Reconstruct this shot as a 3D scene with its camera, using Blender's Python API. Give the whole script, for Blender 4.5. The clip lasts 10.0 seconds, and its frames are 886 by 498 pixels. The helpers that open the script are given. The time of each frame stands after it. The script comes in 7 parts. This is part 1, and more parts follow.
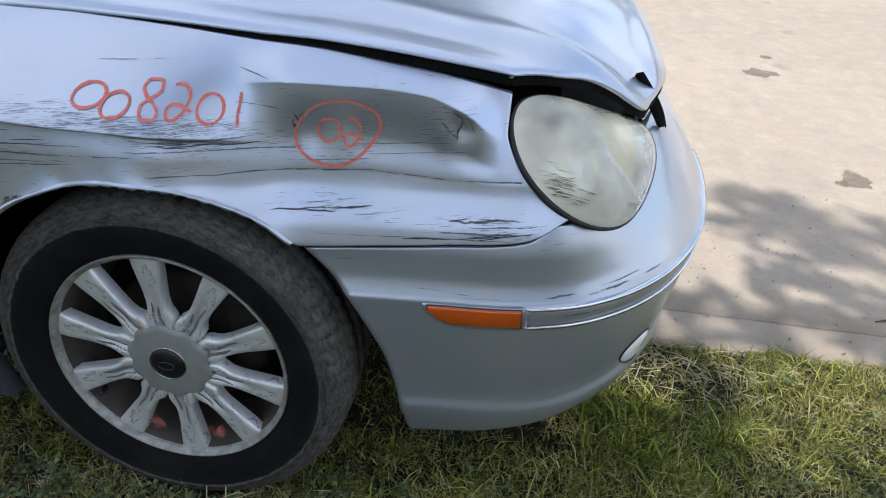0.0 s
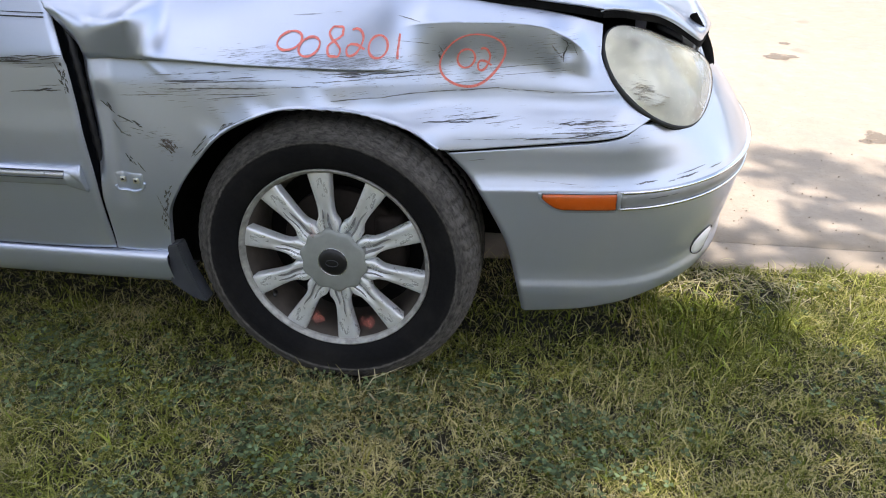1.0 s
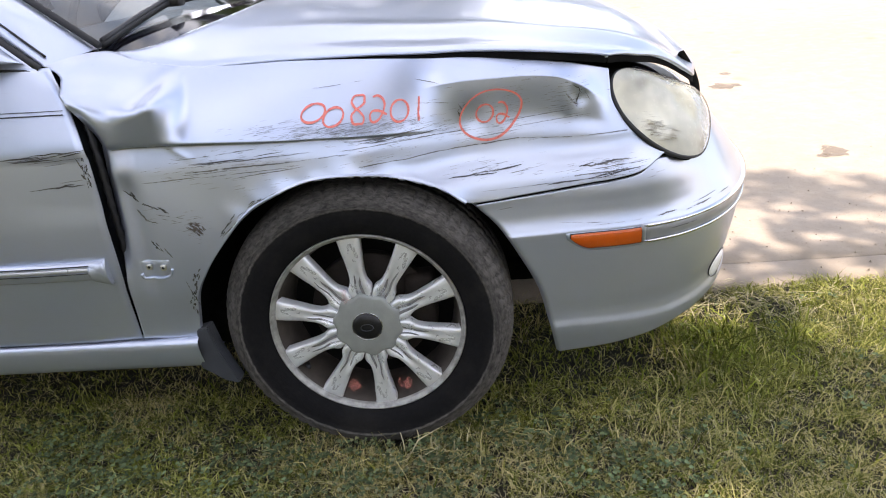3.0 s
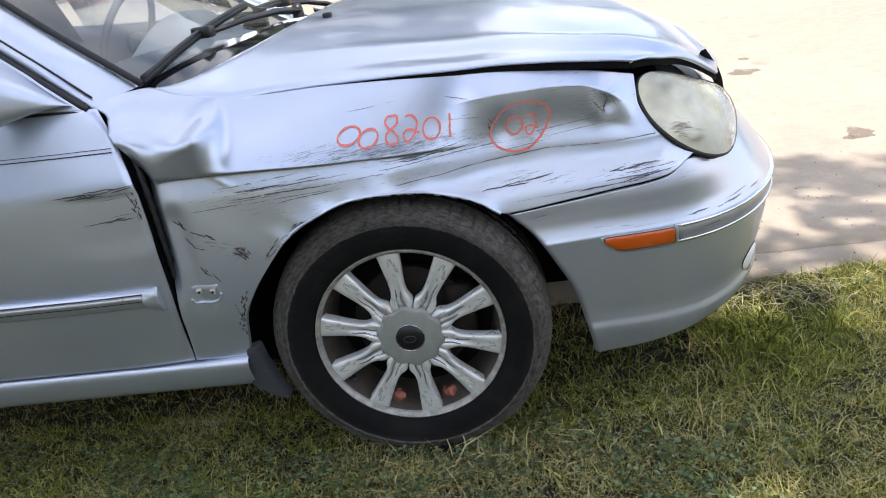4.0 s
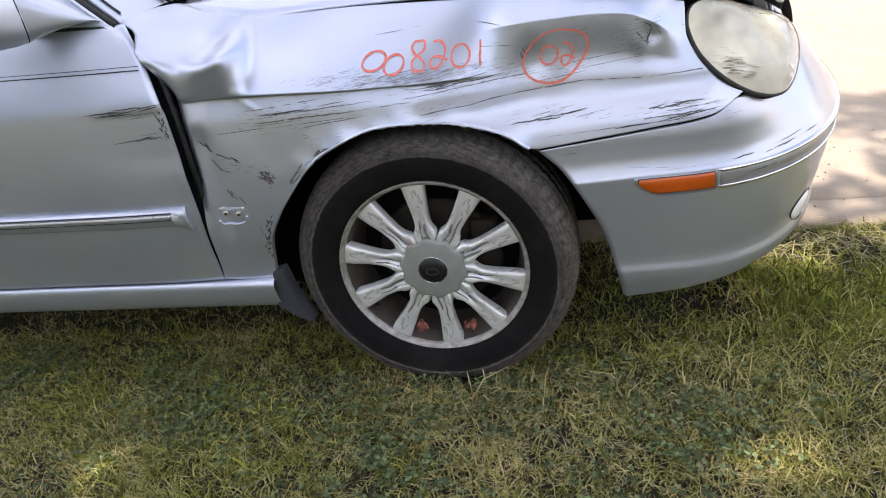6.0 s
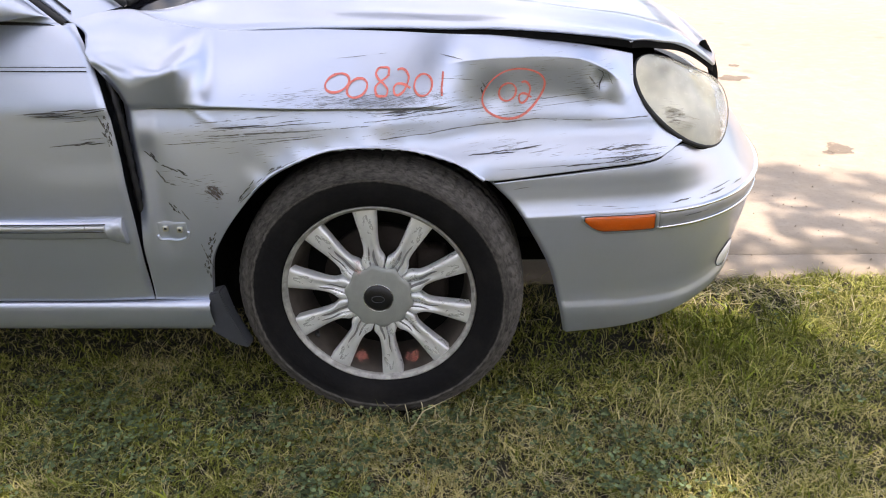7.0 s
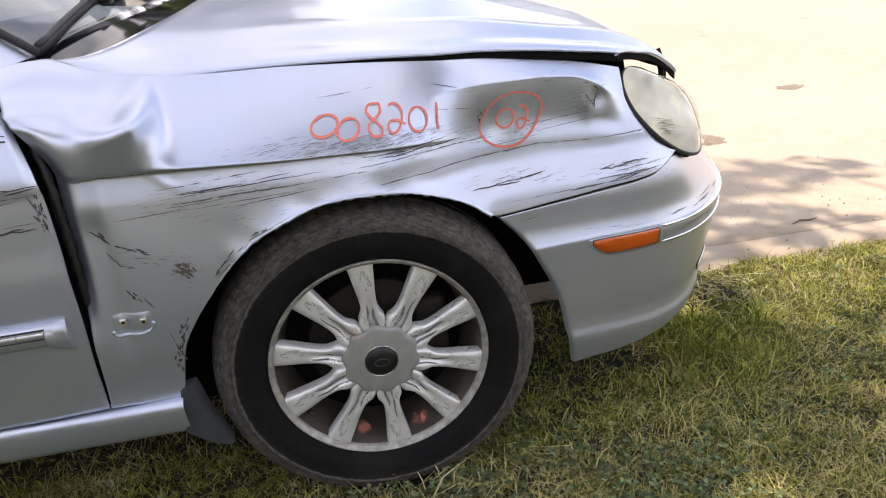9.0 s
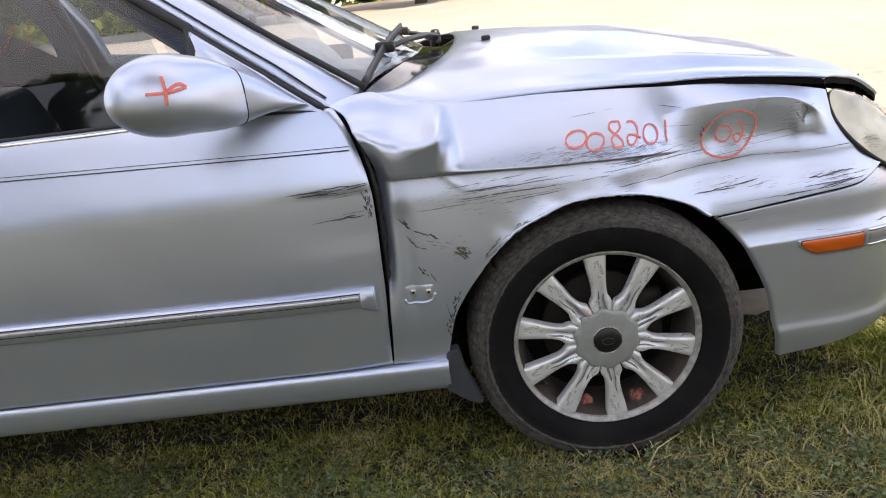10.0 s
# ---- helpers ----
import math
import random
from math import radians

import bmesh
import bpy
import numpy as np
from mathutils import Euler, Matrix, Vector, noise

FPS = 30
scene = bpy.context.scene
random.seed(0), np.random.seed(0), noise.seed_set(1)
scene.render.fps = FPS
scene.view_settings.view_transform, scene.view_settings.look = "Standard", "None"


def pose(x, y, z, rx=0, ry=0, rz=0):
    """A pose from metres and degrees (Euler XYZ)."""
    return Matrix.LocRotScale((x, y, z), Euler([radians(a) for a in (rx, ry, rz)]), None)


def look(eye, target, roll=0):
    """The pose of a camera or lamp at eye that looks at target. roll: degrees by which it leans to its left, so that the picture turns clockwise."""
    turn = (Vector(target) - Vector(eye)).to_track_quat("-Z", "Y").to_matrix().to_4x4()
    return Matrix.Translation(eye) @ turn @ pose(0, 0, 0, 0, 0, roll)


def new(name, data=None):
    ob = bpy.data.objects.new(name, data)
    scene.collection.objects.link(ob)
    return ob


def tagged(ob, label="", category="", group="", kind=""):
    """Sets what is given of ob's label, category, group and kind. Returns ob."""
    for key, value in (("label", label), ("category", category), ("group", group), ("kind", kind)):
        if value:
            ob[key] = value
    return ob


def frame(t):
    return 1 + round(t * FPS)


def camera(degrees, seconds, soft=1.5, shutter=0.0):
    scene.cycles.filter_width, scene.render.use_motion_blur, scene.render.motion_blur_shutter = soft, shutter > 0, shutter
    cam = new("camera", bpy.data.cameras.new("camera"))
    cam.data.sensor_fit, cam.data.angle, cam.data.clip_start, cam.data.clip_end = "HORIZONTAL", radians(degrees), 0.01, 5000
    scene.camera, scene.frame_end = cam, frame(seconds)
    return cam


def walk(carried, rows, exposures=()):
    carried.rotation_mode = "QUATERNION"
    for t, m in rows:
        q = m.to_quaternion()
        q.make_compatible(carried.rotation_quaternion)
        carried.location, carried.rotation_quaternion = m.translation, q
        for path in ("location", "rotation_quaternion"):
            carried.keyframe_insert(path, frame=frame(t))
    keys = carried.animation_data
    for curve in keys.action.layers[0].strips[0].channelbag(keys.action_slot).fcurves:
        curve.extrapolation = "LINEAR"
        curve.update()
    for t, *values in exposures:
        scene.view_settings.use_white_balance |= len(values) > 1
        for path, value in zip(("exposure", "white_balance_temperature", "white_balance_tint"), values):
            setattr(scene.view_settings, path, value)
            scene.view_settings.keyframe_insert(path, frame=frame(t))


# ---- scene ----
cam = camera(66.3, 10.0, soft=1.05)
PATH = [
    (0, (0.58, -0.855, 1.093), (0.363, 0.875, 0.113), 3.4),
    (0.2, (0.549, -0.954, 1.085), (0.376, 0.718, 0.199), 5.0),
    (0.3, (0.537, -0.995, 1.076), (0.34, 0.678, 0.198), 4.5),
    (0.5, (0.513, -1.078, 1.058), (0.309, 0.695, 0.154), 3.4),
    (0.7, (0.493, -1.169, 1.046), (0.245, 0.496, 0.165), -0.6),
    (0.8, (0.481, -1.208, 1.038), (0.213, 0.445, 0.139), -2.2),
    (1, (0.455, -1.267, 1.018), (0.168, 0.492, 0.109), -0.5),
    (1.1, (0.422, -1.291, 1.018), (0.141, 0.389, 0.177), -1.9),
    (1.2, (0.387, -1.312, 1.016), (0.148, 0.394, 0.215), -1.2),
    (1.3, (0.356, -1.321, 1.017), (0.171, 0.4, 0.234), -2.8),
    (1.4, (0.323, -1.333, 1.019), (0.18, 0.37, 0.188), -5.2),
    (1.5, (0.294, -1.336, 1.017), (0.166, 0.416, 0.061), -5.8),
    (1.6, (0.276, -1.339, 1.014), (0.144, 0.333, 0.122), -4.7),
    (1.7, (0.249, -1.361, 1.015), (0.121, 0.333, 0.165), -5.3),
    (1.8, (0.241, -1.356, 1.013), (0.133, 0.348, 0.179), -3.8),
    (2, (0.223, -1.351, 1.011), (0.031, 0.446, 0.154), -3.1),
    (2.2, (0.248, -1.337, 1.011), (-0.012, 0.371, 0.219), -4.4),
    (2.3, (0.263, -1.326, 1.013), (0.023, 0.387, 0.225), -3.7),
    (2.5, (0.291, -1.304, 1.013), (0.074, 0.498, 0.174), -4.5),
    (2.7, (0.297, -1.3, 1.018), (0.112, 0.519, 0.211), -4.7),
    (3.8, (0.285, -1.32, 1.055), (0.139, 0.532, 0.323), -7.8),
    (4, (0.27, -1.329, 1.069), (0.045, 0.508, 0.31), -9.3),
    (4.2, (0.273, -1.347, 1.072), (-0.029, 0.392, 0.369), -10.4),
    (4.3, (0.278, -1.352, 1.071), (-0.062, 0.387, 0.385), -10.6),
    (4.5, (0.289, -1.361, 1.069), (-0.04, 0.484, 0.371), -10.8),
    (4.7, (0.3, -1.363, 1.068), (0.056, 0.391, 0.381), -10.2),
    (4.8, (0.306, -1.36, 1.067), (0.076, 0.393, 0.371), -9.8),
    (5, (0.318, -1.35, 1.065), (0.064, 0.488, 0.32), -9.7),
    (5.2, (0.33, -1.332, 1.076), (0.114, 0.393, 0.31), -8.0),
    (5.3, (0.336, -1.318, 1.079), (0.125, 0.398, 0.291), -7.6),
    (5.5, (0.346, -1.294, 1.085), (0.02, 0.447, 0.156), -8.3),
    (5.7, (0.352, -1.28, 1.08), (-0.09, 0.434, 0.1), -9.8),
    (6.8, (0.286, -1.291, 1.037), (0.034, 0.518, 0.221), -3.8),
    (7, (0.252, -1.319, 1.028), (0.11, 0.498, 0.206), -2.3),
    (7.2, (0.218, -1.339, 1.021), (0.188, 0.389, 0.232), -1.6),
    (7.3, (0.201, -1.347, 1.018), (0.176, 0.38, 0.226), -2.3),
    (7.5, (0.168, -1.354, 1.011), (0.139, 0.469, 0.189), -0.6),
    (7.7, (0.139, -1.312, 1.009), (0.113, 0.412, 0.211), -1.5),
    (7.8, (0.124, -1.289, 1.01), (0.088, 0.436, 0.214), -1.9),
    (8, (0.096, -1.234, 1.009), (0.077, 0.595, 0.202), -3.1),
    (8.2, (0.072, -1.18, 1.015), (0.073, 0.564, 0.261), -4.8),
    (8.3, (0.059, -1.154, 1.018), (0.083, 0.592, 0.27), -5.6),
    (8.5, (0.031, -1.115, 1.028), (0.055, 0.704, 0.197), -6.7),
    (8.7, (-0.0, -1.121, 1.033), (0.106, 0.607, 0.25), -5.8),
    (8.8, (-0.015, -1.126, 1.033), (0.163, 0.597, 0.252), -4.4),
    (9, (-0.052, -1.15, 1.038), (0.25, 0.659, 0.242), -4.6),
    (9.2, (-0.111, -1.21, 1.044), (0.206, 0.485, 0.246), -4.4),
    (9.3, (-0.141, -1.243, 1.046), (0.204, 0.444, 0.243), -4.2),
    (9.5, (-0.201, -1.307, 1.051), (0.097, 0.501, 0.25), -5.6),
    (9.7, (-0.247, -1.36, 1.051), (-0.06, 0.405, 0.373), -6.5),
    (9.8, (-0.268, -1.383, 1.051), (-0.145, 0.399, 0.406), -7.1),
    (10, (-0.304, -1.423, 1.051), (-0.369, 0.475, 0.423), -7.3),
]
EXPOSURES = [(0, 0.46, 6120, 10), (0.5, 0.54, 6120, 11), (1, 1.00, 6560, 14), (1.5, 1.12, 6850, 16), (2.5, 1.24, 6980, 19), (4.0, 0.96, 6550, 13), (4.5, 0.95, 6600, 14), (5.5, 1.07, 6900, 17), (7.5, 1.12, 7200, 19), (8.5, 1.02, 7350, 19), (10, 1.02, 7180, 19)]
walk(cam, [(t, look(eye, target, roll)) for t, eye, target, roll in PATH], EXPOSURES)

# ---- light ----
SUN_DIR = Vector((0.42, -0.36, 0.83)).normalized()      # towards the sun
world = bpy.data.worlds.new("world")
scene.world = world
world.use_nodes = True
wn = world.node_tree.nodes
sky = wn.new("ShaderNodeTexSky")
sky.sky_type = "NISHITA"
sky.sun_disc = False
sky.sun_elevation = math.asin(SUN_DIR.z)
sky.sun_rotation = math.atan2(SUN_DIR.x, SUN_DIR.y)
sky.dust_density = 0.7
sky.air_density = 1.3
wn["Background"].inputs["Strength"].default_value = 0.15
# broken white cloud over the whole sky
wl = world.node_tree.links
where = wn.new("ShaderNodeTexCoord")
cloud = wn.new("ShaderNodeTexNoise")
cloud.inputs["Scale"].default_value = 3.1
cloud.inputs["Detail"].default_value = 7.0
cloud.inputs["Roughness"].default_value = 0.55
wl.new(where.outputs["Generated"], cloud.inputs["Vector"])
cover = wn.new("ShaderNodeValToRGB")
cover.color_ramp.elements[0].position, cover.color_ramp.elements[1].position = 0.40, 0.58
wl.new(cloud.outputs["Fac"], cover.inputs["Fac"])
blend = wn.new("ShaderNodeMix")
blend.data_type = "RGBA"
wl.new(cover.outputs["Color"], blend.inputs[0])
wl.new(sky.outputs["Color"], blend.inputs[6])
blend.inputs[7].default_value = (6.3, 6.5, 6.9, 1)
wl.new(blend.outputs[2], wn["Background"].inputs["Color"])
sun_data = bpy.data.lights.new("sun", "SUN")
sun_data.energy = 3.6
sun_data.angle = radians(0.53)
sun_data.color = (1.0, 0.93, 0.84)
sun = new("sun", sun_data)
sun.matrix_world = look((0, 0, 30), Vector((0, 0, 30)) - SUN_DIR)


# ---- shape helpers ----
def curve_of(pairs):
    """A smooth function through (x, y) pairs, vectorised."""
    xs, ys = np.array(pairs, float).T
    h = np.diff(xs)
    d = np.diff(ys) / h
    m = np.empty_like(ys)
    m[0], m[-1] = d[0], d[-1]
    m[1:-1] = (d[:-1] * h[1:] + d[1:] * h[:-1]) / (h[1:] + h[:-1])
    m[1:-1] = np.where(d[:-1] * d[1:] <= 0, 0, m[1:-1])

    def at(x):
        x = np.asarray(x, float)
        i = np.clip(np.searchsorted(xs, x) - 1, 0, len(xs) - 2)
        t = np.clip((x - xs[i]) / h[i], 0, 1)
        a, b = ys[i], ys[i + 1]
        return (a * (1 + 2 * t) * (1 - t) ** 2 + m[i] * h[i] * t * (1 - t) ** 2
                + b * t * t * (3 - 2 * t) + m[i + 1] * h[i] * t * t * (t - 1))
    return at


def rail(points, params=None):
    """A smooth curve through points of any dimension, over 0..1."""
    p = np.array(points, float)
    if params is None:
        s = np.r_[0, np.cumsum(np.linalg.norm(np.diff(p, axis=0), axis=1))]
        params = s / s[-1]
    fs = [curve_of(list(zip(params, c))) for c in p.T]
    return lambda t: np.stack([f(t) for f in fs], -1)


def smooth(a, b, x):
    t = np.clip((np.asarray(x, float) - a) / (b - a), 0, 1)
    return t * t * (3 - 2 * t)


def coons(low, high, left, right, us, vs):
    """A patch between four rails: low and high run over u, left and right over v."""
    u, v = us[:, None, None], vs[None, :, None]
    lo, hi, le, ri = low(us)[:, None], high(us)[:, None], left(vs)[None], right(vs)[None]
    c00, c10, c01, c11 = lo[0, 0], lo[-1, 0], hi[0, 0], hi[-1, 0]
    return ((1 - v) * lo + v * hi + (1 - u) * le + u * ri
            - (1 - u) * (1 - v) * c00 - u * (1 - v) * c10 - (1 - u) * v * c01 - u * v * c11)


def wobble(x, z, scale, seed=0.0):
    """Smooth uneven values about zero, vectorised."""
    a = np.sin(x / scale * 1.31 + seed * 3.1 + 1.7 * np.sin(z / scale * 0.83 + seed))
    b = np.sin(z / scale * 1.57 + seed * 1.7 + 1.3 * np.sin(x / scale * 0.71 + 2.1 * seed))
    c = np.sin((x + z) / scale * 2.3 + seed * 5.3)
    return (a + b + 0.6 * c) / 2.6


def mesh_data(name, verts, faces, shade=True, mats=()):
    me = bpy.data.meshes.new(name)
    me.from_pydata([tuple(map(float, v)) for v in verts], [], [tuple(map(int, f)) for f in faces])
    for m in mats:
        me.materials.append(m)
    if shade:
        me.polygons.foreach_set("use_smooth", np.ones(len(me.polygons), dtype=bool))
    me.update()
    return me


def fix_normals(me):
    bm = bmesh.new()
    bm.from_mesh(me)
    bmesh.ops.recalc_face_normals(bm, faces=bm.faces)
    bm.to_mesh(me)
    bm.free()


def part(name, shape, material, parent=None, label="", shade=True, recalc=False):
    """Links a bmesh, a mesh or (verts, faces) as one mesh object under parent."""
    if isinstance(shape, tuple):
        me = mesh_data(name, *shape, shade=shade)
    elif isinstance(shape, bmesh.types.BMesh):
        me = bpy.data.meshes.new(name)
        if recalc:
            bmesh.ops.recalc_face_normals(shape, faces=shape.faces)
        shape.to_mesh(me)
        shape.free()
        if shade:
            me.polygons.foreach_set("use_smooth", np.ones(len(me.polygons), dtype=bool))
    else:
        me = shape
    if recalc and isinstance(shape, tuple):
        fix_normals(me)
    if material is not None:
        me.materials.append(material)
    ob = new(name, me)
    if parent is not None:
        ob.parent = parent
    if label:
        tagged(ob, label)
    return ob


def grid_faces(m, n, close_u=False, close_v=False, flip=False):
    mu, nv = (m if close_u else m - 1), (n if close_v else n - 1)
    i, j = np.meshgrid(np.arange(mu), np.arange(nv), indexing="ij")
    i, j = i.ravel(), j.ravel()
    i2, j2 = (i + 1) % m, (j + 1) % n
    f = np.stack([i * n + j, i2 * n + j, i2 * n + j2, i * n + j2], -1)
    return f[:, ::-1] if flip else f


def sheet(pts, flip=False, inward=None, depth=0.014):
    """A grid of points as a mesh; with inward (a vector) its rim is turned in, as pressed metal is."""
    p = np.array(pts, float)
    if inward is not None:
        w = np.array(inward, float)
        for axis in (0, 1):
            q = np.moveaxis(p, axis, 0)
            first, last = q[0], q[-1]
            q = np.concatenate([[first + w * depth], [first + w * 0.0015], q, [last + w * 0.0015], [last + w * depth]])
            q[1] += (first - q[3]) * 0.0
            p = np.moveaxis(q, 0, axis)
    m, n = p.shape[:2]
    return p.reshape(-1, 3), grid_faces(m, n, flip=flip)


def join_shapes(shapes):
    vs, fs, n = [], [], 0
    for v, f in shapes:
        vs.extend(np.asarray(v).tolist())
        fs.extend([tuple(int(i) + n for i in face) for face in f])
        n += len(v)
    return vs, fs


def tube(points, radius, sides=8, closed=False, flat=1.0, caps=True):
    """A round bar along points; radius may be a list."""
    p = np.array(points, float)
    n = len(p)
    r = np.broadcast_to(np.asarray(radius, float), (n,))
    if closed:
        t = np.roll(p, -1, 0) - np.roll(p, 1, 0)
    else:
        t = np.gradient(p, axis=0)
    t /= np.linalg.norm(t, axis=1)[:, None] + 1e-12
    ref = np.array((0, 0, 1.0)) if abs(t[:, 2]).mean() < 0.8 else np.array((1.0, 0, 0))
    a = np.cross(t, ref)
    a /= np.linalg.norm(a, axis=1)[:, None] + 1e-12
    b = np.cross(a, t)
    ang = np.arange(sides) / sides * 2 * np.pi
    ring = p[:, None] + r[:, None, None] * (np.cos(ang)[None, :, None] * a[:, None] + flat * np.sin(ang)[None, :, None] * b[:, None])
    faces = [tuple(f) for f in grid_faces(n, sides, close_u=closed, close_v=True)]
    if not closed and caps:
        faces += [tuple(range(sides)), tuple((n - 1) * sides + k for k in reversed(range(sides)))]
    return ring.reshape(-1, 3), faces


def box(size, centre=(0, 0, 0), bevel=0.0, segments=2, m=None):
    bm = bmesh.new()
    bmesh.ops.create_cube(bm, size=1.0)
    bmesh.ops.scale(bm, vec=size, verts=bm.verts)
    if bevel:
        bmesh.ops.bevel(bm, geom=list(bm.edges), offset=bevel, segments=segments, profile=0.5, affect="EDGES")
    if m is not None:
        bmesh.ops.transform(bm, matrix=m, verts=bm.verts)
    bmesh.ops.translate(bm, vec=centre, verts=bm.verts)
    return bm


def lathe(profile, sides=64, axis="y", centre=(0, 0, 0)):
    """Turns (radius, along) pairs about an axis."""
    pr = np.array(profile, float)
    ang = np.arange(sides) / sides * 2 * np.pi
    c, s = np.cos(ang)[:, None], np.sin(ang)[:, None]
    r, h = pr[None, :, 0], pr[None, :, 1]
    if axis == "y":
        p = np.stack([r * c, h + 0 * c, r * s], -1)
    elif axis == "z":
        p = np.stack([r * c, r * s, h + 0 * c], -1)
    else:
        p = np.stack([h + 0 * c, r * c, r * s], -1)
    return p.reshape(-1, 3) + np.array(centre), grid_faces(sides, len(pr), close_u=True)


# ---- materials ----
def material(name):
    m = bpy.data.materials.new(name)
    m.use_nodes = True
    nt = m.node_tree
    return m, nt, nt.nodes["Principled BSDF"]


def node(nt, kind, **values):
    n = nt.nodes.new(kind)
    for key, value in values.items():
        n.inputs[key].default_value = value
    return n


def noise_of(nt, scale, detail=4.0, rough=0.55, stretch=None, seed=0.0):
    tc = nt.nodes.new("ShaderNodeTexCoord")
    mp = nt.nodes.new("ShaderNodeMapping")
    mp.inputs["Location"].default_value = (seed, seed * 0.7, seed * 1.3)
    if stretch:
        mp.inputs["Scale"].default_value = stretch
    nt.links.new(tc.outputs["Object"], mp.inputs["Vector"])
    n = node(nt, "ShaderNodeTexNoise", Scale=scale, Detail=detail, Roughness=rough)
    nt.links.new(mp.outputs["Vector"], n.inputs["Vector"])
    return n.outputs["Fac"]


def ramp(nt, source, stops):
    r = nt.nodes.new("ShaderNodeValToRGB")
    while len(r.color_ramp.elements) < len(stops):
        r.color_ramp.elements.new(0.5)
    for e, (at, c) in zip(r.color_ramp.elements, stops):
        e.position = at
        e.color = (c, c, c, 1) if isinstance(c, (int, float)) else (*c, 1)
    nt.links.new(source, r.inputs["Fac"])
    return r.outputs["Color"]


def mixed(nt, fac, a, b, mode="MIX"):
    m = nt.nodes.new("ShaderNodeMix")
    m.data_type, m.blend_type = "RGBA", mode
    for socket, value in ((0, fac), (6, a), (7, b)):
        if isinstance(value, bpy.types.NodeSocket):
            nt.links.new(value, m.inputs[socket])
        elif isinstance(value, (int, float)):
            m.inputs[socket].default_value = value
        else:
            m.inputs[socket].default_value = (*value, 1)
    return m.outputs[2]


def bump(nt, bsdf, height, strength, distance):
    b = node(nt, "ShaderNodeBump", Strength=strength, Distance=distance)
    nt.links.new(height, b.inputs["Height"])
    nt.links.new(b.outputs["Normal"], bsdf.inputs["Normal"])
    return b


def plain(name, base, rough=0.5, metal=0.0, var=0.15, scale=20.0, bumpy=0.0, coat=0.0, rough_var=0.1, spec=0.5):
    """A material with two scales of unevenness in colour and gloss."""
    m, nt, b = material(name)
    big, small = noise_of(nt, scale), noise_of(nt, scale * 9, seed=3.1)
    dark = tuple(c * (1 - var) for c in base)
    light = tuple(min(1, c * (1 + var)) for c in base)
    col = mixed(nt, ramp(nt, big, [(0.3, 0.0), (0.7, 1.0)]), dark, light)
    col = mixed(nt, 0.35, col, mixed(nt, small, dark, light))
    nt.links.new(col, b.inputs["Base Color"])
    nt.links.new(ramp(nt, small, [(0.25, max(0.02, rough - rough_var)), (0.75, min(1, rough + rough_var))]), b.inputs["Roughness"])
    b.inputs["Metallic"].default_value = metal
    b.inputs["Coat Weight"].default_value = coat
    b.inputs["Coat Roughness"].default_value = 0.06
    b.inputs["Specular IOR Level"].default_value = spec
    if bumpy:
        bump(nt, b, small, 1.0, bumpy)
    return m


def paint_material():
    """Silver metallic clearcoat with dust, fine swirl scratches and road film low down in patches."""
    m, nt, b = material("silver_paint")
    flake = noise_of(nt, 900.0, 2.0)
    haze = noise_of(nt, 5.0, 5.0, seed=1.0)
    fine = noise_of(nt, 60.0, 6.0, 0.7, stretch=(0.25, 1.0, 3.0), seed=2.0)
    col = mixed(nt, flake, (0.474, 0.526, 0.652), (0.566, 0.620, 0.750))
    col = mixed(nt, ramp(nt, haze, [(0.42, 0.0), (0.78, 0.35)]), col, (0.52, 0.54, 0.55))
    col = mixed(nt, ramp(nt, fine, [(0.62, 0.0), (0.75, 0.22)]), col, (0.32, 0.33, 0.34))
    nt.links.new(col, b.inputs["Base Color"])
    b.inputs["Metallic"].default_value = 0.78
    nt.links.new(ramp(nt, haze, [(0.3, 0.32), (0.75, 0.44)]), b.inputs["Roughness"])
    b.inputs["Coat Weight"].default_value = 0.65
    nt.links.new(ramp(nt, fine, [(0.4, 0.07), (0.8, 0.17)]), b.inputs["Coat Roughness"])
    bump(nt, b, noise_of(nt, 14.0, 3.0, seed=6.0), 0.12, 0.002)
    return m


def scuff_material():
    """Dark rubber and scraped primer, broken up along its length."""
    m, nt, b = material("scuff")
    n = noise_of(nt, 90.0, 6.0, 0.75, stretch=(0.3, 1.0, 2.5), seed=4.0)
    big = noise_of(nt, 22.0, 3.0, seed=5.0)
    col = mixed(nt, ramp(nt, n, [(0.3, 0.0), (0.7, 1.0)]), (0.055, 0.055, 0.060), (0.24, 0.235, 0.24))
    nt.links.new(col, b.inputs["Base Color"])
    b.inputs["Roughness"].default_value = 0.75
    cut = nt.nodes.new("ShaderNodeMath")
    cut.operation = "ADD"
    nt.links.new(n, cut.inputs[0])
    nt.links.new(big, cut.inputs[1])
    nt.links.new(ramp(nt, cut.outputs[0], [(0.84, 0.0), (1.06, 0.9)]), b.inputs["Alpha"])
    return m


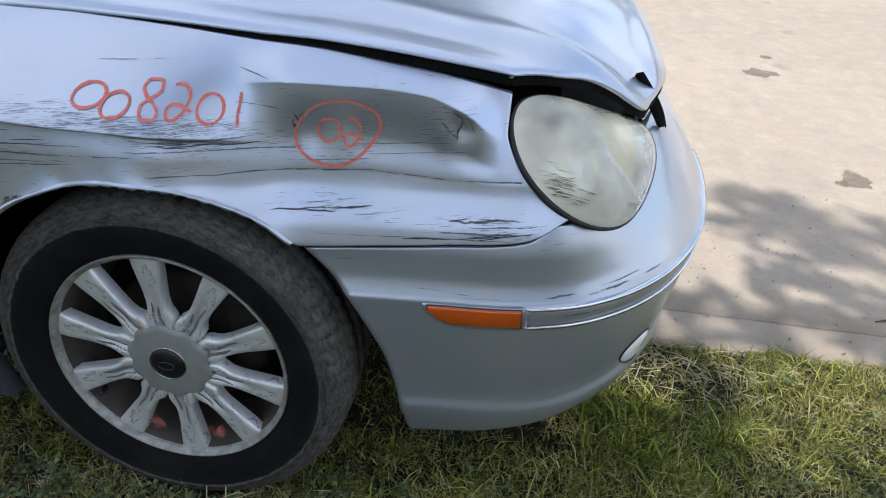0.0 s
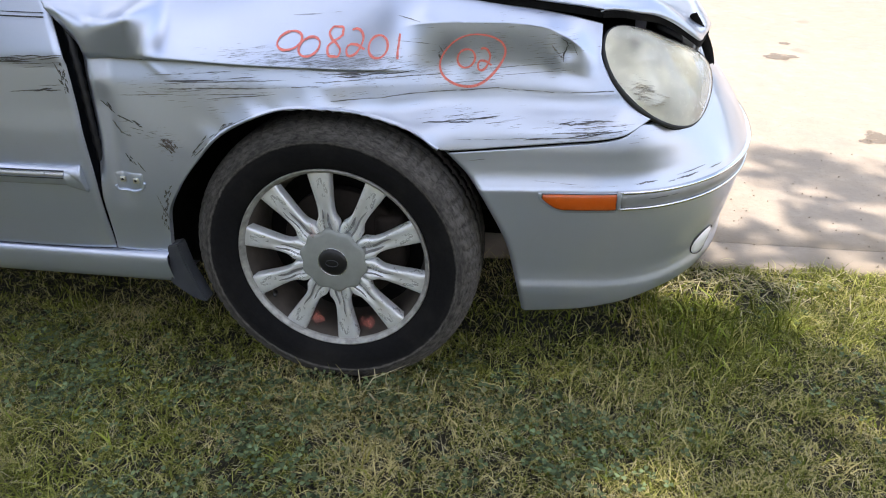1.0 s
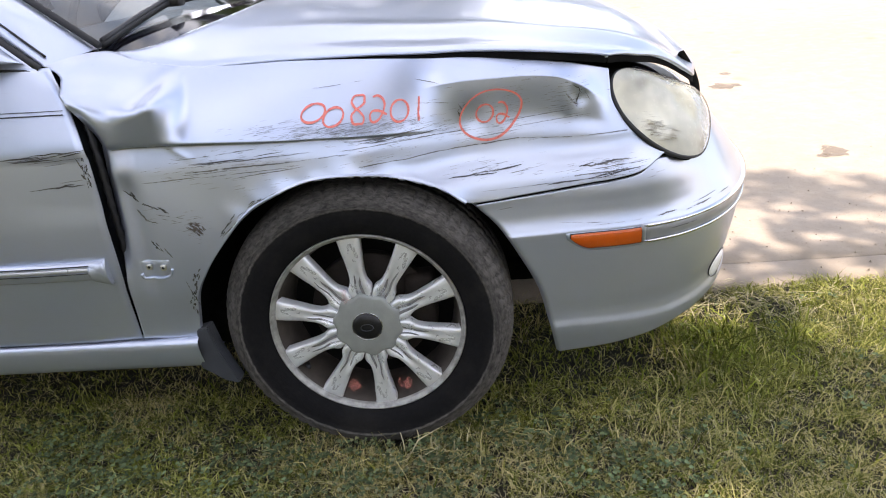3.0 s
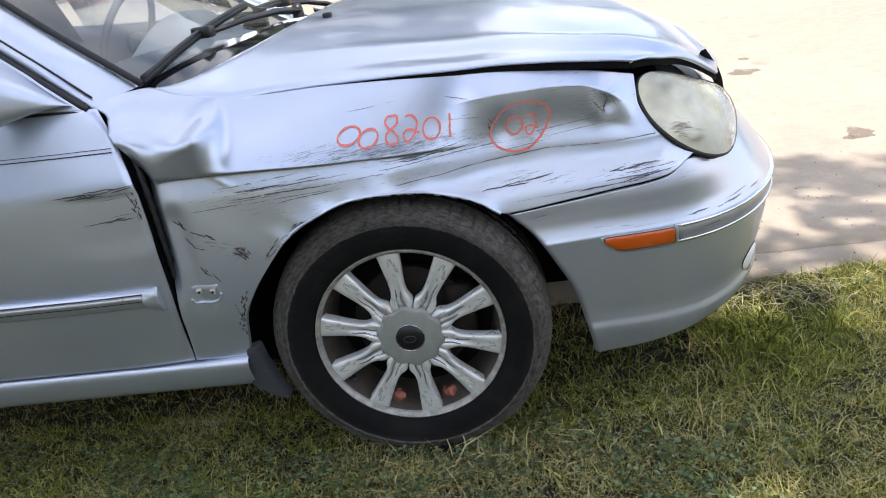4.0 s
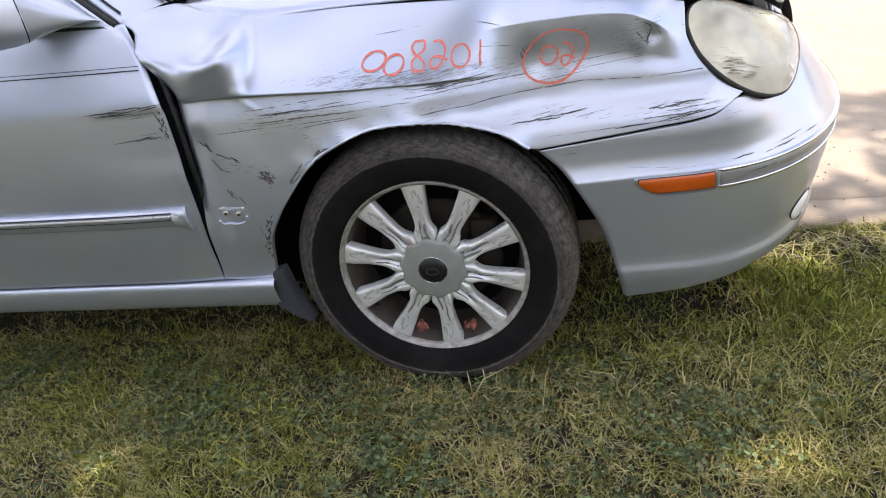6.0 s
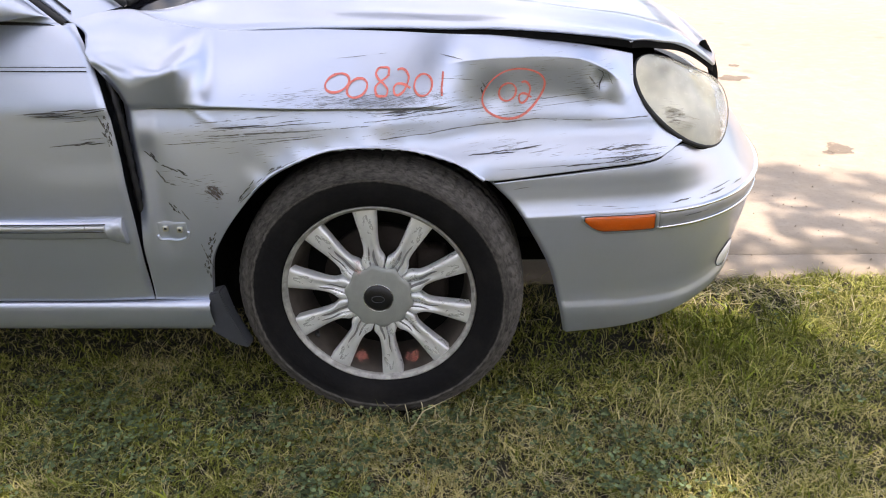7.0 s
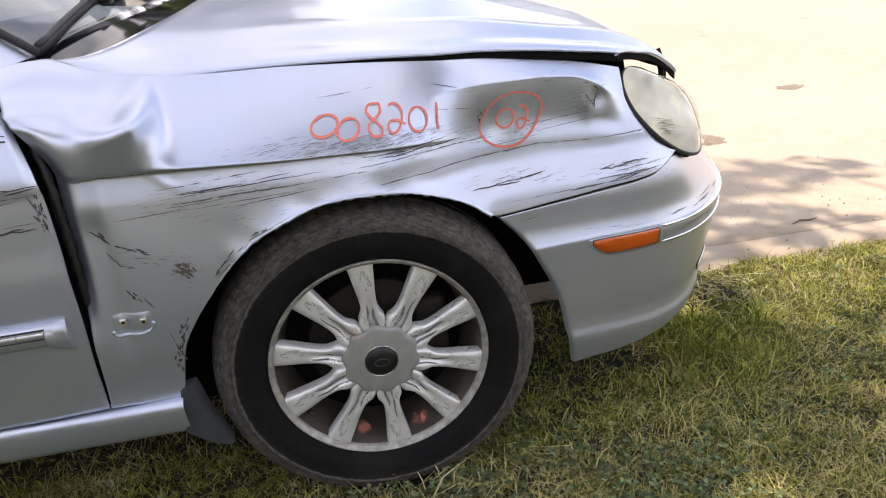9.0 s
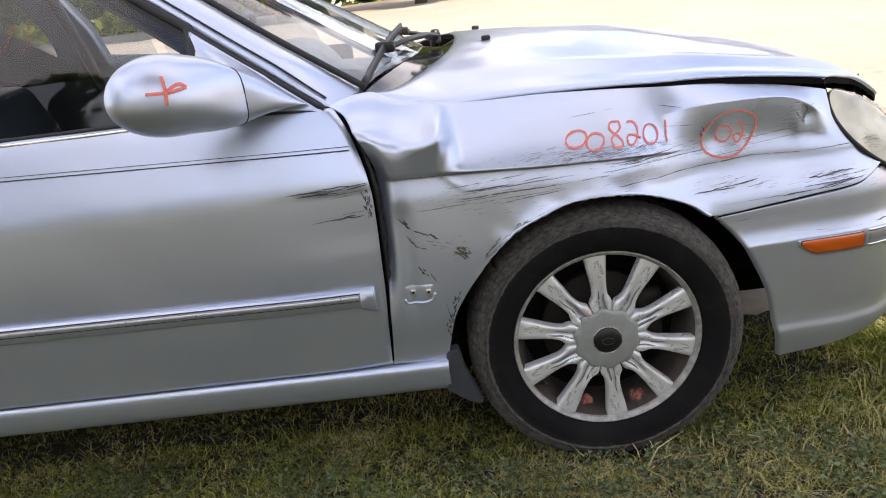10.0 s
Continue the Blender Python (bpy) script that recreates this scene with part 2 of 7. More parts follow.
def scrape_material(name="scraped_paint", dark=(0.17, 0.18, 0.195), light=(0.36, 0.37, 0.39), stretch=(0.22, 1.0, 3.0), cut=(0.90, 1.12)):
    """A thin worn film, broken into flecks."""
    m, nt, b = material(name)
    n = noise_of(nt, 130.0, 6.0, 0.8, stretch=stretch, seed=7.0)
    big = noise_of(nt, 16.0, 4.0, seed=8.0)
    nt.links.new(mixed(nt, n, dark, light), b.inputs["Base Color"])
    b.inputs["Roughness"].default_value = 0.55
    b.inputs["Metallic"].default_value = 0.3 if name == "scraped_paint" else 0.0
    mul = nt.nodes.new("ShaderNodeMath")
    mul.operation = "ADD"
    nt.links.new(n, mul.inputs[0])
    nt.links.new(big, mul.inputs[1])
    nt.links.new(ramp(nt, mul.outputs[0], [(cut[0], 0.0), (cut[1], 0.7)]), b.inputs["Alpha"])
    return m


def crayon_material(name="red_marker", dark=(0.74, 0.13, 0.10), light=(0.84, 0.27, 0.22), gone=0.30):
    """Waxy red-orange marker, a little broken."""
    m, nt, b = material(name)
    n = noise_of(nt, 260.0, 5.0, 0.7)
    nt.links.new(mixed(nt, n, dark, light), b.inputs["Base Color"])
    nt.links.new(ramp(nt, n, [(0.30, gone or 0.04), (0.46 if gone else 0.70, 1.0 if gone else 0.36)]), b.inputs["Alpha"])
    b.inputs["Roughness"].default_value = 0.6
    return m


def glass_material(name, tint, dusty=(0.08, 0.20)):
    """Thin pane: clear through, mirror-like at a slant, with a film for dust and painted sky haze."""
    m, nt, b = material(name)
    clear = node(nt, "ShaderNodeBsdfTransparent", Color=(*tint, 1))
    gloss = node(nt, "ShaderNodeBsdfGlossy", Color=(1, 1, 1, 1), Roughness=0.02)
    dust = node(nt, "ShaderNodeBsdfDiffuse", Color=(0.55, 0.56, 0.56, 1))
    fres = node(nt, "ShaderNodeFresnel", IOR=1.52)
    film = nt.nodes.new("ShaderNodeMixShader")
    nt.links.new(ramp(nt, noise_of(nt, 4.0, 6.0), [(0.35, dusty[0]), (0.75, dusty[1])]), film.inputs[0])
    nt.links.new(clear.outputs[0], film.inputs[1])
    nt.links.new(dust.outputs[0], film.inputs[2])
    mx = nt.nodes.new("ShaderNodeMixShader")
    nt.links.new(fres.outputs[0], mx.inputs[0])
    nt.links.new(film.outputs[0], mx.inputs[1])
    nt.links.new(gloss.outputs[0], mx.inputs[2])
    nt.links.new(mx.outputs[0], nt.nodes["Material Output"].inputs["Surface"])
    return m


def lens_material():
    """Hazed, yellowed polycarbonate."""
    m, nt, b = material("hazed_lens")
    n = noise_of(nt, 7.0, 3.0, seed=2.5)
    grain = noise_of(nt, 120.0, 4.0, seed=9.0)
    nt.links.new(mixed(nt, n, (0.96, 0.95, 0.86), (0.92, 0.86, 0.62)), b.inputs["Base Color"])
    nt.links.new(ramp(nt, grain, [(0.3, 0.16), (0.8, 0.34)]), b.inputs["Roughness"])
    nt.links.new(ramp(nt, n, [(0.34, 0.36), (0.66, 0.80)]), b.inputs["Alpha"])
    b.inputs["Coat Weight"].default_value = 0.8
    b.inputs["Coat Roughness"].default_value = 0.05
    return m


def rubber_material():
    """Tyre rubber, dusty and worn brown on the shoulder and tread."""
    m, nt, b = material("tyre_rubber")
    tc = nt.nodes.new("ShaderNodeTexCoord")
    sep = nt.nodes.new("ShaderNodeSeparateXYZ")
    nt.links.new(tc.outputs["Object"], sep.inputs[0])
    flat = nt.nodes.new("ShaderNodeCombineXYZ")
    nt.links.new(sep.outputs["X"], flat.inputs["X"])
    nt.links.new(sep.outputs["Z"], flat.inputs["Z"])
    length = nt.nodes.new("ShaderNodeVectorMath")
    length.operation = "LENGTH"
    nt.links.new(flat.outputs[0], length.inputs[0])
    n = noise_of(nt, 95.0, 6.0, 0.75)
    turn = node(nt, "ShaderNodeMath")
    turn.operation = "ARCTAN2"
    nt.links.new(sep.outputs["X"], turn.inputs[0])
    nt.links.new(sep.outputs["Z"], turn.inputs[1])
    polar = nt.nodes.new("ShaderNodeCombineXYZ")
    nt.links.new(turn.outputs[0], polar.inputs["X"])
    nt.links.new(length.outputs["Value"], polar.inputs["Y"])
    nt.links.new(sep.outputs["Y"], polar.inputs["Z"])
    stretch = nt.nodes.new("ShaderNodeMapping")
    stretch.inputs["Scale"].default_value = (0.10, 1.0, 1.0)
    nt.links.new(polar.outputs[0], stretch.inputs["Vector"])
    smear = node(nt, "ShaderNodeTexNoise", Scale=150.0, Detail=6.0, Roughness=0.7)
    nt.links.new(stretch.outputs[0], smear.inputs["Vector"])
    fine = smear.outputs["Fac"]
    add = node(nt, "ShaderNodeMath")
    add.operation = "MULTIPLY_ADD"
    nt.links.new(n, add.inputs[0])
    add.inputs[1].default_value = 0.006
    nt.links.new(length.outputs["Value"], add.inputs[2])
    flake = node(nt, "ShaderNodeMath")
    flake.operation = "MULTIPLY_ADD"
    nt.links.new(noise_of(nt, 34.0, 7.0, 0.7, seed=8.0), flake.inputs[0])
    flake.inputs[1].default_value = 0.006
    near_edge = node(nt, "ShaderNodeMath")
    near_edge.operation = "SUBTRACT"
    nt.links.new(add.outputs[0], near_edge.inputs[0])
    near_edge.inputs[1].default_value = 0.001
    nt.links.new(near_edge.outputs[0], flake.inputs[2])
    dust = ramp(nt, flake.outputs[0], [(0.268, 0.02), (0.2825, 0.07), (0.2835, 0.95), (0.2865, 0.95), (0.288, 0.50), (0.300, 0.78), (0.33, 0.92)])
    smudge = ramp(nt, noise_of(nt, 9.0, 5.0, 0.6, seed=6.0), [(0.50, 0.0), (0.74, 0.10)])
    grey = mixed(nt, ramp(nt, fine, [(0.30, 0.0), (0.62, 1.0)]), (0.030, 0.028, 0.027), (0.150, 0.140, 0.128))
    grey = mixed(nt, ramp(nt, noise_of(nt, 22.0, 5.0, 0.7, seed=12.0), [(0.36, 0.40), (0.52, 0.0)]), grey, (0.045, 0.042, 0.040))
    col = mixed(nt, dust, mixed(nt, n, (0.004, 0.004, 0.005), (0.011, 0.011, 0.012)), grey)
    col = mixed(nt, smudge, col, (0.085, 0.075, 0.066))
    nt.links.new(col, b.inputs["Base Color"])
    b.inputs["Roughness"].default_value = 0.72
    b.inputs["Specular IOR Level"].default_value = 0.08
    bump(nt, b, fine, 0.7, 0.0015)
    return m


def alloy_material():
    """Worn silver wheel lacquer with brake dust and grime."""
    m, nt, b = material("wheel_alloy")
    n = noise_of(nt, 34.0, 6.0, 0.72, stretch=(1.8, 1.0, 0.8))
    big = noise_of(nt, 11.0, 3.0, seed=3.0)
    col = mixed(nt, ramp(nt, big, [(0.35, 0.0), (0.7, 1.0)]), (0.80, 0.82, 0.84), (0.64, 0.645, 0.64))
    col = mixed(nt, ramp(nt, n, [(0.58, 0.0), (0.72, 0.6)]), col, (0.13, 0.12, 0.105))
    nt.links.new(col, b.inputs["Base Color"])
    b.inputs["Metallic"].default_value = 0.5
    nt.links.new(ramp(nt, n, [(0.35, 0.22), (0.7, 0.62)]), b.inputs["Roughness"])
    bump(nt, b, n, 0.25, 0.001)
    return m


def concrete_material():
    m, nt, b = material("concrete")
    big, mid, fine = noise_of(nt, 0.35, 5.0), noise_of(nt, 3.5, 6.0, 0.65, seed=1.0), noise_of(nt, 70.0, 5.0, 0.7, seed=2.0)
    col = mixed(nt, ramp(nt, big, [(0.3, 0.0), (0.7, 1.0)]), (0.345, 0.285, 0.220), (0.425, 0.355, 0.280))
    col = mixed(nt, ramp(nt, mid, [(0.48, 0.0), (0.72, 0.55)]), col, (0.30, 0.265, 0.23))
    blot = noise_of(nt, 11.0, 5.0, 0.7, seed=9.0)
    col = mixed(nt, ramp(nt, blot, [(0.50, 0.0), (0.66, 0.32)]), col, (0.50, 0.43, 0.35))
    col = mixed(nt, ramp(nt, blot, [(0.32, 0.32), (0.46, 0.0)]), col, (0.27, 0.225, 0.18))
    col = mixed(nt, ramp(nt, fine, [(0.30, 0.6), (0.43, 0.0)]), col, (0.22, 0.19, 0.16))
    col = mixed(nt, ramp(nt, noise_of(nt, 2.2, 2.0, 0.4, seed=11.0), [(0.68, 0.0), (0.72, 0.5)]), col, (0.24, 0.20, 0.15))
    nt.links.new(col, b.inputs["Base Color"])
    b.inputs["Roughness"].default_value = 0.9
    bump(nt, b, fine, 0.5, 0.003)
    return m


def grass_material(name, green, dry, dry_share):
    """Blades: each its own shade, with dry and lush patches."""
    m, nt, b = material(name)
    geo = nt.nodes.new("ShaderNodeNewGeometry")
    rnd = geo.outputs["Random Per Island"]
    patch = noise_of(nt, 2.6, 4.0, 0.6, seed=4.0)
    add = nt.nodes.new("ShaderNodeMath")
    add.operation = "MULTIPLY_ADD"
    nt.links.new(rnd, add.inputs[0])
    add.inputs[1].default_value = 0.42
    nt.links.new(patch, add.inputs[2])
    g = mixed(nt, ramp(nt, rnd, [(0.0, 0.0), (0.7, 0.45), (1.0, 1.0)]), tuple(c * 0.35 for c in green), tuple(min(1, c * 2.2) for c in green))
    col = mixed(nt, ramp(nt, add.outputs[0], [(dry_share, 0.0), (dry_share + 0.22, 1.0)]), g, dry)
    nt.links.new(col, b.inputs["Base Color"])
    b.inputs["Roughness"].default_value = 0.55
    b.inputs["Specular IOR Level"].default_value = 0.12
    tr = nt.nodes.new("ShaderNodeBsdfTranslucent")
    nt.links.new(col, tr.inputs["Color"])
    mx = nt.nodes.new("ShaderNodeMixShader")
    mx.inputs[0].default_value = 0.3
    nt.links.new(b.outputs[0], mx.inputs[1])
    nt.links.new(tr.outputs[0], mx.inputs[2])
    nt.links.new(mx.outputs[0], nt.nodes["Material Output"].inputs["Surface"])
    return m


def field_material():
    """Mown lawn too far off to show its blades."""
    m, nt, b = material("far_lawn")
    a, c = noise_of(nt, 0.5, 6.0, 0.65), noise_of(nt, 30.0, 6.0, 0.75, seed=5.0)
    col = mixed(nt, a, (0.15, 0.155, 0.075), (0.21, 0.20, 0.105))
    nt.links.new(mixed(nt, ramp(nt, c, [(0.35, 0.5), (0.6, 0.0)]), col, (0.07, 0.075, 0.025)), b.inputs["Base Color"])
    b.inputs["Roughness"].default_value = 0.9
    bump(nt, b, c, 1.0, 0.03)
    return m


def soil_material():
    m, nt, b = material("shade_dark_soil")
    a, c = noise_of(nt, 1.3, 6.0, 0.65), noise_of(nt, 45.0, 6.0, 0.75, seed=5.0)
    # soil tone taken down to near-black: shade between blades put into its colour
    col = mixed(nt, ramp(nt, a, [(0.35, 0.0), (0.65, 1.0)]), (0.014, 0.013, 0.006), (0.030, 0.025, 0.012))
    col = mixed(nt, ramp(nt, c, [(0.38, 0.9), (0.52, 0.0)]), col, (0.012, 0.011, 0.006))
    nt.links.new(col, b.inputs["Base Color"])
    b.inputs["Roughness"].default_value = 0.95
    bump(nt, b, c, 1.0, 0.02)
    return m


PAINT = paint_material()
SCUFF, SCRAPE, CRAYON = scuff_material(), scrape_material(), crayon_material()
PINK = crayon_material("pink_smear", (0.72, 0.16, 0.12), (0.80, 0.32, 0.26), 0.0)
# windscreen film is raised beyond dust: its pale colour imitates reflected sky
GLASS = glass_material("window_glass", (0.60, 0.68, 0.72), (0.05, 0.12))
TINTED = glass_material("tinted_glass", (0.78, 0.84, 0.88), (0.0, 0.003))
LENS, RUBBER, ALLOY = lens_material(), rubber_material(), alloy_material()
BLACK = plain("black_plastic", (0.007, 0.007, 0.009), 0.38, var=0.3, scale=30, bumpy=0.0004)
SCUTTLE = plain("glossy_scuttle", (0.010, 0.010, 0.014), 0.10, var=0.3, scale=30, coat=0.6, rough_var=0.05)
SEAL = plain("rubber_seal", (0.012, 0.012, 0.013), 0.6, var=0.3, scale=40)
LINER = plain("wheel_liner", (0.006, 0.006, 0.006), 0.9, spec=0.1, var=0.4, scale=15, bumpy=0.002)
CHROME = plain("bright_trim", (0.72, 0.73, 0.75), 0.16, metal=1.0, var=0.08, scale=14)
TRIM = plain("satin_trim", (0.60, 0.62, 0.65), 0.34, metal=0.55, var=0.08, scale=14)
RIMLIP = plain("rim_lip", (0.34, 0.335, 0.315), 0.5, metal=0.45, var=0.5, scale=60, bumpy=0.0006)
GASH = plain("torn_paint", (0.060, 0.060, 0.066), 0.75, var=0.6, scale=70)
RUST = plain("rusty_scuff", (0.115, 0.100, 0.092), 0.85, var=0.5, scale=70)
FLAP = plain("flap_rubber", (0.032, 0.036, 0.044), 0.65, var=0.25, scale=30, bumpy=0.0006)
GREYTRIM = plain("grey_trim", (0.33, 0.345, 0.36), 0.4, metal=0.5, var=0.12, scale=18, coat=0.3)
FOGLENS = plain("fog_lens", (0.90, 0.90, 0.88), 0.18, var=0.05, scale=20, coat=0.6)
AMBER = plain("amber_lens", (0.56, 0.088, 0.005), 0.22, var=0.12, scale=50, coat=0.8)
CAPGREY = plain("hub_lacquer", (0.30, 0.315, 0.30), 0.55, metal=0.35, var=0.12, scale=40, bumpy=0.0004)
IRON = plain("rusty_iron", (0.030, 0.022, 0.018), 0.8, metal=0.3, var=0.5, scale=30, bumpy=0.001)
YELLOWED = plain("yellowed_bowl", (0.86, 0.78, 0.52), 0.30, metal=0.6, var=0.08, scale=12)
REFLECTOR = plain("lamp_reflector", (0.86, 0.86, 0.84), 0.18, metal=0.9, var=0.04, scale=10)
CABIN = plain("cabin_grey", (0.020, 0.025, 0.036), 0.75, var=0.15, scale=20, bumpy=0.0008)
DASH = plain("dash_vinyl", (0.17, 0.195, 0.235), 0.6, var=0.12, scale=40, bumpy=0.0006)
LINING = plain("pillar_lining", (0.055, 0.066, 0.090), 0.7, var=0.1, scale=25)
BARREL = plain("grimy_barrel", (0.075, 0.062, 0.052), 0.7, metal=0.2, var=0.4, scale=25)
LENSCUT = plain("lens_scrape", (0.27, 0.225, 0.160), 0.8, var=0.4, scale=60)
STEEL = plain("galvanised_clip", (0.62, 0.60, 0.50), 0.4, metal=0.8, var=0.2, scale=60)
MIRROR = plain("mirror_glass", (0.9, 0.9, 0.9), 0.03, metal=1.0, var=0.01, scale=5, rough_var=0.01)
CONCRETE, SOIL, FIELD = concrete_material(), soil_material(), field_material()
GRASS = grass_material("grass_blades", (0.255, 0.275, 0.060), (0.60, 0.52, 0.25), 0.69)
CLOVER = grass_material("clover_leaves", (0.118, 0.158, 0.078), (0.24, 0.24, 0.13), 0.92)
STRAW = grass_material("dry_straw", (0.48, 0.43, 0.26), (0.60, 0.54, 0.34), 0.5)
LUSH = grass_material("lush_grass", (0.165, 0.200, 0.030), (0.36, 0.32, 0.08), 0.84)
LEAF = grass_material("tree_leaves", (0.060, 0.095, 0.022), (0.10, 0.12, 0.03), 0.9)
STAIN = scrape_material("road_stain", (0.17, 0.135, 0.095), (0.26, 0.21, 0.16), (1.0, 1.0, 1.0), (0.72, 1.05))
BARK = plain("bark", (0.13, 0.10, 0.075), 0.9, var=0.4, scale=8, bumpy=0.02)

# ---- the car: x forward, its right side towards -y, front right wheel hub at x 0 ----
YC = 0.87                                              # middle of the car
HUB_Z = 0.311
PLAN = curve_of([(-4.0, -0.02), (-3.2, -0.06), (-2.4, -0.07), (-0.7, -0.07), (-0.45, -0.06), (-0.2, -0.045), (0.0, -0.028),
                 (0.26, 0.012), (0.45, 0.034), (0.6, 0.053), (0.68, 0.082), (0.75, 0.13)])
SECTION = curve_of([(0.18, 0.05), (0.24, 0.045), (0.326, 0.037), (0.45, 0.014), (0.55, 0.002), (0.65, -0.004), (0.72, -0.005),
                    (0.765, -0.002), (0.80, 0.008), (0.85, 0.027), (0.90, 0.048), (0.94, 0.068), (1.0, 0.10)])
GAP_Z = curve_of([(-0.56, 0.918), (-0.52, 0.93), (-0.48, 0.932), (-0.42, 0.908), (-0.3, 0.886), (-0.09, 0.879), (0.06, 0.870), (0.17, 0.861),
                  (0.254, 0.856), (0.346, 0.844), (0.457, 0.827), (0.545, 0.806), (0.70, 0.76)])
GAP_Y = curve_of([(-0.56, -0.002), (-0.48, 0.080), (-0.3, 0.092), (0.0, 0.098), (0.25, 0.108), (0.45, 0.124), (0.545, 0.138), (0.7, 0.19)])
FRONT_SECTION = curve_of([(0.18, 0.05), (0.32, 0.03), (0.50, 0.0), (0.575, 0.0), (0.60, 0.004), (0.65, 0.021), (0.698, 0.0375), (0.706, 0.039), (0.72, 0.040)])
ARCH_C = (-0.01, 0.33)


CREASE = curve_of([(-0.60, 0.765), (-0.45, 0.762), (-0.30, 0.755), (-0.15, 0.746), (0.06, 0.737), (0.18, 0.727), (0.60, 0.715)])
RIDGE = curve_of([(0.0, 0.674), (0.166, 0.680), (0.28, 0.687), (0.35, 0.690), (0.46, 0.682), (0.58, 0.685), (0.70, 0.690)])
HOLLOW_RIM = curve_of([(0.10, 0.790), (0.17, 0.806), (0.224, 0.815), (0.31, 0.816), (0.385, 0.814), (0.45, 0.802), (0.49, 0.780), (0.52, 0.756), (0.56, 0.730)])


def dents(x, z):
    """How far the struck wing is pushed in."""
    d = 0.0 * x
    # torn fold at the front end of the hollow
    d += 0.009 * np.exp(-((x - 0.482) / 0.020) ** 2 - ((z - 0.765) / 0.020) ** 2)
    d -= 0.005 * np.exp(-((x - 0.455) / 0.014) ** 2 - ((z - 0.755) / 0.026) ** 2)
    # small folds inside the ring
    d += 0.004 * np.exp(-((x - 0.262) / 0.018) ** 2 - ((z - 0.752) / 0.030) ** 2)
    d -= 0.003 * np.exp(-((x - 0.305) / 0.022) ** 2 - ((z - 0.735) / 0.020) ** 2)
    # long horizontal crease with the panel flattened beneath it
    below = CREASE(x) - 0.001 - z
    d += 0.075 * np.clip(z - 0.43, 0, 0.33) * smooth(-0.003, 0.004, below) * (1 - smooth(-0.08, 0.20, x)) * smooth(-0.47, -0.40, x)
    # a short light fold that runs down from the tent's foot
    along = (x + 0.335) * 0.62 - (CREASE(x) - 0.004 - z) * 0.78
    d -= 0.0014 * np.exp(-(along / 0.007) ** 2) * smooth(0.0, 0.008, below) * (1 - smooth(0.025, 0.04, below))
    # folds by the door edge and the small mounting plate
    d += 0.012 * np.exp(-((x + 0.43) / 0.018) ** 2) * smooth(0.40, 0.52, z) * (1 - smooth(0.66, 0.72, z))
    d += (0.042 - 0.018 * smooth(0.76, 0.83, z)) * np.exp(-(np.maximum(x - REAR_X(z), 0) / 0.020) ** 2) * smooth(0.45, 0.62, z) * (1 - smooth(0.82, 0.88, z)) * (1 - smooth(-0.42, -0.38, x))
    # buckled lip over the arch
    r = np.hypot(x - ARCH_C[0], z - ARCH_C[1])
    lip = np.exp(-np.clip(r - 0.335, 0, 1) / 0.026) * smooth(0.5, 0.6, z)
    d -= 0.013 * lip * smooth(-0.30, -0.1, x) * (1 - smooth(0.20, 0.28, x))
    d += lip * 0.004 * wobble(x, z, 0.028, 1.0)
    d += 0.0018 * wobble(x, z, 0.07, 4.0) * smooth(-0.5, -0.4, x) * (1 - smooth(0.5, 0.56, x))
    return d


TENT_TOP = curve_of([(-0.70, 0.868), (-0.52, 0.868), (-0.47, 0.862), (-0.43, 0.848), (-0.40, 0.834), (-0.37, 0.831), (-0.345, 0.838), (-0.333, 0.841), (-0.322, 0.838), (-0.310, 0.826), (-0.300, 0.805), (-0.290, 0.780), (-0.280, 0.758), (-0.26, 0.752), (-0.20, 0.748), (0.60, 0.705)])
REAR_X = curve_of([(0.30, -0.492), (0.41, -0.486), (0.512, -0.480), (0.622, -0.475), (0.703, -0.472), (0.770, -0.472), (0.815, -0.480), (0.86, -0.503), (0.895, -0.520), (0.918, -0.552)])


def tent_wall(x, z, zc):
    """Overhanging face of the fold by the door, with a valley behind its peak and a facet in front of it."""
    up = np.maximum(z - zc, 0)
    lean = 0.30 - 0.26 * np.exp(-((x - REAR_X(z) - 0.058) / 0.022) ** 2) * smooth(0.775, 0.845, z)
    return 0.001 - lean * up + 0.9 * up * np.clip(x + 0.350 - 0.30 * (z - 0.762), 0, 0.10) / np.maximum(0.056 - 0.45 * up, 0.016)


def tent_fold(x, z, zg, rise, zc):
    """The wall up to its peaked edge, then one slope to the bonnet."""
    flat = lambda h: (lambda t: 0.001 + (rise - 0.001) * (0.75 * t + 0.25 * t * t))(np.clip((h - zc) / (zg - zc), 0, 1.02))
    top = np.maximum(TENT_TOP(x), zc + 0.001)
    edge = np.minimum(tent_wall(x, top, zc), flat(top))
    return np.where(z < top, np.minimum(tent_wall(x, z, zc), flat(z)), flat(z) + (edge - flat(top)) * np.exp(-np.maximum(z - top, 0) / 0.017))


def tent_profile(x, z, zg, rise, zc):
    t = np.clip((z - zc) / (zg - zc), 0, 1.02)
    flat = 0.001 + (rise - 0.001) * (0.75 * t + 0.25 * t * t)
    soft = 0.95 + 1.55 * smooth(-0.36, -0.44, x)
    fold, total = 0.0, 0.0
    for dx in (-0.014, -0.007, 0.0, 0.007, 0.014):
        for dz in (-0.014, -0.007, 0.0, 0.007, 0.014):
            w = math.exp(-(dx / 0.010) ** 2 - (dz / 0.010) ** 2)
            fold, total = fold + w * tent_fold(x + dx * soft, np.maximum(z + dz * soft, zc), zg, rise, zc), total + w
    k = (1 - smooth(-0.28, -0.20, x)) * smooth(0.0, 0.006, z - zc)
    return flat * (1 - k) + fold / total * k


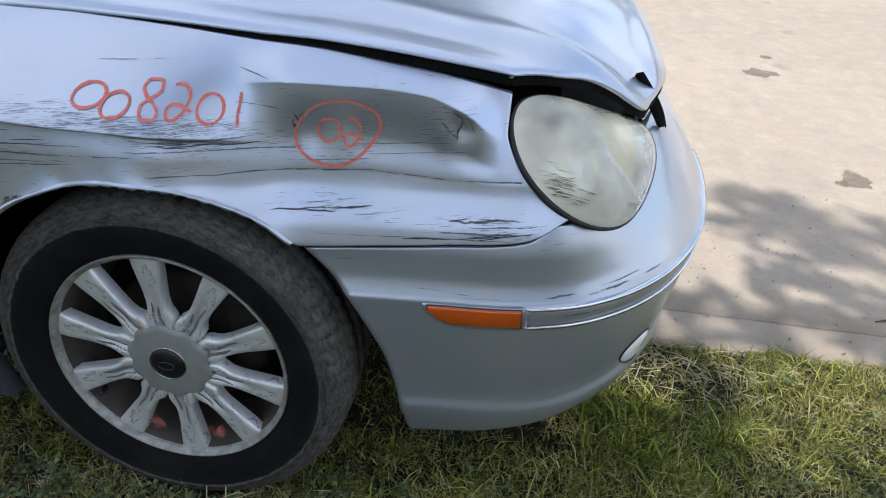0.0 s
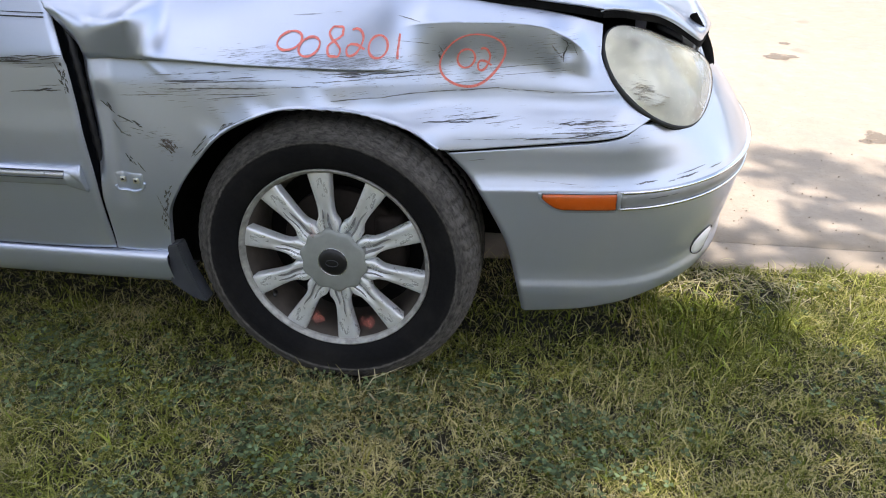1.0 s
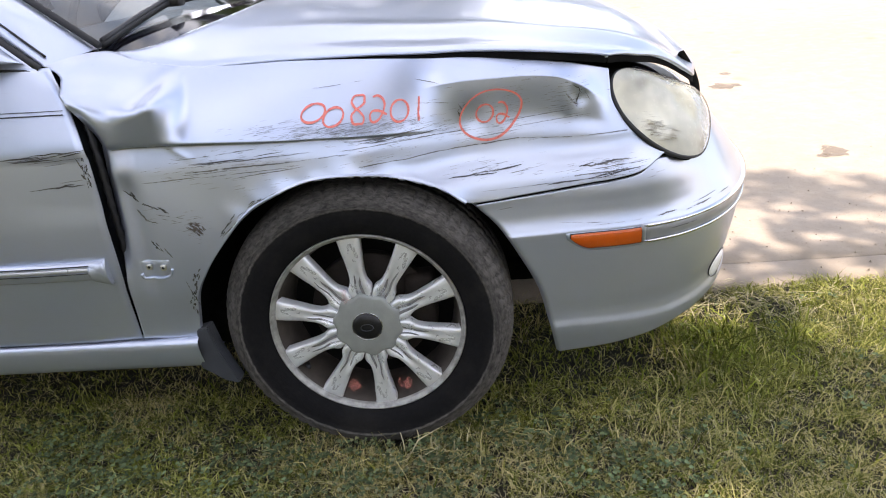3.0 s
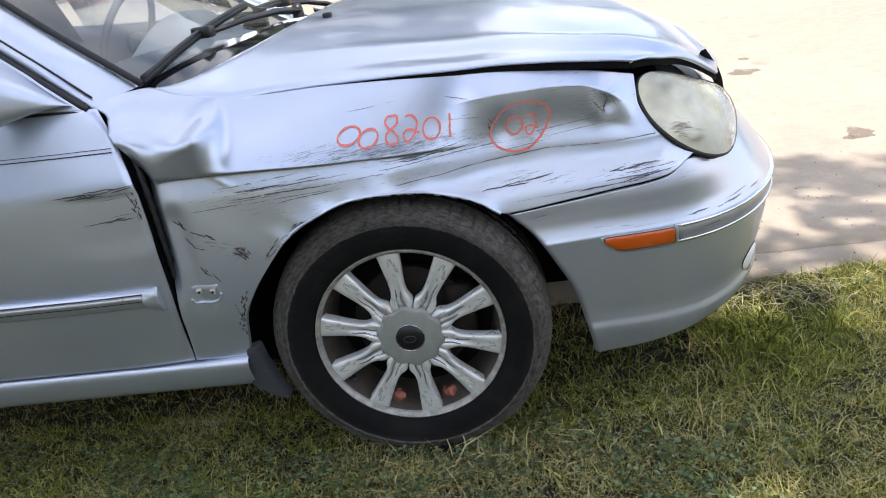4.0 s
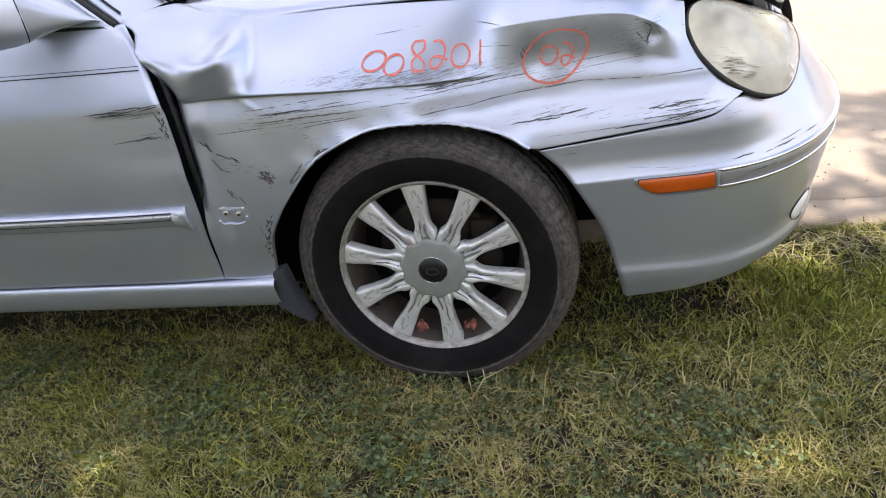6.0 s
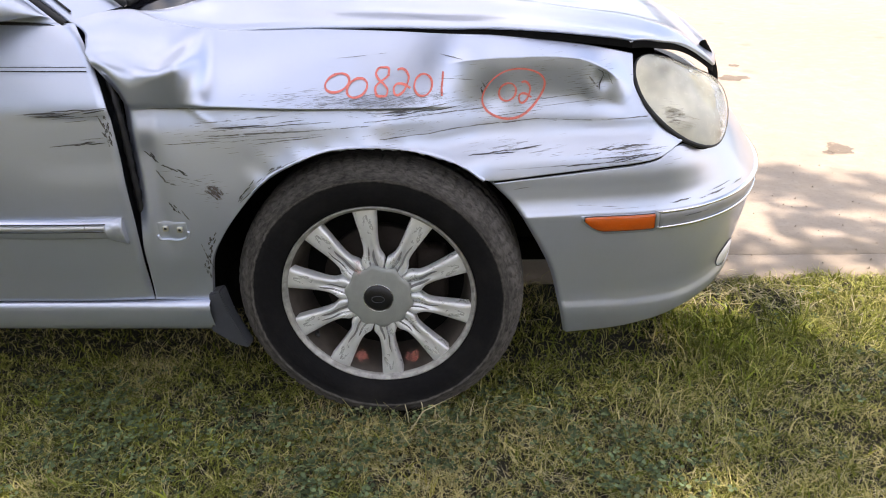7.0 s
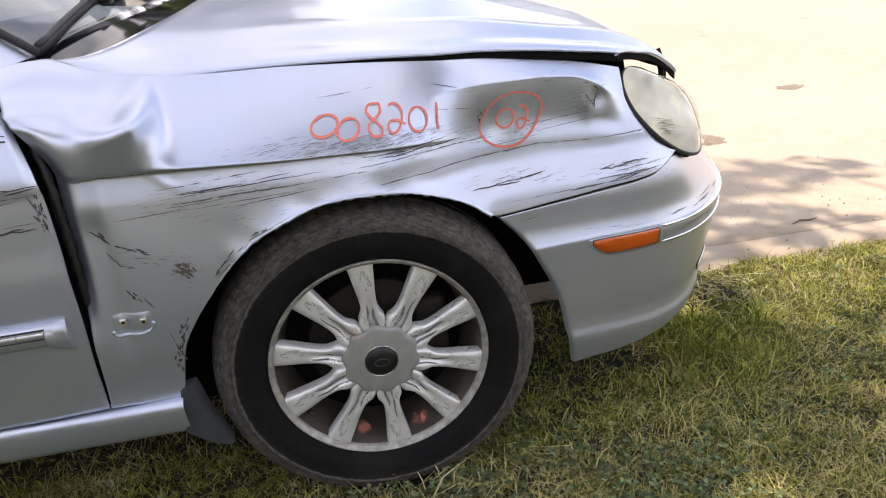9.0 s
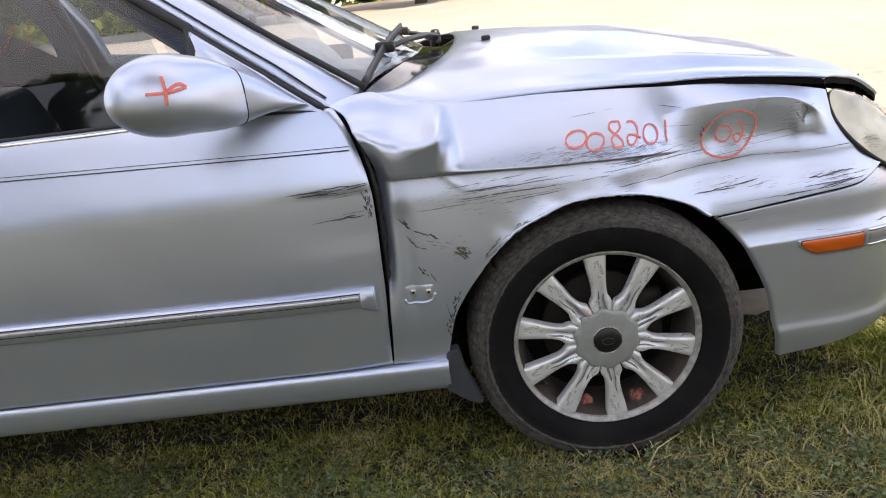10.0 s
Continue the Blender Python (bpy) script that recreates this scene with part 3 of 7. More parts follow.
def side_y(x, z, bent=True):
    """The y of the car's right flank."""
    x, z = np.asarray(x, float), np.asarray(z, float)
    base = PLAN(x)
    zg, yg = GAP_Z(x), GAP_Y(x)
    rise = yg - base
    # rear half of the wing: upright below the crease, a long slope above it
    zc = CREASE(x) if bent else 0.742 + 0 * x
    t = np.clip((z - zc) / (zg - zc), 0, 1.02)
    rear = np.where(z < zc, SECTION(np.minimum(z, 0.72)) + 0.006 * smooth(0.70, zc, z), tent_profile(x, z, zg, rise, zc) if bent else 0.001 + (rise - 0.001) * (0.75 * t + 0.25 * t * t))
    # front half: leans in from the bumper joint, with a step at the ridge and a pressed hollow above
    zr = RIDGE(x) if bent else 0.706 + 0 * x
    lean = FRONT_SECTION(np.minimum(z + (0.704 - zr) * smooth(0.61, 0.67, z), 0.706))
    t = np.clip((z - zr) / (zg - zr), 0, 1.02)
    plain_front = np.where(z < zr, lean, 0.039 + (rise - 0.039) * (0.65 * t + 0.35 * t * t))
    reach = smooth(0.13, 0.25, x) * (1 - smooth(0.490, 0.545, x))
    rim = HOLLOW_RIM(x)
    h = np.clip((z - zr) / (rim - zr), 0, 1)
    over = np.clip((z - rim) / np.maximum(zg - rim, 0.01), 0, 1.02)
    floor_y = 0.039 + 0.010 * smooth(0.0, 0.42, h) - 0.0075 * smooth(0.38, 1.0, h) + 0.003 * h
    struck = np.where(z < zr, lean, np.where(z < rim, floor_y, 0.043 + (rise - 0.043) * over ** 1.05))
    front = plain_front * (1 - reach) + struck * reach if bent else plain_front
    k = smooth(0.02, 0.24, x)
    wing = base + rear * (1 - k) + front * k
    t = np.clip((z - (zg - 0.05)) / 0.05, 0, 1)
    door = base + SECTION(z) + np.where(x > -0.56, (yg - base - SECTION(zg)) * (1 - np.sqrt(1 - t * t)), 0) * smooth(-0.56, -0.53, x)
    w = smooth(-0.58, -0.50, x) if bent else smooth(-0.46, -0.27, x)
    y = door * (1 - w) + wing * w
    # top edge of the wing always meets the bonnet gap
    y = np.where(x > -0.56, np.minimum(y, yg + 0.004), y)
    if bent:
        y = y + dents(x, z)
    return y


def flank(xz, bent=True, lift=0.0):
    xz = np.asarray(xz, float)
    y = side_y(xz[..., 0], xz[..., 1], bent) - lift
    return np.stack([xz[..., 0], y, xz[..., 1]], -1)


def mirrored(shape):
    v, f = shape
    v = np.array(v, float)
    v[:, 1] = 2 * YC - v[:, 1]
    return v, [tuple(reversed(face)) for face in f]


car = new("car")
tagged(car, "silver sedan with a crumpled scraped front wing, parked on grass", "car")

# -- front wing --
WING_LOW = rail([(-0.496, 0.326), (-0.44, 0.322), (-0.373, 0.320), (-0.363, 0.355), (-0.342, 0.432), (-0.31, 0.486), (-0.26, 0.549), (-0.214, 0.597),
                 (-0.14, 0.640), (-0.059, 0.664), (0.0, 0.667), (0.063, 0.661), (0.143, 0.638), (0.20, 0.612), (0.256, 0.578), (0.374, 0.586),
                 (0.493, 0.595), (0.551, 0.600), (0.604, 0.609), (0.655, 0.638)],
                [0, 0.05, 0.11, 0.145, 0.19, 0.23, 0.28, 0.325, 0.39, 0.46, 0.512, 0.565, 0.64, 0.695, 0.75, 0.83, 0.90, 0.935, 0.967, 1.0])


def wing_top(u):
    x = -0.554 + 1.099 * np.asarray(u, float)
    return np.stack([x, GAP_Z(x)], -1)


WING_REAR = rail([(-0.496, 0.326), (-0.487, 0.41), (-0.480, 0.512), (-0.475, 0.622), (-0.472, 0.703), (-0.472, 0.770), (-0.480, 0.815), (-0.499, 0.86), (-0.521, 0.895), (-0.552, 0.918)])
WING_FRONT = rail([(0.655, 0.638), (0.602, 0.675), (0.562, 0.718), (0.545, 0.760), (0.545, GAP_Z(0.545))])
DOOR_FRONT = rail([(-0.500, 0.326), (-0.494, 0.415), (-0.487, 0.503), (-0.483, 0.601), (-0.481, 0.695), (-0.486, 0.773), (-0.500, 0.825), (-0.520, 0.877), (-0.542, 0.914)])
us, vs = np.linspace(0, 1, 300), 1 - (1 - np.linspace(0, 1, 140)) ** 1.25
wing_xz = coons(WING_LOW, wing_top, WING_REAR, WING_FRONT, us, vs)
wing_pts = flank(wing_xz)
wing = part("front_wing", sheet(wing_pts, inward=(0, 1, 0)), PAINT, car, "dented and scraped silver front wing")
part("front_wing", mirrored(sheet(flank(coons(WING_LOW, wing_top, WING_REAR, WING_FRONT, us[::4], vs[::4]), bent=False), inward=(0, 1, 0))), PAINT, car, "undamaged silver front wing")


def ribbon(points, width, to_surface, ends=True):
    """A flat ragged strip along (a, b) points of a surface; width may be a list."""
    p = np.array(points, float)
    n = len(p)
    w = np.broadcast_to(np.asarray(width, float), (n,)).copy()
    t = np.gradient(p, axis=0)
    t /= np.linalg.norm(t, axis=1)[:, None] + 1e-12
    side = np.stack([-t[:, 1], t[:, 0]], -1)
    rows = np.stack([p - side * w[:, None] / 2, p, p + side * w[:, None] / 2], 1)
    return to_surface(rows).reshape(-1, 3), grid_faces(n, 3)


def streak(x0, z0, x1, z1, width, seed, sag=0.0, surface=None, steps=40):
    """A ragged scratch from one place to another."""
    rs = np.random.RandomState(seed)
    width = width * 0.42
    t = np.linspace(0, 1, steps)
    wave = np.cumsum(rs.normal(0, 1, steps))
    wave -= np.linspace(wave[0], wave[-1], steps)
    p = np.stack([x0 + (x1 - x0) * t, z0 + (z1 - z0) * t + sag * 4 * t * (1 - t) + wave * width * 0.10], -1)
    w = width * np.clip(np.sin(np.pi * t) ** 0.5, 0.05, 1) * (0.55 + 0.45 * rs.rand(steps))
    return ribbon(p, w, surface)


on_wing = lambda q: flank(q, True, 0.0011)
rs = np.random.RandomState(5)
for x0, z0, x1, z1, w in [(-0.33, 0.722, -0.16, 0.731, 0.006), (-0.30, 0.706, -0.05, 0.716, 0.006), (-0.31, 0.696, -0.10, 0.700, 0.009), (-0.40, 0.683, -0.28, 0.686, 0.005),
                          (-0.28, 0.684, -0.10, 0.690, 0.004), (-0.22, 0.676, -0.07, 0.690, 0.005), (-0.36, 0.690, -0.20, 0.694, 0.003), (-0.12, 0.700, 0.02, 0.706, 0.005),
                          (0.01, 0.728, 0.17, 0.735, 0.009), (0.00, 0.712, 0.14, 0.720, 0.005), (0.10, 0.716, 0.30, 0.722, 0.006), 
                          (-0.46, 0.755, -0.05, 0.742, 0.0035), (0.235, 0.632, 0.345, 0.640, 0.0075), (0.33, 0.630, 0.375, 0.634, 0.004), (0.25, 0.640, 0.33, 0.652, 0.003),
                          (0.48, 0.628, 0.58, 0.634, 0.010), (0.46, 0.612, 0.60, 0.616, 0.008), (0.50, 0.622, 0.62, 0.628, 0.006), (0.27, 0.600, 0.58, 0.606, 0.004),
                          (-0.262, 0.556, -0.20, 0.612, 0.007), (-0.20, 0.615, -0.12, 0.652, 0.005), (-0.425, 0.632, -0.405, 0.606, 0.013), (-0.41, 0.606, -0.385, 0.600, 0.009),
                          (-0.385, 0.618, -0.33, 0.604, 0.005), (-0.375, 0.608, -0.345, 0.600, 0.004), (-0.385, 0.545, -0.372, 0.522, 0.008), (0.15, 0.782, 0.25, 0.775, 0.004),
                          (0.30, 0.728, 0.47, 0.742, 0.004), (0.33, 0.716, 0.50, 0.728, 0.003), (0.20, 0.700, 0.36, 0.712, 0.004), (0.235, 0.775, 0.247, 0.757, 0.010),
                          (-0.05, 0.828, 0.05, 0.833, 0.0025), (0.15, 0.826, 0.20, 0.815, 0.004), (0.45, 0.775, 0.475, 0.748, 0.010), (0.485, 0.785, 0.50, 0.755, 0.004),
                          (-0.345, 0.40, -0.36, 0.47, 0.007), (-0.352, 0.36, -0.362, 0.41, 0.006)]:
    part("scratch", streak(x0, z0, x1, z1, w, int(rs.randint(1e6)), surface=on_wing), SCUFF, wing)
marks = []
for x, z, lx, n, spread in [(-0.03, 0.753, 0.05, 260, 0.007), (0.08, 0.749, 0.05, 240, 0.008), (-0.20, 0.708, 0.08, 160, 0.016), (0.36, 0.765, 0.07, 120, 0.03), (0.46, 0.77, 0.03, 60, 0.022), (-0.13, 0.765, 0.04, 60, 0.006), (0.0, 0.735, 0.12, 120, 0.006),
                            (0.28, 0.725, 0.07, 110, 0.012), (0.08, 0.70, 0.07, 90, 0.02), (0.30, 0.64, 0.05, 70, 0.012), (0.53, 0.62, 0.05, 80, 0.01), (-0.312, 0.583, 0.012, 60, 0.012),
                            (-0.15, 0.66, 0.05, 26, 0.012), (-0.36, 0.61, 0.03, 12, 0.01)]:
    for k in range(n):
        cx, cz, half = x + rs.normal(0, lx), z + rs.normal(0, spread), rs.uniform(0.003, 0.014)
        marks.append(streak(cx - half, cz - half * 0.05, cx + half, cz + half * 0.12, rs.uniform(0.0006, 0.0022), int(rs.randint(1e6)), surface=on_wing, steps=6))
tagged(part("scraped_patch", join_shapes(marks), SCRAPE, wing, "grey scraped paint"), kind="stuff")

# deeper gouges: dark rubber and bare metal in short torn strokes along a path
def gouge(path, n, spread, wide, half, surface, seed):
    rs = np.random.RandomState(seed)
    line = rail(path)
    u = rs.rand(n)
    c = line(u) + rs.normal(0, spread, (n, 2))
    d = line(np.clip(u + 0.02, 0, 1)) - line(np.clip(u - 0.02, 0, 1))
    ang = np.arctan2(d[:, 1], d[:, 0]) + rs.normal(0, 0.05, n)
    ln, w = rs.uniform(half[0], half[1], n), rs.uniform(wide[0], wide[1], n)
    t = np.linspace(-1, 1, 6)[None, :, None]
    a = np.stack([np.cos(ang), np.sin(ang)], -1)[:, None]
    b = np.stack([-np.sin(ang), np.cos(ang)], -1)[:, None]
    mid = c[:, None] + a * t * ln[:, None, None] + b * (rs.normal(0, 0.25, (n, 6, 1)) * w[:, None, None])
    tp = np.sqrt(1 - 0.95 * t * t) * w[:, None, None] * 0.5
    rows = np.stack([mid - b * tp, mid, mid + b * tp], 2)
    v = surface(rows).reshape(-1, 3)
    f = np.concatenate([grid_faces(6, 3) + k * 18 for k in range(n)])
    return v, f


GOUGES = [([(-0.432, 0.668), (-0.423, 0.654), (-0.407, 0.641), (-0.386, 0.634), (-0.355, 0.620)], 14, 0.002, (0.0012, 0.0038), (0.004, 0.010)),
          ([(-0.408, 0.560), (-0.398, 0.547), (-0.389, 0.533)], 8, 0.002, (0.0012, 0.0035), (0.003, 0.006)),
          ([(-0.322, 0.492), (-0.343, 0.455), (-0.355, 0.416), (-0.364, 0.372)], 26, 0.003, (0.0010, 0.0034), (0.003, 0.007)),
          ([(-0.275, 0.548), (-0.225, 0.602), (-0.165, 0.637)], 12, 0.002, (0.001, 0.0026), (0.005, 0.012)),
          ([(-0.30, 0.712), (-0.20, 0.716), (-0.10, 0.721)], 4, 0.004, (0.0008, 0.0016), (0.025, 0.060)),
          ([(0.06, 0.722), (0.12, 0.724), (0.18, 0.727)], 6, 0.002, (0.0008, 0.0020), (0.015, 0.035)),
          ([(0.235, 0.632), (0.29, 0.634), (0.335, 0.640)], 3, 0.0015, (0.0016, 0.0030), (0.02, 0.035)),
          ([(0.47, 0.628), (0.51, 0.633), (0.56, 0.636)], 4, 0.0015, (0.0010, 0.0022), (0.010, 0.022)),
          ([(0.42, 0.601), (0.52, 0.609), (0.60, 0.619)], 7, 0.0018, (0.0010, 0.0022), (0.014, 0.040)),
          ([(0.44, 0.792), (0.462, 0.788), (0.480, 0.772), (0.472, 0.752), (0.488, 0.742)], 7, 0.002, (0.0008, 0.0018), (0.005, 0.010)),
          ([(0.25, 0.772), (0.236, 0.758), (0.246, 0.744)], 6, 0.002, (0.001, 0.003), (0.002, 0.006))]
for k, (path, n, spread, wide, half) in enumerate(GOUGES):
    part("gouge", gouge(path, n, spread, wide, half, lambda q: flank(q, True, 0.0014), 100 + k), GASH, wing, "dark torn gouge in the paint")
part("rust_patch", gouge([(-0.318, 0.590), (-0.311, 0.583), (-0.303, 0.572)], 60, 0.005, (0.001, 0.003), (0.002, 0.006), lambda q: flank(q, True, 0.0014), 140), RUST, wing, "small grey-brown scuff")

# thin dark line that follows the ridge below the hollow
rx = np.linspace(0.035, 0.575, 90)
part("ridge_line", ribbon(np.stack([rx, RIDGE(rx) + 0.004 + 0.0012 * wobble(rx, rx, 0.03, 2.0)], -1), 0.0016 + 0.0009 * wobble(rx, rx, 0.02, 5.0), lambda q: flank(q, True, 0.0012)), SCUFF, wing, "thin dark line along the ridge")

# torn, kinked flange along the arch
fu2 = np.linspace(0.215, 0.735, 130)
fe = WING_LOW(fu2)
fd = np.array(ARCH_C) - fe
fd /= np.linalg.norm(fd, axis=1)[:, None]
kink = wobble(fu2, fu2, 0.006, 2.0)[:, None]
fd = fd * smooth(0.21, 0.38, fu2)[:, None]
fl = [flank(fe - fd * 0.003, True, 0.0004), flank(fe - fd * 0.0005, True, 0.0)  + np.array((0, -0.002, 0)) * smooth(0.21, 0.38, fu2)[:, None] * (1 + 0.9 * kink), flank(fe, True, 0.0) + np.array((0, -0.0035, 0)) * smooth(0.21, 0.38, fu2)[:, None] + np.pad(fd, ((0, 0), (0, 1)))[:, [0, 2, 1]] * 0.003 * (1 + 0.9 * kink), flank(fe, True, 0.0) + np.array((0, 0.012, 0)) + np.pad(fd, ((0, 0), (0, 1)))[:, [0, 2, 1]] * 0.006]
part("arch_flange", sheet(np.stack(fl, 1)), PAINT, wing, "kinked bright edge of the wheel arch", recalc=True)

# hand-drawn numbers: strokes in a unit box, a across and b up
GLYPHS = {
    "0": [[(0.5 + 0.5 * math.cos(a), 0.5 + 0.5 * math.sin(a)) for a in np.linspace(1.9, 8.6, 26)]],
    "8": [[(0.96, 0.71), (0.96, 0.92), (0.58, 1.0), (0.15, 0.96), (0.0, 0.81), (0.19, 0.62), (0.69, 0.38), (0.92, 0.17), (0.85, 0.02), (0.50, 0.0), (0.08, 0.08), (0.0, 0.29), (0.35, 0.50), (0.81, 0.65), (1.0, 0.75)]],
    "2": [[(0.19, 0.96), (0.41, 1.0), (0.72, 0.89), (0.88, 0.64), (0.78, 0.36), (0.56, 0.11), (0.25, 0.0), (0.06, 0.07), (0.0, 0.27), (0.22, 0.44), (0.50, 0.42), (1.0, 0.22)]],
    "1": [[(0.9, 1.0), (0.6, 0.62), (0.2, 0.3), (0.3, 0.0)]],
}


def strokes(text, place, surface, width):
    """Ribbons for each glyph; place maps the n-th glyph to centre a, b, width, height and lean."""
    out = []
    for ch, (a, b, w, h, lean) in zip(text, place):
        for line in GLYPHS[ch]:
            t = np.linspace(0, 1, 48)
            p = rail(line)(t) - 0.5
            q = np.stack([a + p[:, 0] * w + p[:, 1] * lean * h, b + p[:, 1] * h], -1)
            out.append(ribbon(q, width * (0.85 + 0.3 * np.sin(t * 9 + a * 40) ** 2), surface))
    return out


on_wing2 = lambda q: flank(q, True, 0.0018)
lines = strokes("008201", [(-0.045, 0.787, 0.045, 0.031, 0.30), (-0.006, 0.777, 0.038, 0.032, 0.25), (0.042, 0.785, 0.026, 0.048, 0.0),
                           (0.080, 0.7825, 0.032, 0.045, 0.0), (0.120, 0.773, 0.034, 0.039, 0.0), (0.157, 0.772, 0.004, 0.045, 0.0)], on_wing2, 0.0040)
lines += strokes("02", [(0.287, 0.7495, 0.034, 0.035, 0.12), (0.323, 0.748, 0.026, 0.042, 0.0)], on_wing2, 0.0040)
ang = np.linspace(0.25, 2 * np.pi + 0.45, 90)
lean = 0.22 * np.sin(ang) * 0.049
lines.append(ribbon(np.stack([0.299 + 0.060 * np.cos(ang) + lean + 0.003 * np.sin(3 * ang), 0.748 + 0.049 * np.sin(ang) + 0.002 * np.cos(2 * ang)], -1), 0.0042 + 0.0010 * np.sin(ang + 2.6), on_wing2))
for shape, what in zip(lines, ("0", "0", "8", "2", "0", "1", "0", "2", "")):
    part("marker_digit" if what else "marker_ring", shape, CRAYON, wing, f"red hand-written {what}" if what else "red hand-drawn ring round the 02")

# mounting plate with two clips where the wing's moulding is torn off
plate = flank(np.stack(np.meshgrid(np.linspace(-0.448, -0.378, 20), np.linspace(0.478, 0.522, 10), indexing="ij"), -1), True, 0.0)
plate[..., 1] += 0.002 - 0.0032 * np.clip(np.minimum(np.minimum(plate[..., 0] + 0.448, -0.378 - plate[..., 0]), np.minimum(plate[..., 2] - 0.478, 0.522 - plate[..., 2])) / 0.006, 0, 1)
part("moulding_seat", sheet(plate), PAINT, wing, "pressed seat of the missing moulding")
rim_path = rail([(-0.447, 0.490), (-0.444, 0.480), (-0.430, 0.477), (-0.398, 0.478), (-0.386, 0.483), (-0.380, 0.497)])(np.linspace(0, 1, 30))
part("seat_rim", tube(flank(rim_path, True, 0.0012), 0.0032, 8), PAINT, wing, "pressed rim of the moulding seat")
for cx in (-0.428, -0.394):
    y = float(side_y(cx, 0.504)) - 0.007
    part("clip", box((0.011, 0.008, 0.012), (cx, y, 0.504), 0.002), STEEL, wing, "small galvanised clip")
    part("clip_hole", lathe([(0.0001, -0.0005), (0.003, -0.0005), (0.003, 0.003)], 12, centre=(cx + 0.001, y - 0.0042, 0.505)), BLACK, wing)

# sheet behind wing edge and door, coloured near-black for the gap's shade
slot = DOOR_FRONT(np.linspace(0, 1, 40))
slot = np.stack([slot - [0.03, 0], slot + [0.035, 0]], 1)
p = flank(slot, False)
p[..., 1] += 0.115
part("gap_shade_pillar", sheet(p, inward=(0, 1, 0), depth=0.05), LINER, car, "near-black hinge pillar sheet that carries the door gap's shade")
zip_z = np.linspace(0.42, 0.86, 50)
zx = np.interp(zip_z, DOOR_FRONT(np.linspace(0, 1, 60))[:, 1], DOOR_FRONT(np.linspace(0, 1, 60))[:, 0]) + 0.007
part("gap_seal", tube(np.stack([zx, side_y(zx, zip_z, False) + 0.028, zip_z], -1), 0.007 + 0.0015 * np.sin(zip_z * 900), 6), SEAL, car, "ribbed rubber seal in the door gap")

# -- front bumper --
RIGHT_PLAN = rail([(0.20, 0.003), (0.26, 0.012), (0.45, 0.034), (0.6, 0.053), (0.68, 0.082), (0.75, 0.13), (0.82, 0.205), (0.88, 0.305), (0.93, 0.44), (0.962, 0.6), (0.978, 0.75), (0.982, YC)])
fine = np.linspace(0, 1, 600)
plan_pts = RIGHT_PLAN(fine)
U_AT_X = lambda x: np.interp(x, plan_pts[:, 0], fine)
NOSE_OUT = curve_of([(0.16, -0.075), (0.20, -0.05), (0.254, -0.0218), (0.262, -0.0212), (0.270, -0.0226), (0.278, -0.0246), (0.29, -0.0248), (0.34, -0.013), (0.42, 0.002), (0.48, 0.006), (0.494, 0.007), (0.502, 0.004), (0.53, -0.012), (0.58, -0.045), (0.63, -0.085), (0.68, -0.135), (0.75, -0.22)])
SIDE_OUT = curve_of([(0.16, -0.034), (0.20, -0.025), (0.254, -0.0106), (0.262, -0.0100), (0.270, -0.0112), (0.278, -0.0128), (0.29, -0.0132), (0.34, -0.007), (0.42, 0.002), (0.48, 0.0065), (0.494, 0.0075), (0.502, 0.0045), (0.525, -0.003), (0.55, -0.005), (0.58, -0.006), (0.62, -0.016), (0.66, -0.03), (0.75, -0.06)])


def bumper_at(u, z, lift=0.0):
    """A place on the bumper skin from the way round it and the height."""
    u = np.asarray(u, float)
    p = RIGHT_PLAN(u)
    d = RIGHT_PLAN(np.clip(u + 1e-3, 0, 1)) - RIGHT_PLAN(np.clip(u - 1e-3, 0, 1))
    d /= np.linalg.norm(d, axis=-1)[..., None]
    out = np.stack([d[..., 1], -d[..., 0]], -1)
    n = smooth(0.62, 0.86, p[..., 0])
    off = SIDE_OUT(z) * (1 - n) + NOSE_OUT(z) * n + lift
    q = p + out * off[..., None]
    return np.stack([q[..., 0], q[..., 1], np.asarray(z, float) + 0 * u], -1)


UX = U_AT_X
B_TOP = rail([(UX(0.258), 0.571), (UX(0.374), 0.579), (UX(0.493), 0.588), (UX(0.551), 0.593), (UX(0.604), 0.602), (UX(0.645), 0.624), (UX(0.665), 0.624), (UX(0.70), 0.613),
              (UX(0.74), 0.607), (UX(0.79), 0.612), (UX(0.84), 0.640), (UX(0.90), 0.665), (UX(0.95), 0.672), (1.0, 0.672)])
B_LOW = rail([(UX(0.428), 0.19), (UX(0.52), 0.197), (UX(0.62), 0.213), (UX(0.72), 0.232), (UX(0.82), 0.235), (UX(0.93), 0.225), (1.0, 0.225)])
B_REAR = rail([(UX(0.428), 0.19), (UX(0.408), 0.282), (UX(0.385), 0.37), (UX(0.350), 0.444), (UX(0.308), 0.516), (UX(0.258), 0.571)])
B_MID = rail([(1.0, 0.225), (1.0, 0.45), (1.0, 0.672)])
uz = coons(B_LOW, B_TOP, B_REAR, B_MID, np.linspace(0, 1, 150), np.linspace(0, 1, 150))
b_right = bumper_at(uz[..., 0], uz[..., 1])
b_pts = np.concatenate([b_right, (b_right * [1, -1, 1] + [0, 2 * YC, 0])[::-1][1:]])
bumper = part("front_bumper", sheet(b_pts, inward=(-0.6, 0.5, 0.2), depth=0.012), PAINT, car, "silver plastic front bumper with scuffs")


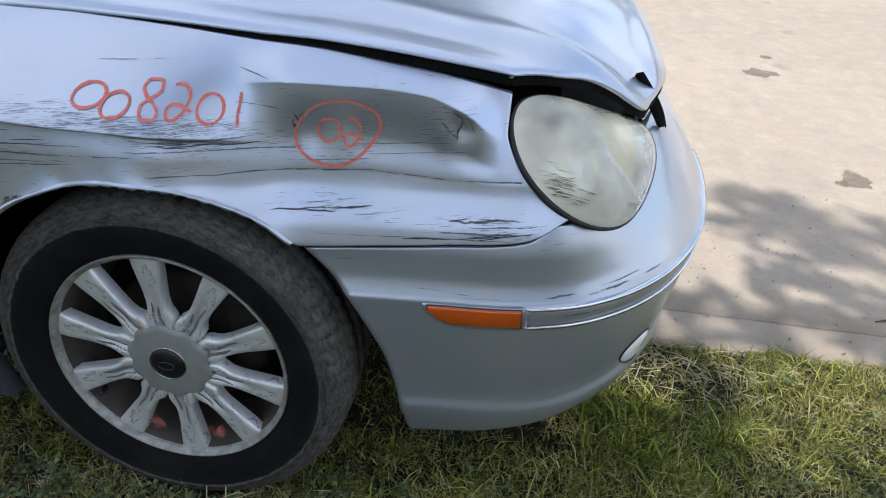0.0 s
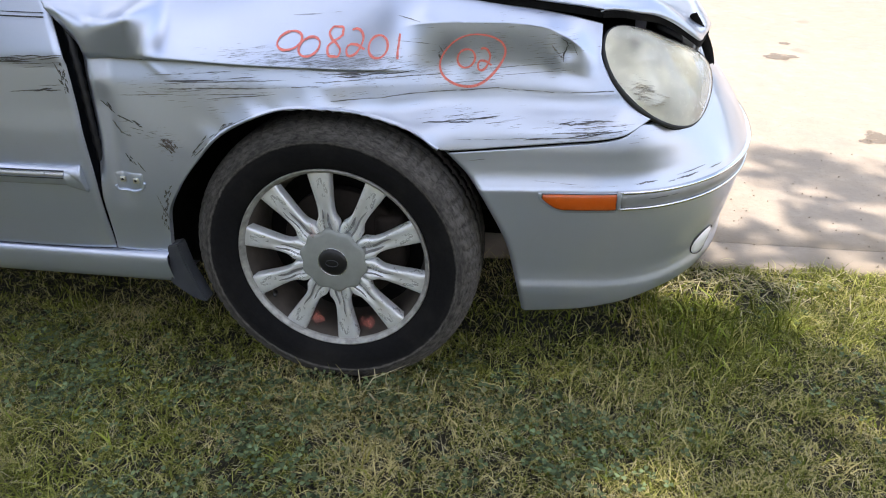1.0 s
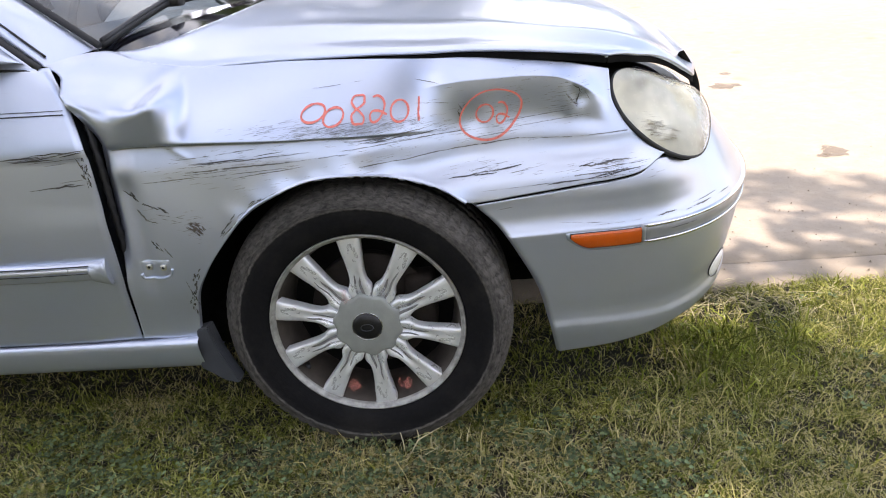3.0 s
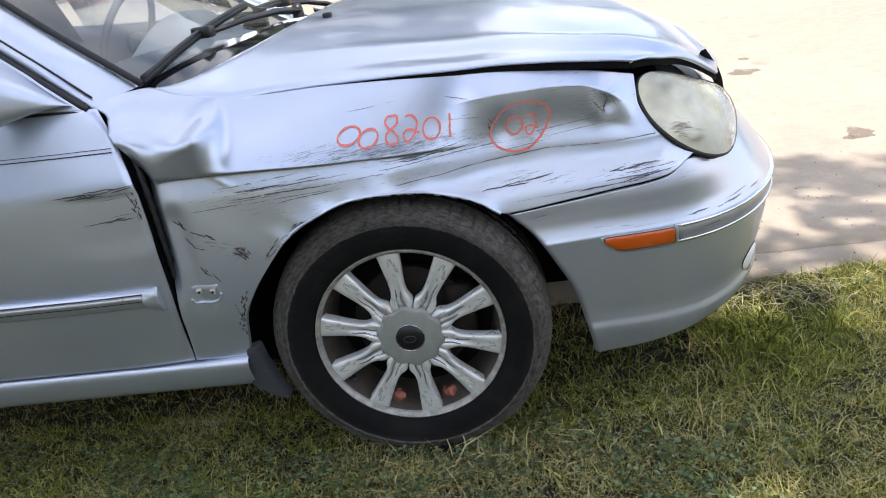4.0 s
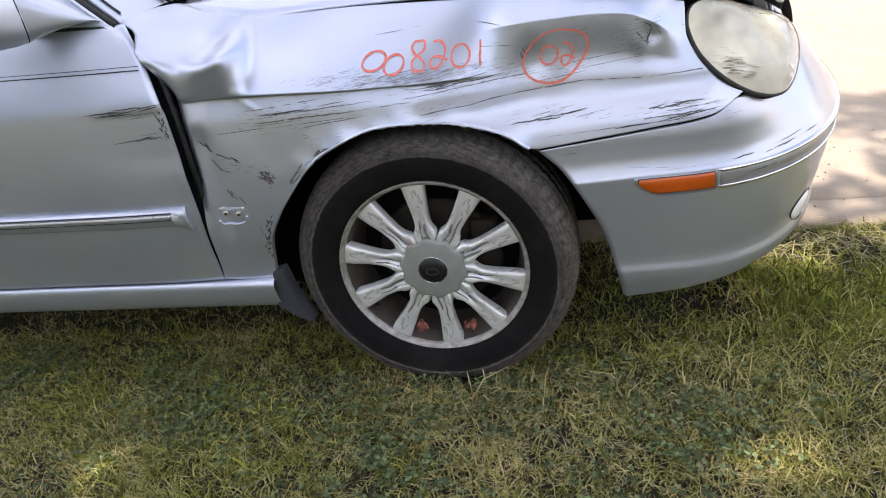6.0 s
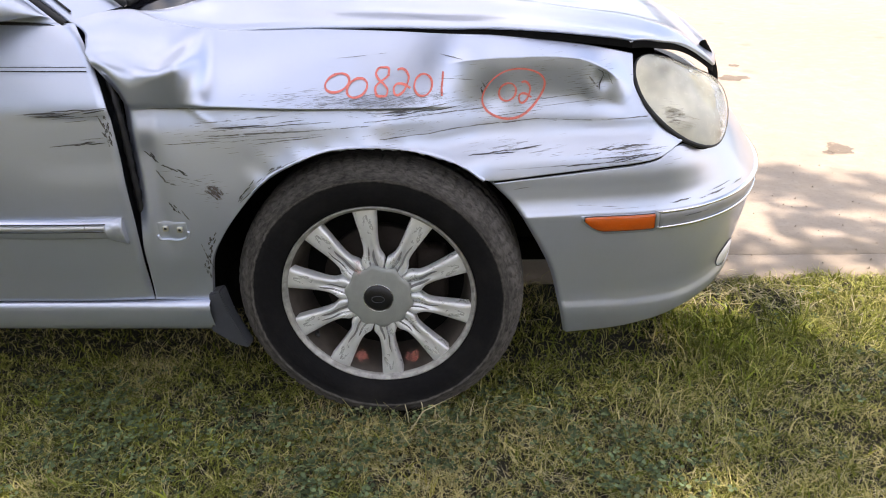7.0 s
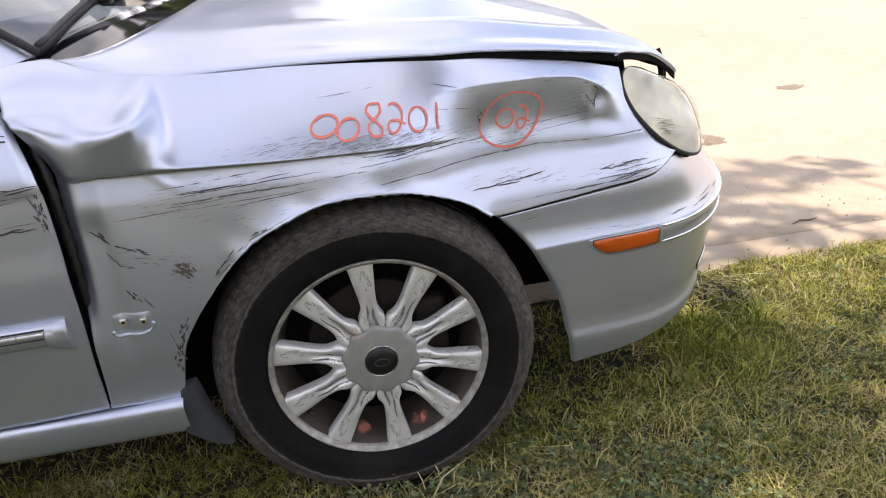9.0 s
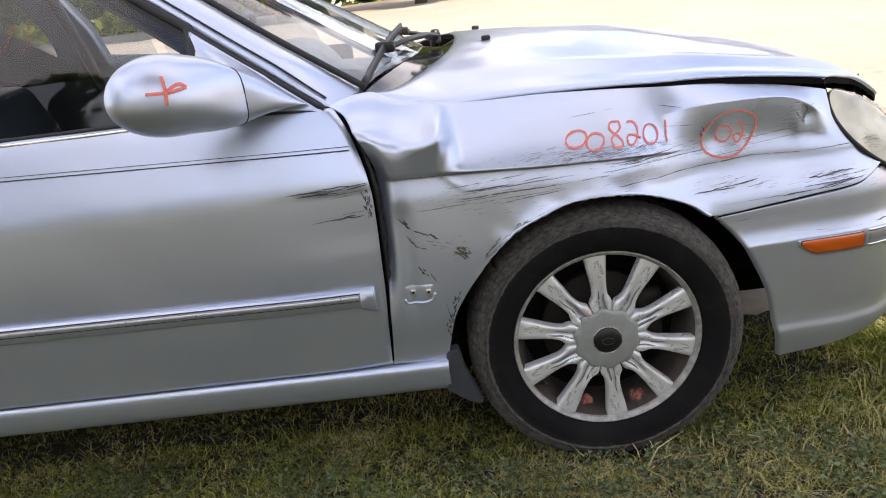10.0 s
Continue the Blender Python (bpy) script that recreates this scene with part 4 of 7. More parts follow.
def strip(u0, u1, z0, z1, proud, name, mat, parent, label="", n=60, taper=0.0):
    """A rounded moulding round the bumper; with taper its lower rear corner is cut to a curve."""
    u = np.linspace(u0, u1, n)[:, None]
    prof = np.array([(0.0, -0.004), (0.0, 0.6), (0.12, 1.0), (0.88, 1.0), (1.0, 0.6), (1.0, -0.004)])
    low = z0 + (z1 - z0) * 0.72 * np.clip(1 - (u - u0) / max(taper, 1e-6), 0, 1) ** 2
    z = low + (z1 - low) * prof[None, :, 0]
    lift = np.where(prof[:, 1] < 0, -0.004, prof[:, 1] * proud)[None] + 0 * u
    pts = bumper_at(u + 0 * z, z, lift)
    v, f = sheet(pts)
    f = [tuple(x) for x in f] + [tuple(range(6)), tuple((n - 1) * 6 + k for k in reversed(range(6)))]
    return part(name, (v, f), mat, parent, label)


ua, ub = UX(0.446), UX(0.596)
lamp = strip(ua + 0.002, ub, 0.4555, 0.490, 0.0062, "side_marker", AMBER, car, "orange side marker lamp", taper=0.034)
strip(ua + 0.0008, ub + 0.0015, 0.4540, 0.4920, 0.0040, "marker_frame", SEAL, lamp, taper=0.036)
strip(ua - 0.004, ub + 0.002, 0.4490, 0.4925, 0.0022, "marker_edge", PAINT, lamp, "painted edge round the marker", taper=0.045)
strip(ub + 0.004, 1.0, 0.4605, 0.4905, 0.006, "bumper_moulding", GREYTRIM, car, "grey bumper moulding", 120)
strip(ub + 0.004, 1.0, 0.4905, 0.4965, 0.009, "bright_line", CHROME, car, "", 120)
strip(ub + 0.004, 1.0, 0.4545, 0.4605, 0.009, "bright_line", CHROME, car, "", 120)
strip(ub, ub + 0.006, 0.455, 0.496, 0.008, "moulding_end", GREYTRIM, car, "", 4)
for x0, z0, x1, z1, w in [(0.63, 0.508, 0.68, 0.512, 0.008), (0.70, 0.506, 0.77, 0.510, 0.010), (0.79, 0.508, 0.83, 0.510, 0.006), (0.43, 0.516, 0.52, 0.509, 0.0035), (0.66, 0.478, 0.72, 0.480, 0.006),
                          (0.30, 0.556, 0.36, 0.562, 0.003), (0.72, 0.515, 0.80, 0.520, 0.004), (0.50, 0.505, 0.60, 0.507, 0.002)]:
    part("scratch", streak(float(UX(x0)), z0, float(UX(x1)), z1, w, int(rs.randint(1e6)), surface=lambda q: bumper_at(q[..., 0], q[..., 1], 0.0075 if 0.45 < z0 < 0.497 else 0.0012)), SCUFF, bumper)

# dark joint between wing and bumper
jz = WING_LOW(np.linspace(0.752, 1.0, 40))
jy = side_y(jz[:, 0], jz[:, 1])
part("joint_backing", sheet(np.stack([np.stack([jz[:, 0], jy + 0.010, jz[:, 1] + 0.012], -1), np.stack([jz[:, 0], jy + 0.006, jz[:, 1] - 0.001], -1), np.stack([jz[:, 0], jy + 0.012, jz[:, 1] - 0.02], -1)], 1)), LINER, car, "dark joint between wing and bumper")

# fog lamp in the lower front corner
fu = float(UX(0.845))
ring, glass, shell = [], [], []
a = np.linspace(0, 2 * np.pi, 40, endpoint=False)
for k, (s, lift) in enumerate([(1.03, 0.001), (1.01, 0.003), (0.98, 0.002), (0.9, -0.012)]):
    ring.append(bumper_at(fu + 0.040 * s * np.cos(a), 0.305 + 0.034 * s * np.sin(a), np.full(40, lift)))
part("fog_lamp_ring", (np.concatenate(ring), [tuple(f) for f in grid_faces(4, 40, close_v=True)]), BLACK, bumper)
for s, lift in [(0.97, -0.001), (0.8, 0.006), (0.4, 0.010), (0.01, 0.011)]:
    glass.append(bumper_at(fu + 0.040 * s * np.cos(a), 0.305 + 0.034 * s * np.sin(a), np.full(40, lift)))
part("fog_lamp", (np.concatenate(glass), [tuple(f) for f in grid_faces(4, 40, close_v=True)]), FOGLENS, bumper, "pale fog lamp lens")

# grille between the headlamps, under the bonnet lip
gx = np.linspace(-1, 1, 41)
gp = np.stack([np.stack([0.79 + 0.06 * (1 - gx ** 2) + dx, YC + gx * 0.36, np.full_like(gx, z)], -1) for z, dx in ((0.63, 0.0), (0.655, 0.0), (0.68, -0.01))], 1)
grille = part("grille", sheet(gp, inward=(-1, 0, 0), depth=0.03), BLACK, car, "black grille with bright slats")
for z in (0.650, 0.668):
    part("slat", tube(np.stack([0.796 + 0.06 * (1 - gx ** 2), YC + gx * 0.35, np.full_like(gx, z)], -1), 0.006, 6), CHROME, grille)

# -- headlamp --
LAMP_EDGE = [(0.549, 0.140, 0.802), (0.549, 0.120, 0.760), (0.567, 0.098, 0.716), (0.607, 0.086, 0.672), (0.660, 0.094, 0.633), (0.715, 0.117, 0.612), (0.755, 0.165, 0.610),
             (0.785, 0.230, 0.642), (0.798, 0.300, 0.690), (0.780, 0.328, 0.718), (0.735, 0.292, 0.739), (0.672, 0.243, 0.767), (0.600, 0.184, 0.796)]


def headlamp(flip):
    """A tear-shaped lamp: lens, gasket, bowls and housing."""
    put = (lambda s: mirrored(s)) if flip else (lambda s: s)
    loop = rail(LAMP_EDGE + LAMP_EDGE[:1])(np.linspace(0, 1, 72, endpoint=False))
    for k in range(2):
        loop = sum(np.roll(loop, i, 0) for i in range(-3, 4)) / 7
    c = loop.mean(0)
    loop = c + (loop - c) * 1.03
    out = np.array((0.60, -0.66, 0.45))
    rings, deep = [], []
    for s in np.linspace(1, 0.0, 16):
        q = c + (loop - c) * max(s, 0.001)
        rings.append(q + out * 0.040 * (1 - s ** 2.4))
    for s in np.linspace(1, 0.0, 14):
        deep.append(c + (loop - c) * max(s, 0.001) * 0.97 - out * 0.075 * (1 - s ** 3.0) - out * 0.004)
    body = part("headlamp", put((np.concatenate(rings), [tuple(f) for f in grid_faces(16, 72, close_v=True, flip=True)])), LENS, car, "hazed yellowed headlamp lens")
    part("reflector", put((np.concatenate(deep), [tuple(f) for f in grid_faces(14, 72, close_v=True)])), REFLECTOR, body, "silver lamp reflector")
    part("gasket", put(tube(loop - out * 0.001, 0.0014 + 0.0040 * np.clip(np.cos((np.arange(72) - 14) / 72 * 2 * np.pi), 0, 1) ** 1.3, 8, closed=True)), SEAL, body, "black lamp gasket")
    for k, (f, r) in enumerate(((0.36, 0.056), (-0.26, 0.062))):
        axis = (loop[44] - loop[8]) / np.linalg.norm(loop[44] - loop[8])
        o = c + axis * f * 0.16 - out * 0.045
        e1 = axis
        e2 = np.cross(out, e1)
        a = np.linspace(0, 2 * np.pi, 28, endpoint=False)
        rr = [o + (np.cos(a)[:, None] * e1 + np.sin(a)[:, None] * e2) * r * s + out * d for s, d in ((1.0, 0.040), (0.86, 0.018), (0.62, 0.000), (0.34, -0.012), (0.01, -0.016))]
        part("lamp_bowl", put((np.concatenate(rr), [tuple(x) for x in grid_faces(5, 28, close_v=True)])), REFLECTOR if k else YELLOWED, body, "" if k else "yellowed lamp bowl")
        part("bulb", put(tube(np.stack([o - out * 0.014, o + out * 0.02, o + out * 0.03]), [0.007, 0.007, 0.003], 10)), GLASS, body)
    # bright curved wall between the two bowls
    s_line = rail([tuple(c + (loop[58] - c) * 0.55), tuple(c + (loop[52] - c) * 0.22), tuple(c + (loop[40] - c) * 0.16), tuple(c + (loop[34] - c) * 0.50), tuple(c + (loop[32] - c) * 0.88)])(np.linspace(0, 1, 24))
    s_line = s_line + out * 0.012
    part("bowl_divider", put(sheet(np.stack([s_line - out * 0.06, s_line, s_line + axis * 0.010 - out * 0.004, s_line + axis * 0.012 - out * 0.06], 1))), FOGLENS, body, "bright wall between the lamp bowls", recalc=True)
    return body, loop, c, out


head, lamp_loop, lamp_c, lamp_out = headlamp(False)
headlamp(True)
# scrape over the lens, beside the gasket
marks = []
flat_dir = np.array((0.80, 0.32, -0.30))
for k in range(120):
    i, f = int(np.clip(rs.normal(14, 2.0), 8, 24)), float(np.clip(rs.normal(0.80, 0.08), 0.5, 0.96))
    p0 = (lamp_loop[i] - lamp_c) * f
    half = rs.uniform(0.003, 0.015)
    pts = []
    for g in np.linspace(-1, 1, 6):
        v = p0 + flat_dir * half * g
        sc = min(0.98, f * np.linalg.norm(v) / np.linalg.norm(p0))
        pts.append(lamp_c + v + lamp_out * (0.040 * (1 - sc ** 2.4) + 0.0010))
    marks.append(tube(np.array(pts), rs.uniform(0.0002, 0.0007 if k % 9 else 0.0016) * np.sin(np.linspace(0.1, 3.04, 6)), 5, flat=0.3))
tagged(part("lens_scrape", join_shapes(marks), LENSCUT, head, "brown scrape across the lens"), kind="stuff")
# dark slot between the bonnet's corner, the lamp and the nose
mid = rail([(0.756, 0.392, 0.788), (0.791, 0.428, 0.738), (0.815, 0.468, 0.700), (0.841, 0.525, 0.652)])(np.linspace(0, 1, 16))
wide = 0.5 + 0.5 * np.sin(np.pi * np.linspace(0.12, 0.9, 16))[:, None]
across = np.array((0.010, 0.004, 0.002)) * wide
lift = np.array((0.0, -0.010, 0.008))
part("nose_slot", sheet(np.stack([mid - across, mid - across * 0.9 + lift, mid + across * 0.9 + lift, mid + across], 1)), LINER, car, "dark slot beside the lamp")
# dark bay round the lamp and under the bonnet edge
bay = np.stack([np.stack([GX, GAP_Y(GX) + dy, GAP_Z(GX) + dz], -1) for GX in [np.linspace(-0.30, 0.62, 50)] for dy, dz in ((-0.004, -0.03), (0.02, -0.018), (0.10, -0.02), (0.125, 0.03))], 1)
part("bonnet_channel", sheet(bay), LINER, car, "dark channel under the bonnet edge")
bay = np.stack([lamp_c + (lamp_loop - lamp_c) * s - lamp_out * d for s, d in ((0.99, 0.006), (1.03, 0.03), (1.06, 0.10), (0.5, 0.12), (0.01, 0.12))])
part("lamp_housing", (bay.reshape(-1, 3), [tuple(f) for f in grid_faces(5, 72, close_v=True)]), LINER, car, "dark lamp housing")

# -- bonnet --
HOOD_RIGHT = lambda u: (lambda x: np.stack([x, GAP_Y(x) + 0.0015], -1))(-0.475 + 1.02 * np.asarray(u, float))
HOOD_FRONT = rail([(0.545, float(GAP_Y(0.545)) + 0.0015), (0.60, 0.188), (0.66, 0.236), (0.715, 0.266), (0.752, 0.288), (0.785, 0.37), (0.814, 0.47), (0.840, 0.60), (0.853, 0.75), (0.858, YC)])
HOOD_REAR = rail([(-0.475, float(GAP_Y(-0.475)) + 0.0015), (-0.42, 0.16), (-0.36, 0.27), (-0.305, 0.42), (-0.272, 0.60), (-0.262, 0.75), (-0.26, YC)])
HOOD_MID = lambda u: (lambda x: np.stack([x, np.full_like(x, YC)], -1))(-0.26 + 1.118 * np.asarray(u, float))
EDGE_Z = curve_of([(-0.48, 0.9335), (-0.42, 0.9095), (-0.3, 0.8865), (-0.2, 0.8862), (-0.09, 0.8855), (0.06, 0.8805), (0.17, 0.875), (0.254, 0.873), (0.346, 0.865), (0.457, 0.850), (0.545, 0.836), (0.60, 0.822), (0.65, 0.802), (0.70, 0.768), (0.735, 0.734), (0.77, 0.697), (0.82, 0.655), (0.87, 0.59)])
CROWN = curve_of([(-0.48, 0.070), (-0.27, 0.088), (-0.176, 0.086), (0.0, 0.080), (0.19, 0.070), (0.30, 0.060), (0.45, 0.046), (0.55, 0.042), (0.64, 0.048), (0.70, 0.064), (0.76, 0.092), (0.80, 0.106), (0.84, 0.106), (0.87, 0.098)])
HOOD_TILT = 0.045                                       # the far side stands higher, on the road


def hood_z(x, y):
    r = np.clip(np.abs(np.asarray(y, float) - YC) / (YC - GAP_Y(np.minimum(x, 0.545))), 0, 1.2)
    ridge = 0.006 * np.exp(-((r - 0.80) / 0.05) ** 2) - 0.004 * np.exp(-((r - 0.90) / 0.04) ** 2)
    return HOOD_TILT * np.clip(np.asarray(y, float) - 0.10, 0, 2) + EDGE_Z(x) + CROWN(x) * (1 - r ** (2.3 + 0.9 * smooth(0.10, -0.30, x))) + ridge * smooth(-0.35, 0.1, x)


hu, hv = np.linspace(0, 1, 110), np.linspace(0, 1, 90)
hxy = coons(HOOD_RIGHT, HOOD_MID, HOOD_REAR, HOOD_FRONT, hu, hv)
hz = hood_z(hxy[..., 0], hxy[..., 1])
edge = 1 - smooth(0.0, 0.03, hv)[None, :] * smooth(0.0, 0.03, hu)[:, None] * (1 - smooth(0.985, 1.0, hu)[:, None])
hz = hz - 0.004 * edge + 0.0015 * wobble(hxy[..., 0], hxy[..., 1], 0.12, 3.0)
h_right = np.stack([hxy[..., 0], hxy[..., 1], hz], -1)
h_all = np.concatenate([h_right, (h_right * [1, -1, 1] + [0, 2 * YC, 0])[:, ::-1][:, 1:]], 1)
h_all[:, len(hv):, 2] += 2 * HOOD_TILT * (h_all[:, len(hv):, 1] - YC)


def bonnet_rim(p):
    """Turns the rim of the bonnet under, towards its middle."""
    c = p.mean((0, 1))
    for axis in (0, 1):
        q = np.moveaxis(p, axis, 0)
        rows = []
        for e in (q[0], q[-1]):
            w = (c - e) * [0.5, 1, 0] if axis else (c - e) * [1, 0.2, 0]
            w /= np.linalg.norm(w, axis=-1)[..., None]
            rows.append((e + w * 0.001 - [0, 0, 0.003], e + w * 0.010 - [0, 0, 0.005]))
        p = np.moveaxis(np.concatenate([[rows[0][1]], [rows[0][0]], q, [rows[1][0]], [rows[1][1]]]), 0, axis)
    return p


bonnet_sheet = sheet(bonnet_rim(h_all))
bonnet = part("bonnet", bonnet_sheet, PAINT, car, "silver bonnet, popped up at the front edge")
under = h_all - [0, 0, 0.0065]
under = under + (under.mean((0, 1)) - under) * [0.004, 0.006, 0]
part("bonnet_underside", sheet(under, inward=(0, 0, -1), depth=0.012), LINER, bonnet, "dark underside of the bonnet")
for y in (0.60, 2 * YC - 0.60):
    x = -0.176
    z = float(hood_z(x, y))
    bm = box((0.026, 0.018, 0.014), (0, 0, 0.006), 0.005, 3)
    ob = part("washer_nozzle", bm, BLACK, bonnet, "small black washer nozzle")
    ob.location = (x, y, z)

# -- front doors, sills --
def door_xz(front, x_back, z_top):
    low = rail([(-0.500, 0.326), (x_back, 0.326)])
    top = rail([(-0.542, 0.914), (-0.75, z_top - 0.006), (x_back, z_top)])
    back = rail([(x_back, 0.326), (x_back, z_top)])
    return coons(low, top, front, back, np.linspace(0, 1, 60), np.linspace(0, 1, 70))


dxz = door_xz(DOOR_FRONT, -1.52, 0.928)
dp = flank(dxz, False)
d_near = smooth(-0.75, -0.52, dxz[..., 0])
dp[..., 1] += 0.004 * d_near * smooth(0.60, 0.66, dxz[..., 1]) * (1 - smooth(0.745, 0.755, dxz[..., 1])) + 0.0012 * wobble(dxz[..., 0], dxz[..., 1], 0.09, 1.0)
door = part("front_door", sheet(dp, flip=True, inward=(0, 1, 0), depth=0.003), PAINT, car, "silver front door, scraped at its leading edge")
part("front_door", mirrored(sheet(flank(dxz[::3, ::3], False), flip=True, inward=(0, 1, 0))), PAINT, car, "silver front door")
on_door = lambda q: flank(q, False, 0.0005) + np.array((0, 0.0, 0)) + np.stack([0 * q[..., 0], 0.004 * smooth(-0.75, -0.52, q[..., 0]) * smooth(0.60, 0.66, q[..., 1]) * (1 - smooth(0.745, 0.755, q[..., 1])) - 0.0012, 0 * q[..., 0]], -1)
for x0, z0, x1, z1, w in [(-0.64, 0.752, -0.50, 0.760, 0.007), (-0.60, 0.744, -0.49, 0.748, 0.004), (-0.61, 0.690, -0.52, 0.696, 0.005), (-0.55, 0.702, -0.50, 0.705, 0.004), (-0.505, 0.75, -0.495, 0.72, 0.008),
                          (-0.503, 0.716, -0.492, 0.695, 0.010), (-0.57, 0.738, -0.52, 0.741, 0.003)]:
    part("scratch", streak(x0, z0, x1, z1, w, int(rs.randint(1e6)), surface=on_door), SCUFF, door)
for k, (path, n, spread, wide, half) in enumerate([([(-0.493, 0.748), (-0.495, 0.720), (-0.490, 0.690)], 24, 0.004, (0.001, 0.003), (0.002, 0.006)),
                                                   ([(-0.64, 0.752), (-0.57, 0.755), (-0.50, 0.761)], 7, 0.003, (0.001, 0.003), (0.02, 0.05)),
                                                   ([(-0.61, 0.690), (-0.56, 0.693), (-0.52, 0.696)], 3, 0.0015, (0.001, 0.0026), (0.02, 0.04))]):
    part("gouge", gouge(path, n, spread, wide, half, on_door, 160 + k), GASH, door, "dark torn gouge in the paint")
for z0 in (0.845, 0.8375):
    t = np.linspace(0, 1, 40)
    part("pinstripe", ribbon(np.stack([-1.50 + (1.50 - 0.515) * t, z0 + 0.022 - 0.030 * t], -1), 0.0022 if z0 < 0.84 else 0.0012, on_door), SEAL, door, "thin dark pinstripe")


def moulding(x0, x1, z0, z1, proud, bent=False, rise=0.0):
    n = 60
    x = np.linspace(x0, x1, n)[:, None]
    prof = np.array([(0.0, -0.003), (0.0, 0.45), (0.15, 0.85), (0.55, 1.0), (0.85, 0.9), (1.0, 0.5), (1.0, -0.003)])
    z = z0 + (z1 - z0) * prof[None, :, 0] + rise * (x1 - x)
    y = side_y(x + 0 * z, z, bent) - np.where(prof[:, 1] < 0, -0.003, prof[:, 1] * proud)[None]
    v, f = sheet(np.stack([x + 0 * z, y, z], -1), flip=True)
    return v, [tuple(q) for q in f] + [tuple(range(7)), tuple((n - 1) * 7 + k for k in reversed(range(7)))]


mould = part("door_moulding", moulding(-1.50, -0.512, 0.490, 0.532, 0.017, rise=0.012), PAINT, door, "body-coloured side moulding", recalc=True)
part("bright_insert", moulding(-1.50, -0.541, 0.511, 0.525, 0.0205, rise=0.012), TRIM, mould, "bright chrome insert", recalc=True)
part("insert_edge", moulding(-1.50, -0.539, 0.525, 0.5275, 0.0195, rise=0.012), SEAL, mould, "", recalc=True)
part("insert_edge", moulding(-1.50, -0.539, 0.5085, 0.511, 0.0195, rise=0.012), SEAL, mould, "", recalc=True)


def sill(x0, x1):
    n = 40
    x = np.linspace(x0, x1, n)[:, None]
    prof = np.array([(0.323, 0.02), (0.321, 0.0), (0.317, -0.009), (0.310, -0.012), (0.300, -0.0115), (0.280, -0.007), (0.258, 0.0), (0.246, 0.006), (0.240, 0.02), (0.240, 0.12)])
    y = -0.026 + prof[None, :, 1] + 0 * x
    z = prof[None, :, 0] + 0 * x
    return sheet(np.stack([x + 0 * z, y, z], -1))


part("sill", sill(-2.32, -0.372), PAINT, car, "silver sill", recalc=True)
part("sill", mirrored(sill(-2.32, -0.372)), PAINT, car, "silver sill", recalc=True)

# mud flap and wheel arch liner
flap = np.array([(-0.374, 0.338), (-0.347, 0.345), (-0.334, 0.285), (-0.302, 0.203), (-0.305, 0.197), (-0.336, 0.207), (-0.384, 0.243)])
bm = bmesh.new()
f0 = bm.faces.new([bm.verts.new((x, -0.026, z)) for x, z in flap])
ext = bmesh.ops.extrude_face_region(bm, geom=[f0])
bmesh.ops.translate(bm, vec=(0, 0.035, 0), verts=[v for v in ext["geom"] if isinstance(v, bmesh.types.BMVert)])
bmesh.ops.bevel(bm, geom=list(bm.edges), offset=0.003, segments=2, affect="EDGES")
part("mud_flap", bm, FLAP, car, "black plastic mud flap", shade=False, recalc=True)


def liner(cx):
    a = np.linspace(radians(14), radians(190), 40)
    rows = []
    for y, r in ((0.035, 0.375), (0.09, 0.372), (0.34, 0.365), (0.345, 0.12)):
        rows.append(np.stack([cx + ARCH_C[0] + r * np.cos(a) * 1.04, np.full_like(a, y), ARCH_C[1] + r * np.sin(a) * 0.97], -1))
    return sheet(np.stack(rows, 1))


for cx in (0.0, -2.70):
    part("arch_liner", liner(cx), LINER, car, "black wheel arch liner")
    part("arch_liner", mirrored(liner(cx)), LINER, car, "black wheel arch liner")
# bright end piece of the door moulding, flared downwards
end = flank(np.stack(np.meshgrid(np.linspace(-0.541, -0.508, 12), np.linspace(0, 1, 8), indexing="ij"), -1) * [1, 0] + np.stack(np.meshgrid(np.linspace(0, 1, 12), np.linspace(0, 1, 8), indexing="ij"), -1)[..., 1:] * [0, 0.045] + [0, 0.486], False)
ei = np.linspace(0, 1, 12)[:, None] + 0 * np.linspace(0, 1, 8)[None]
ej = 0 * ei + np.linspace(0, 1, 8)[None]
end[..., 1] -= 0.021 * np.clip(np.sin(np.pi * np.clip(ej, 0.02, 0.98)), 0, 1) ** 0.4 * (1 - 0.35 * ei)
end[..., 2] -= 0.012 * ei * (1 - ej) - 0.004 * ei * ej
part("moulding_end", sheet(end, flip=True, inward=(0, 1, 0)), PAINT, mould, "flared end of the moulding")
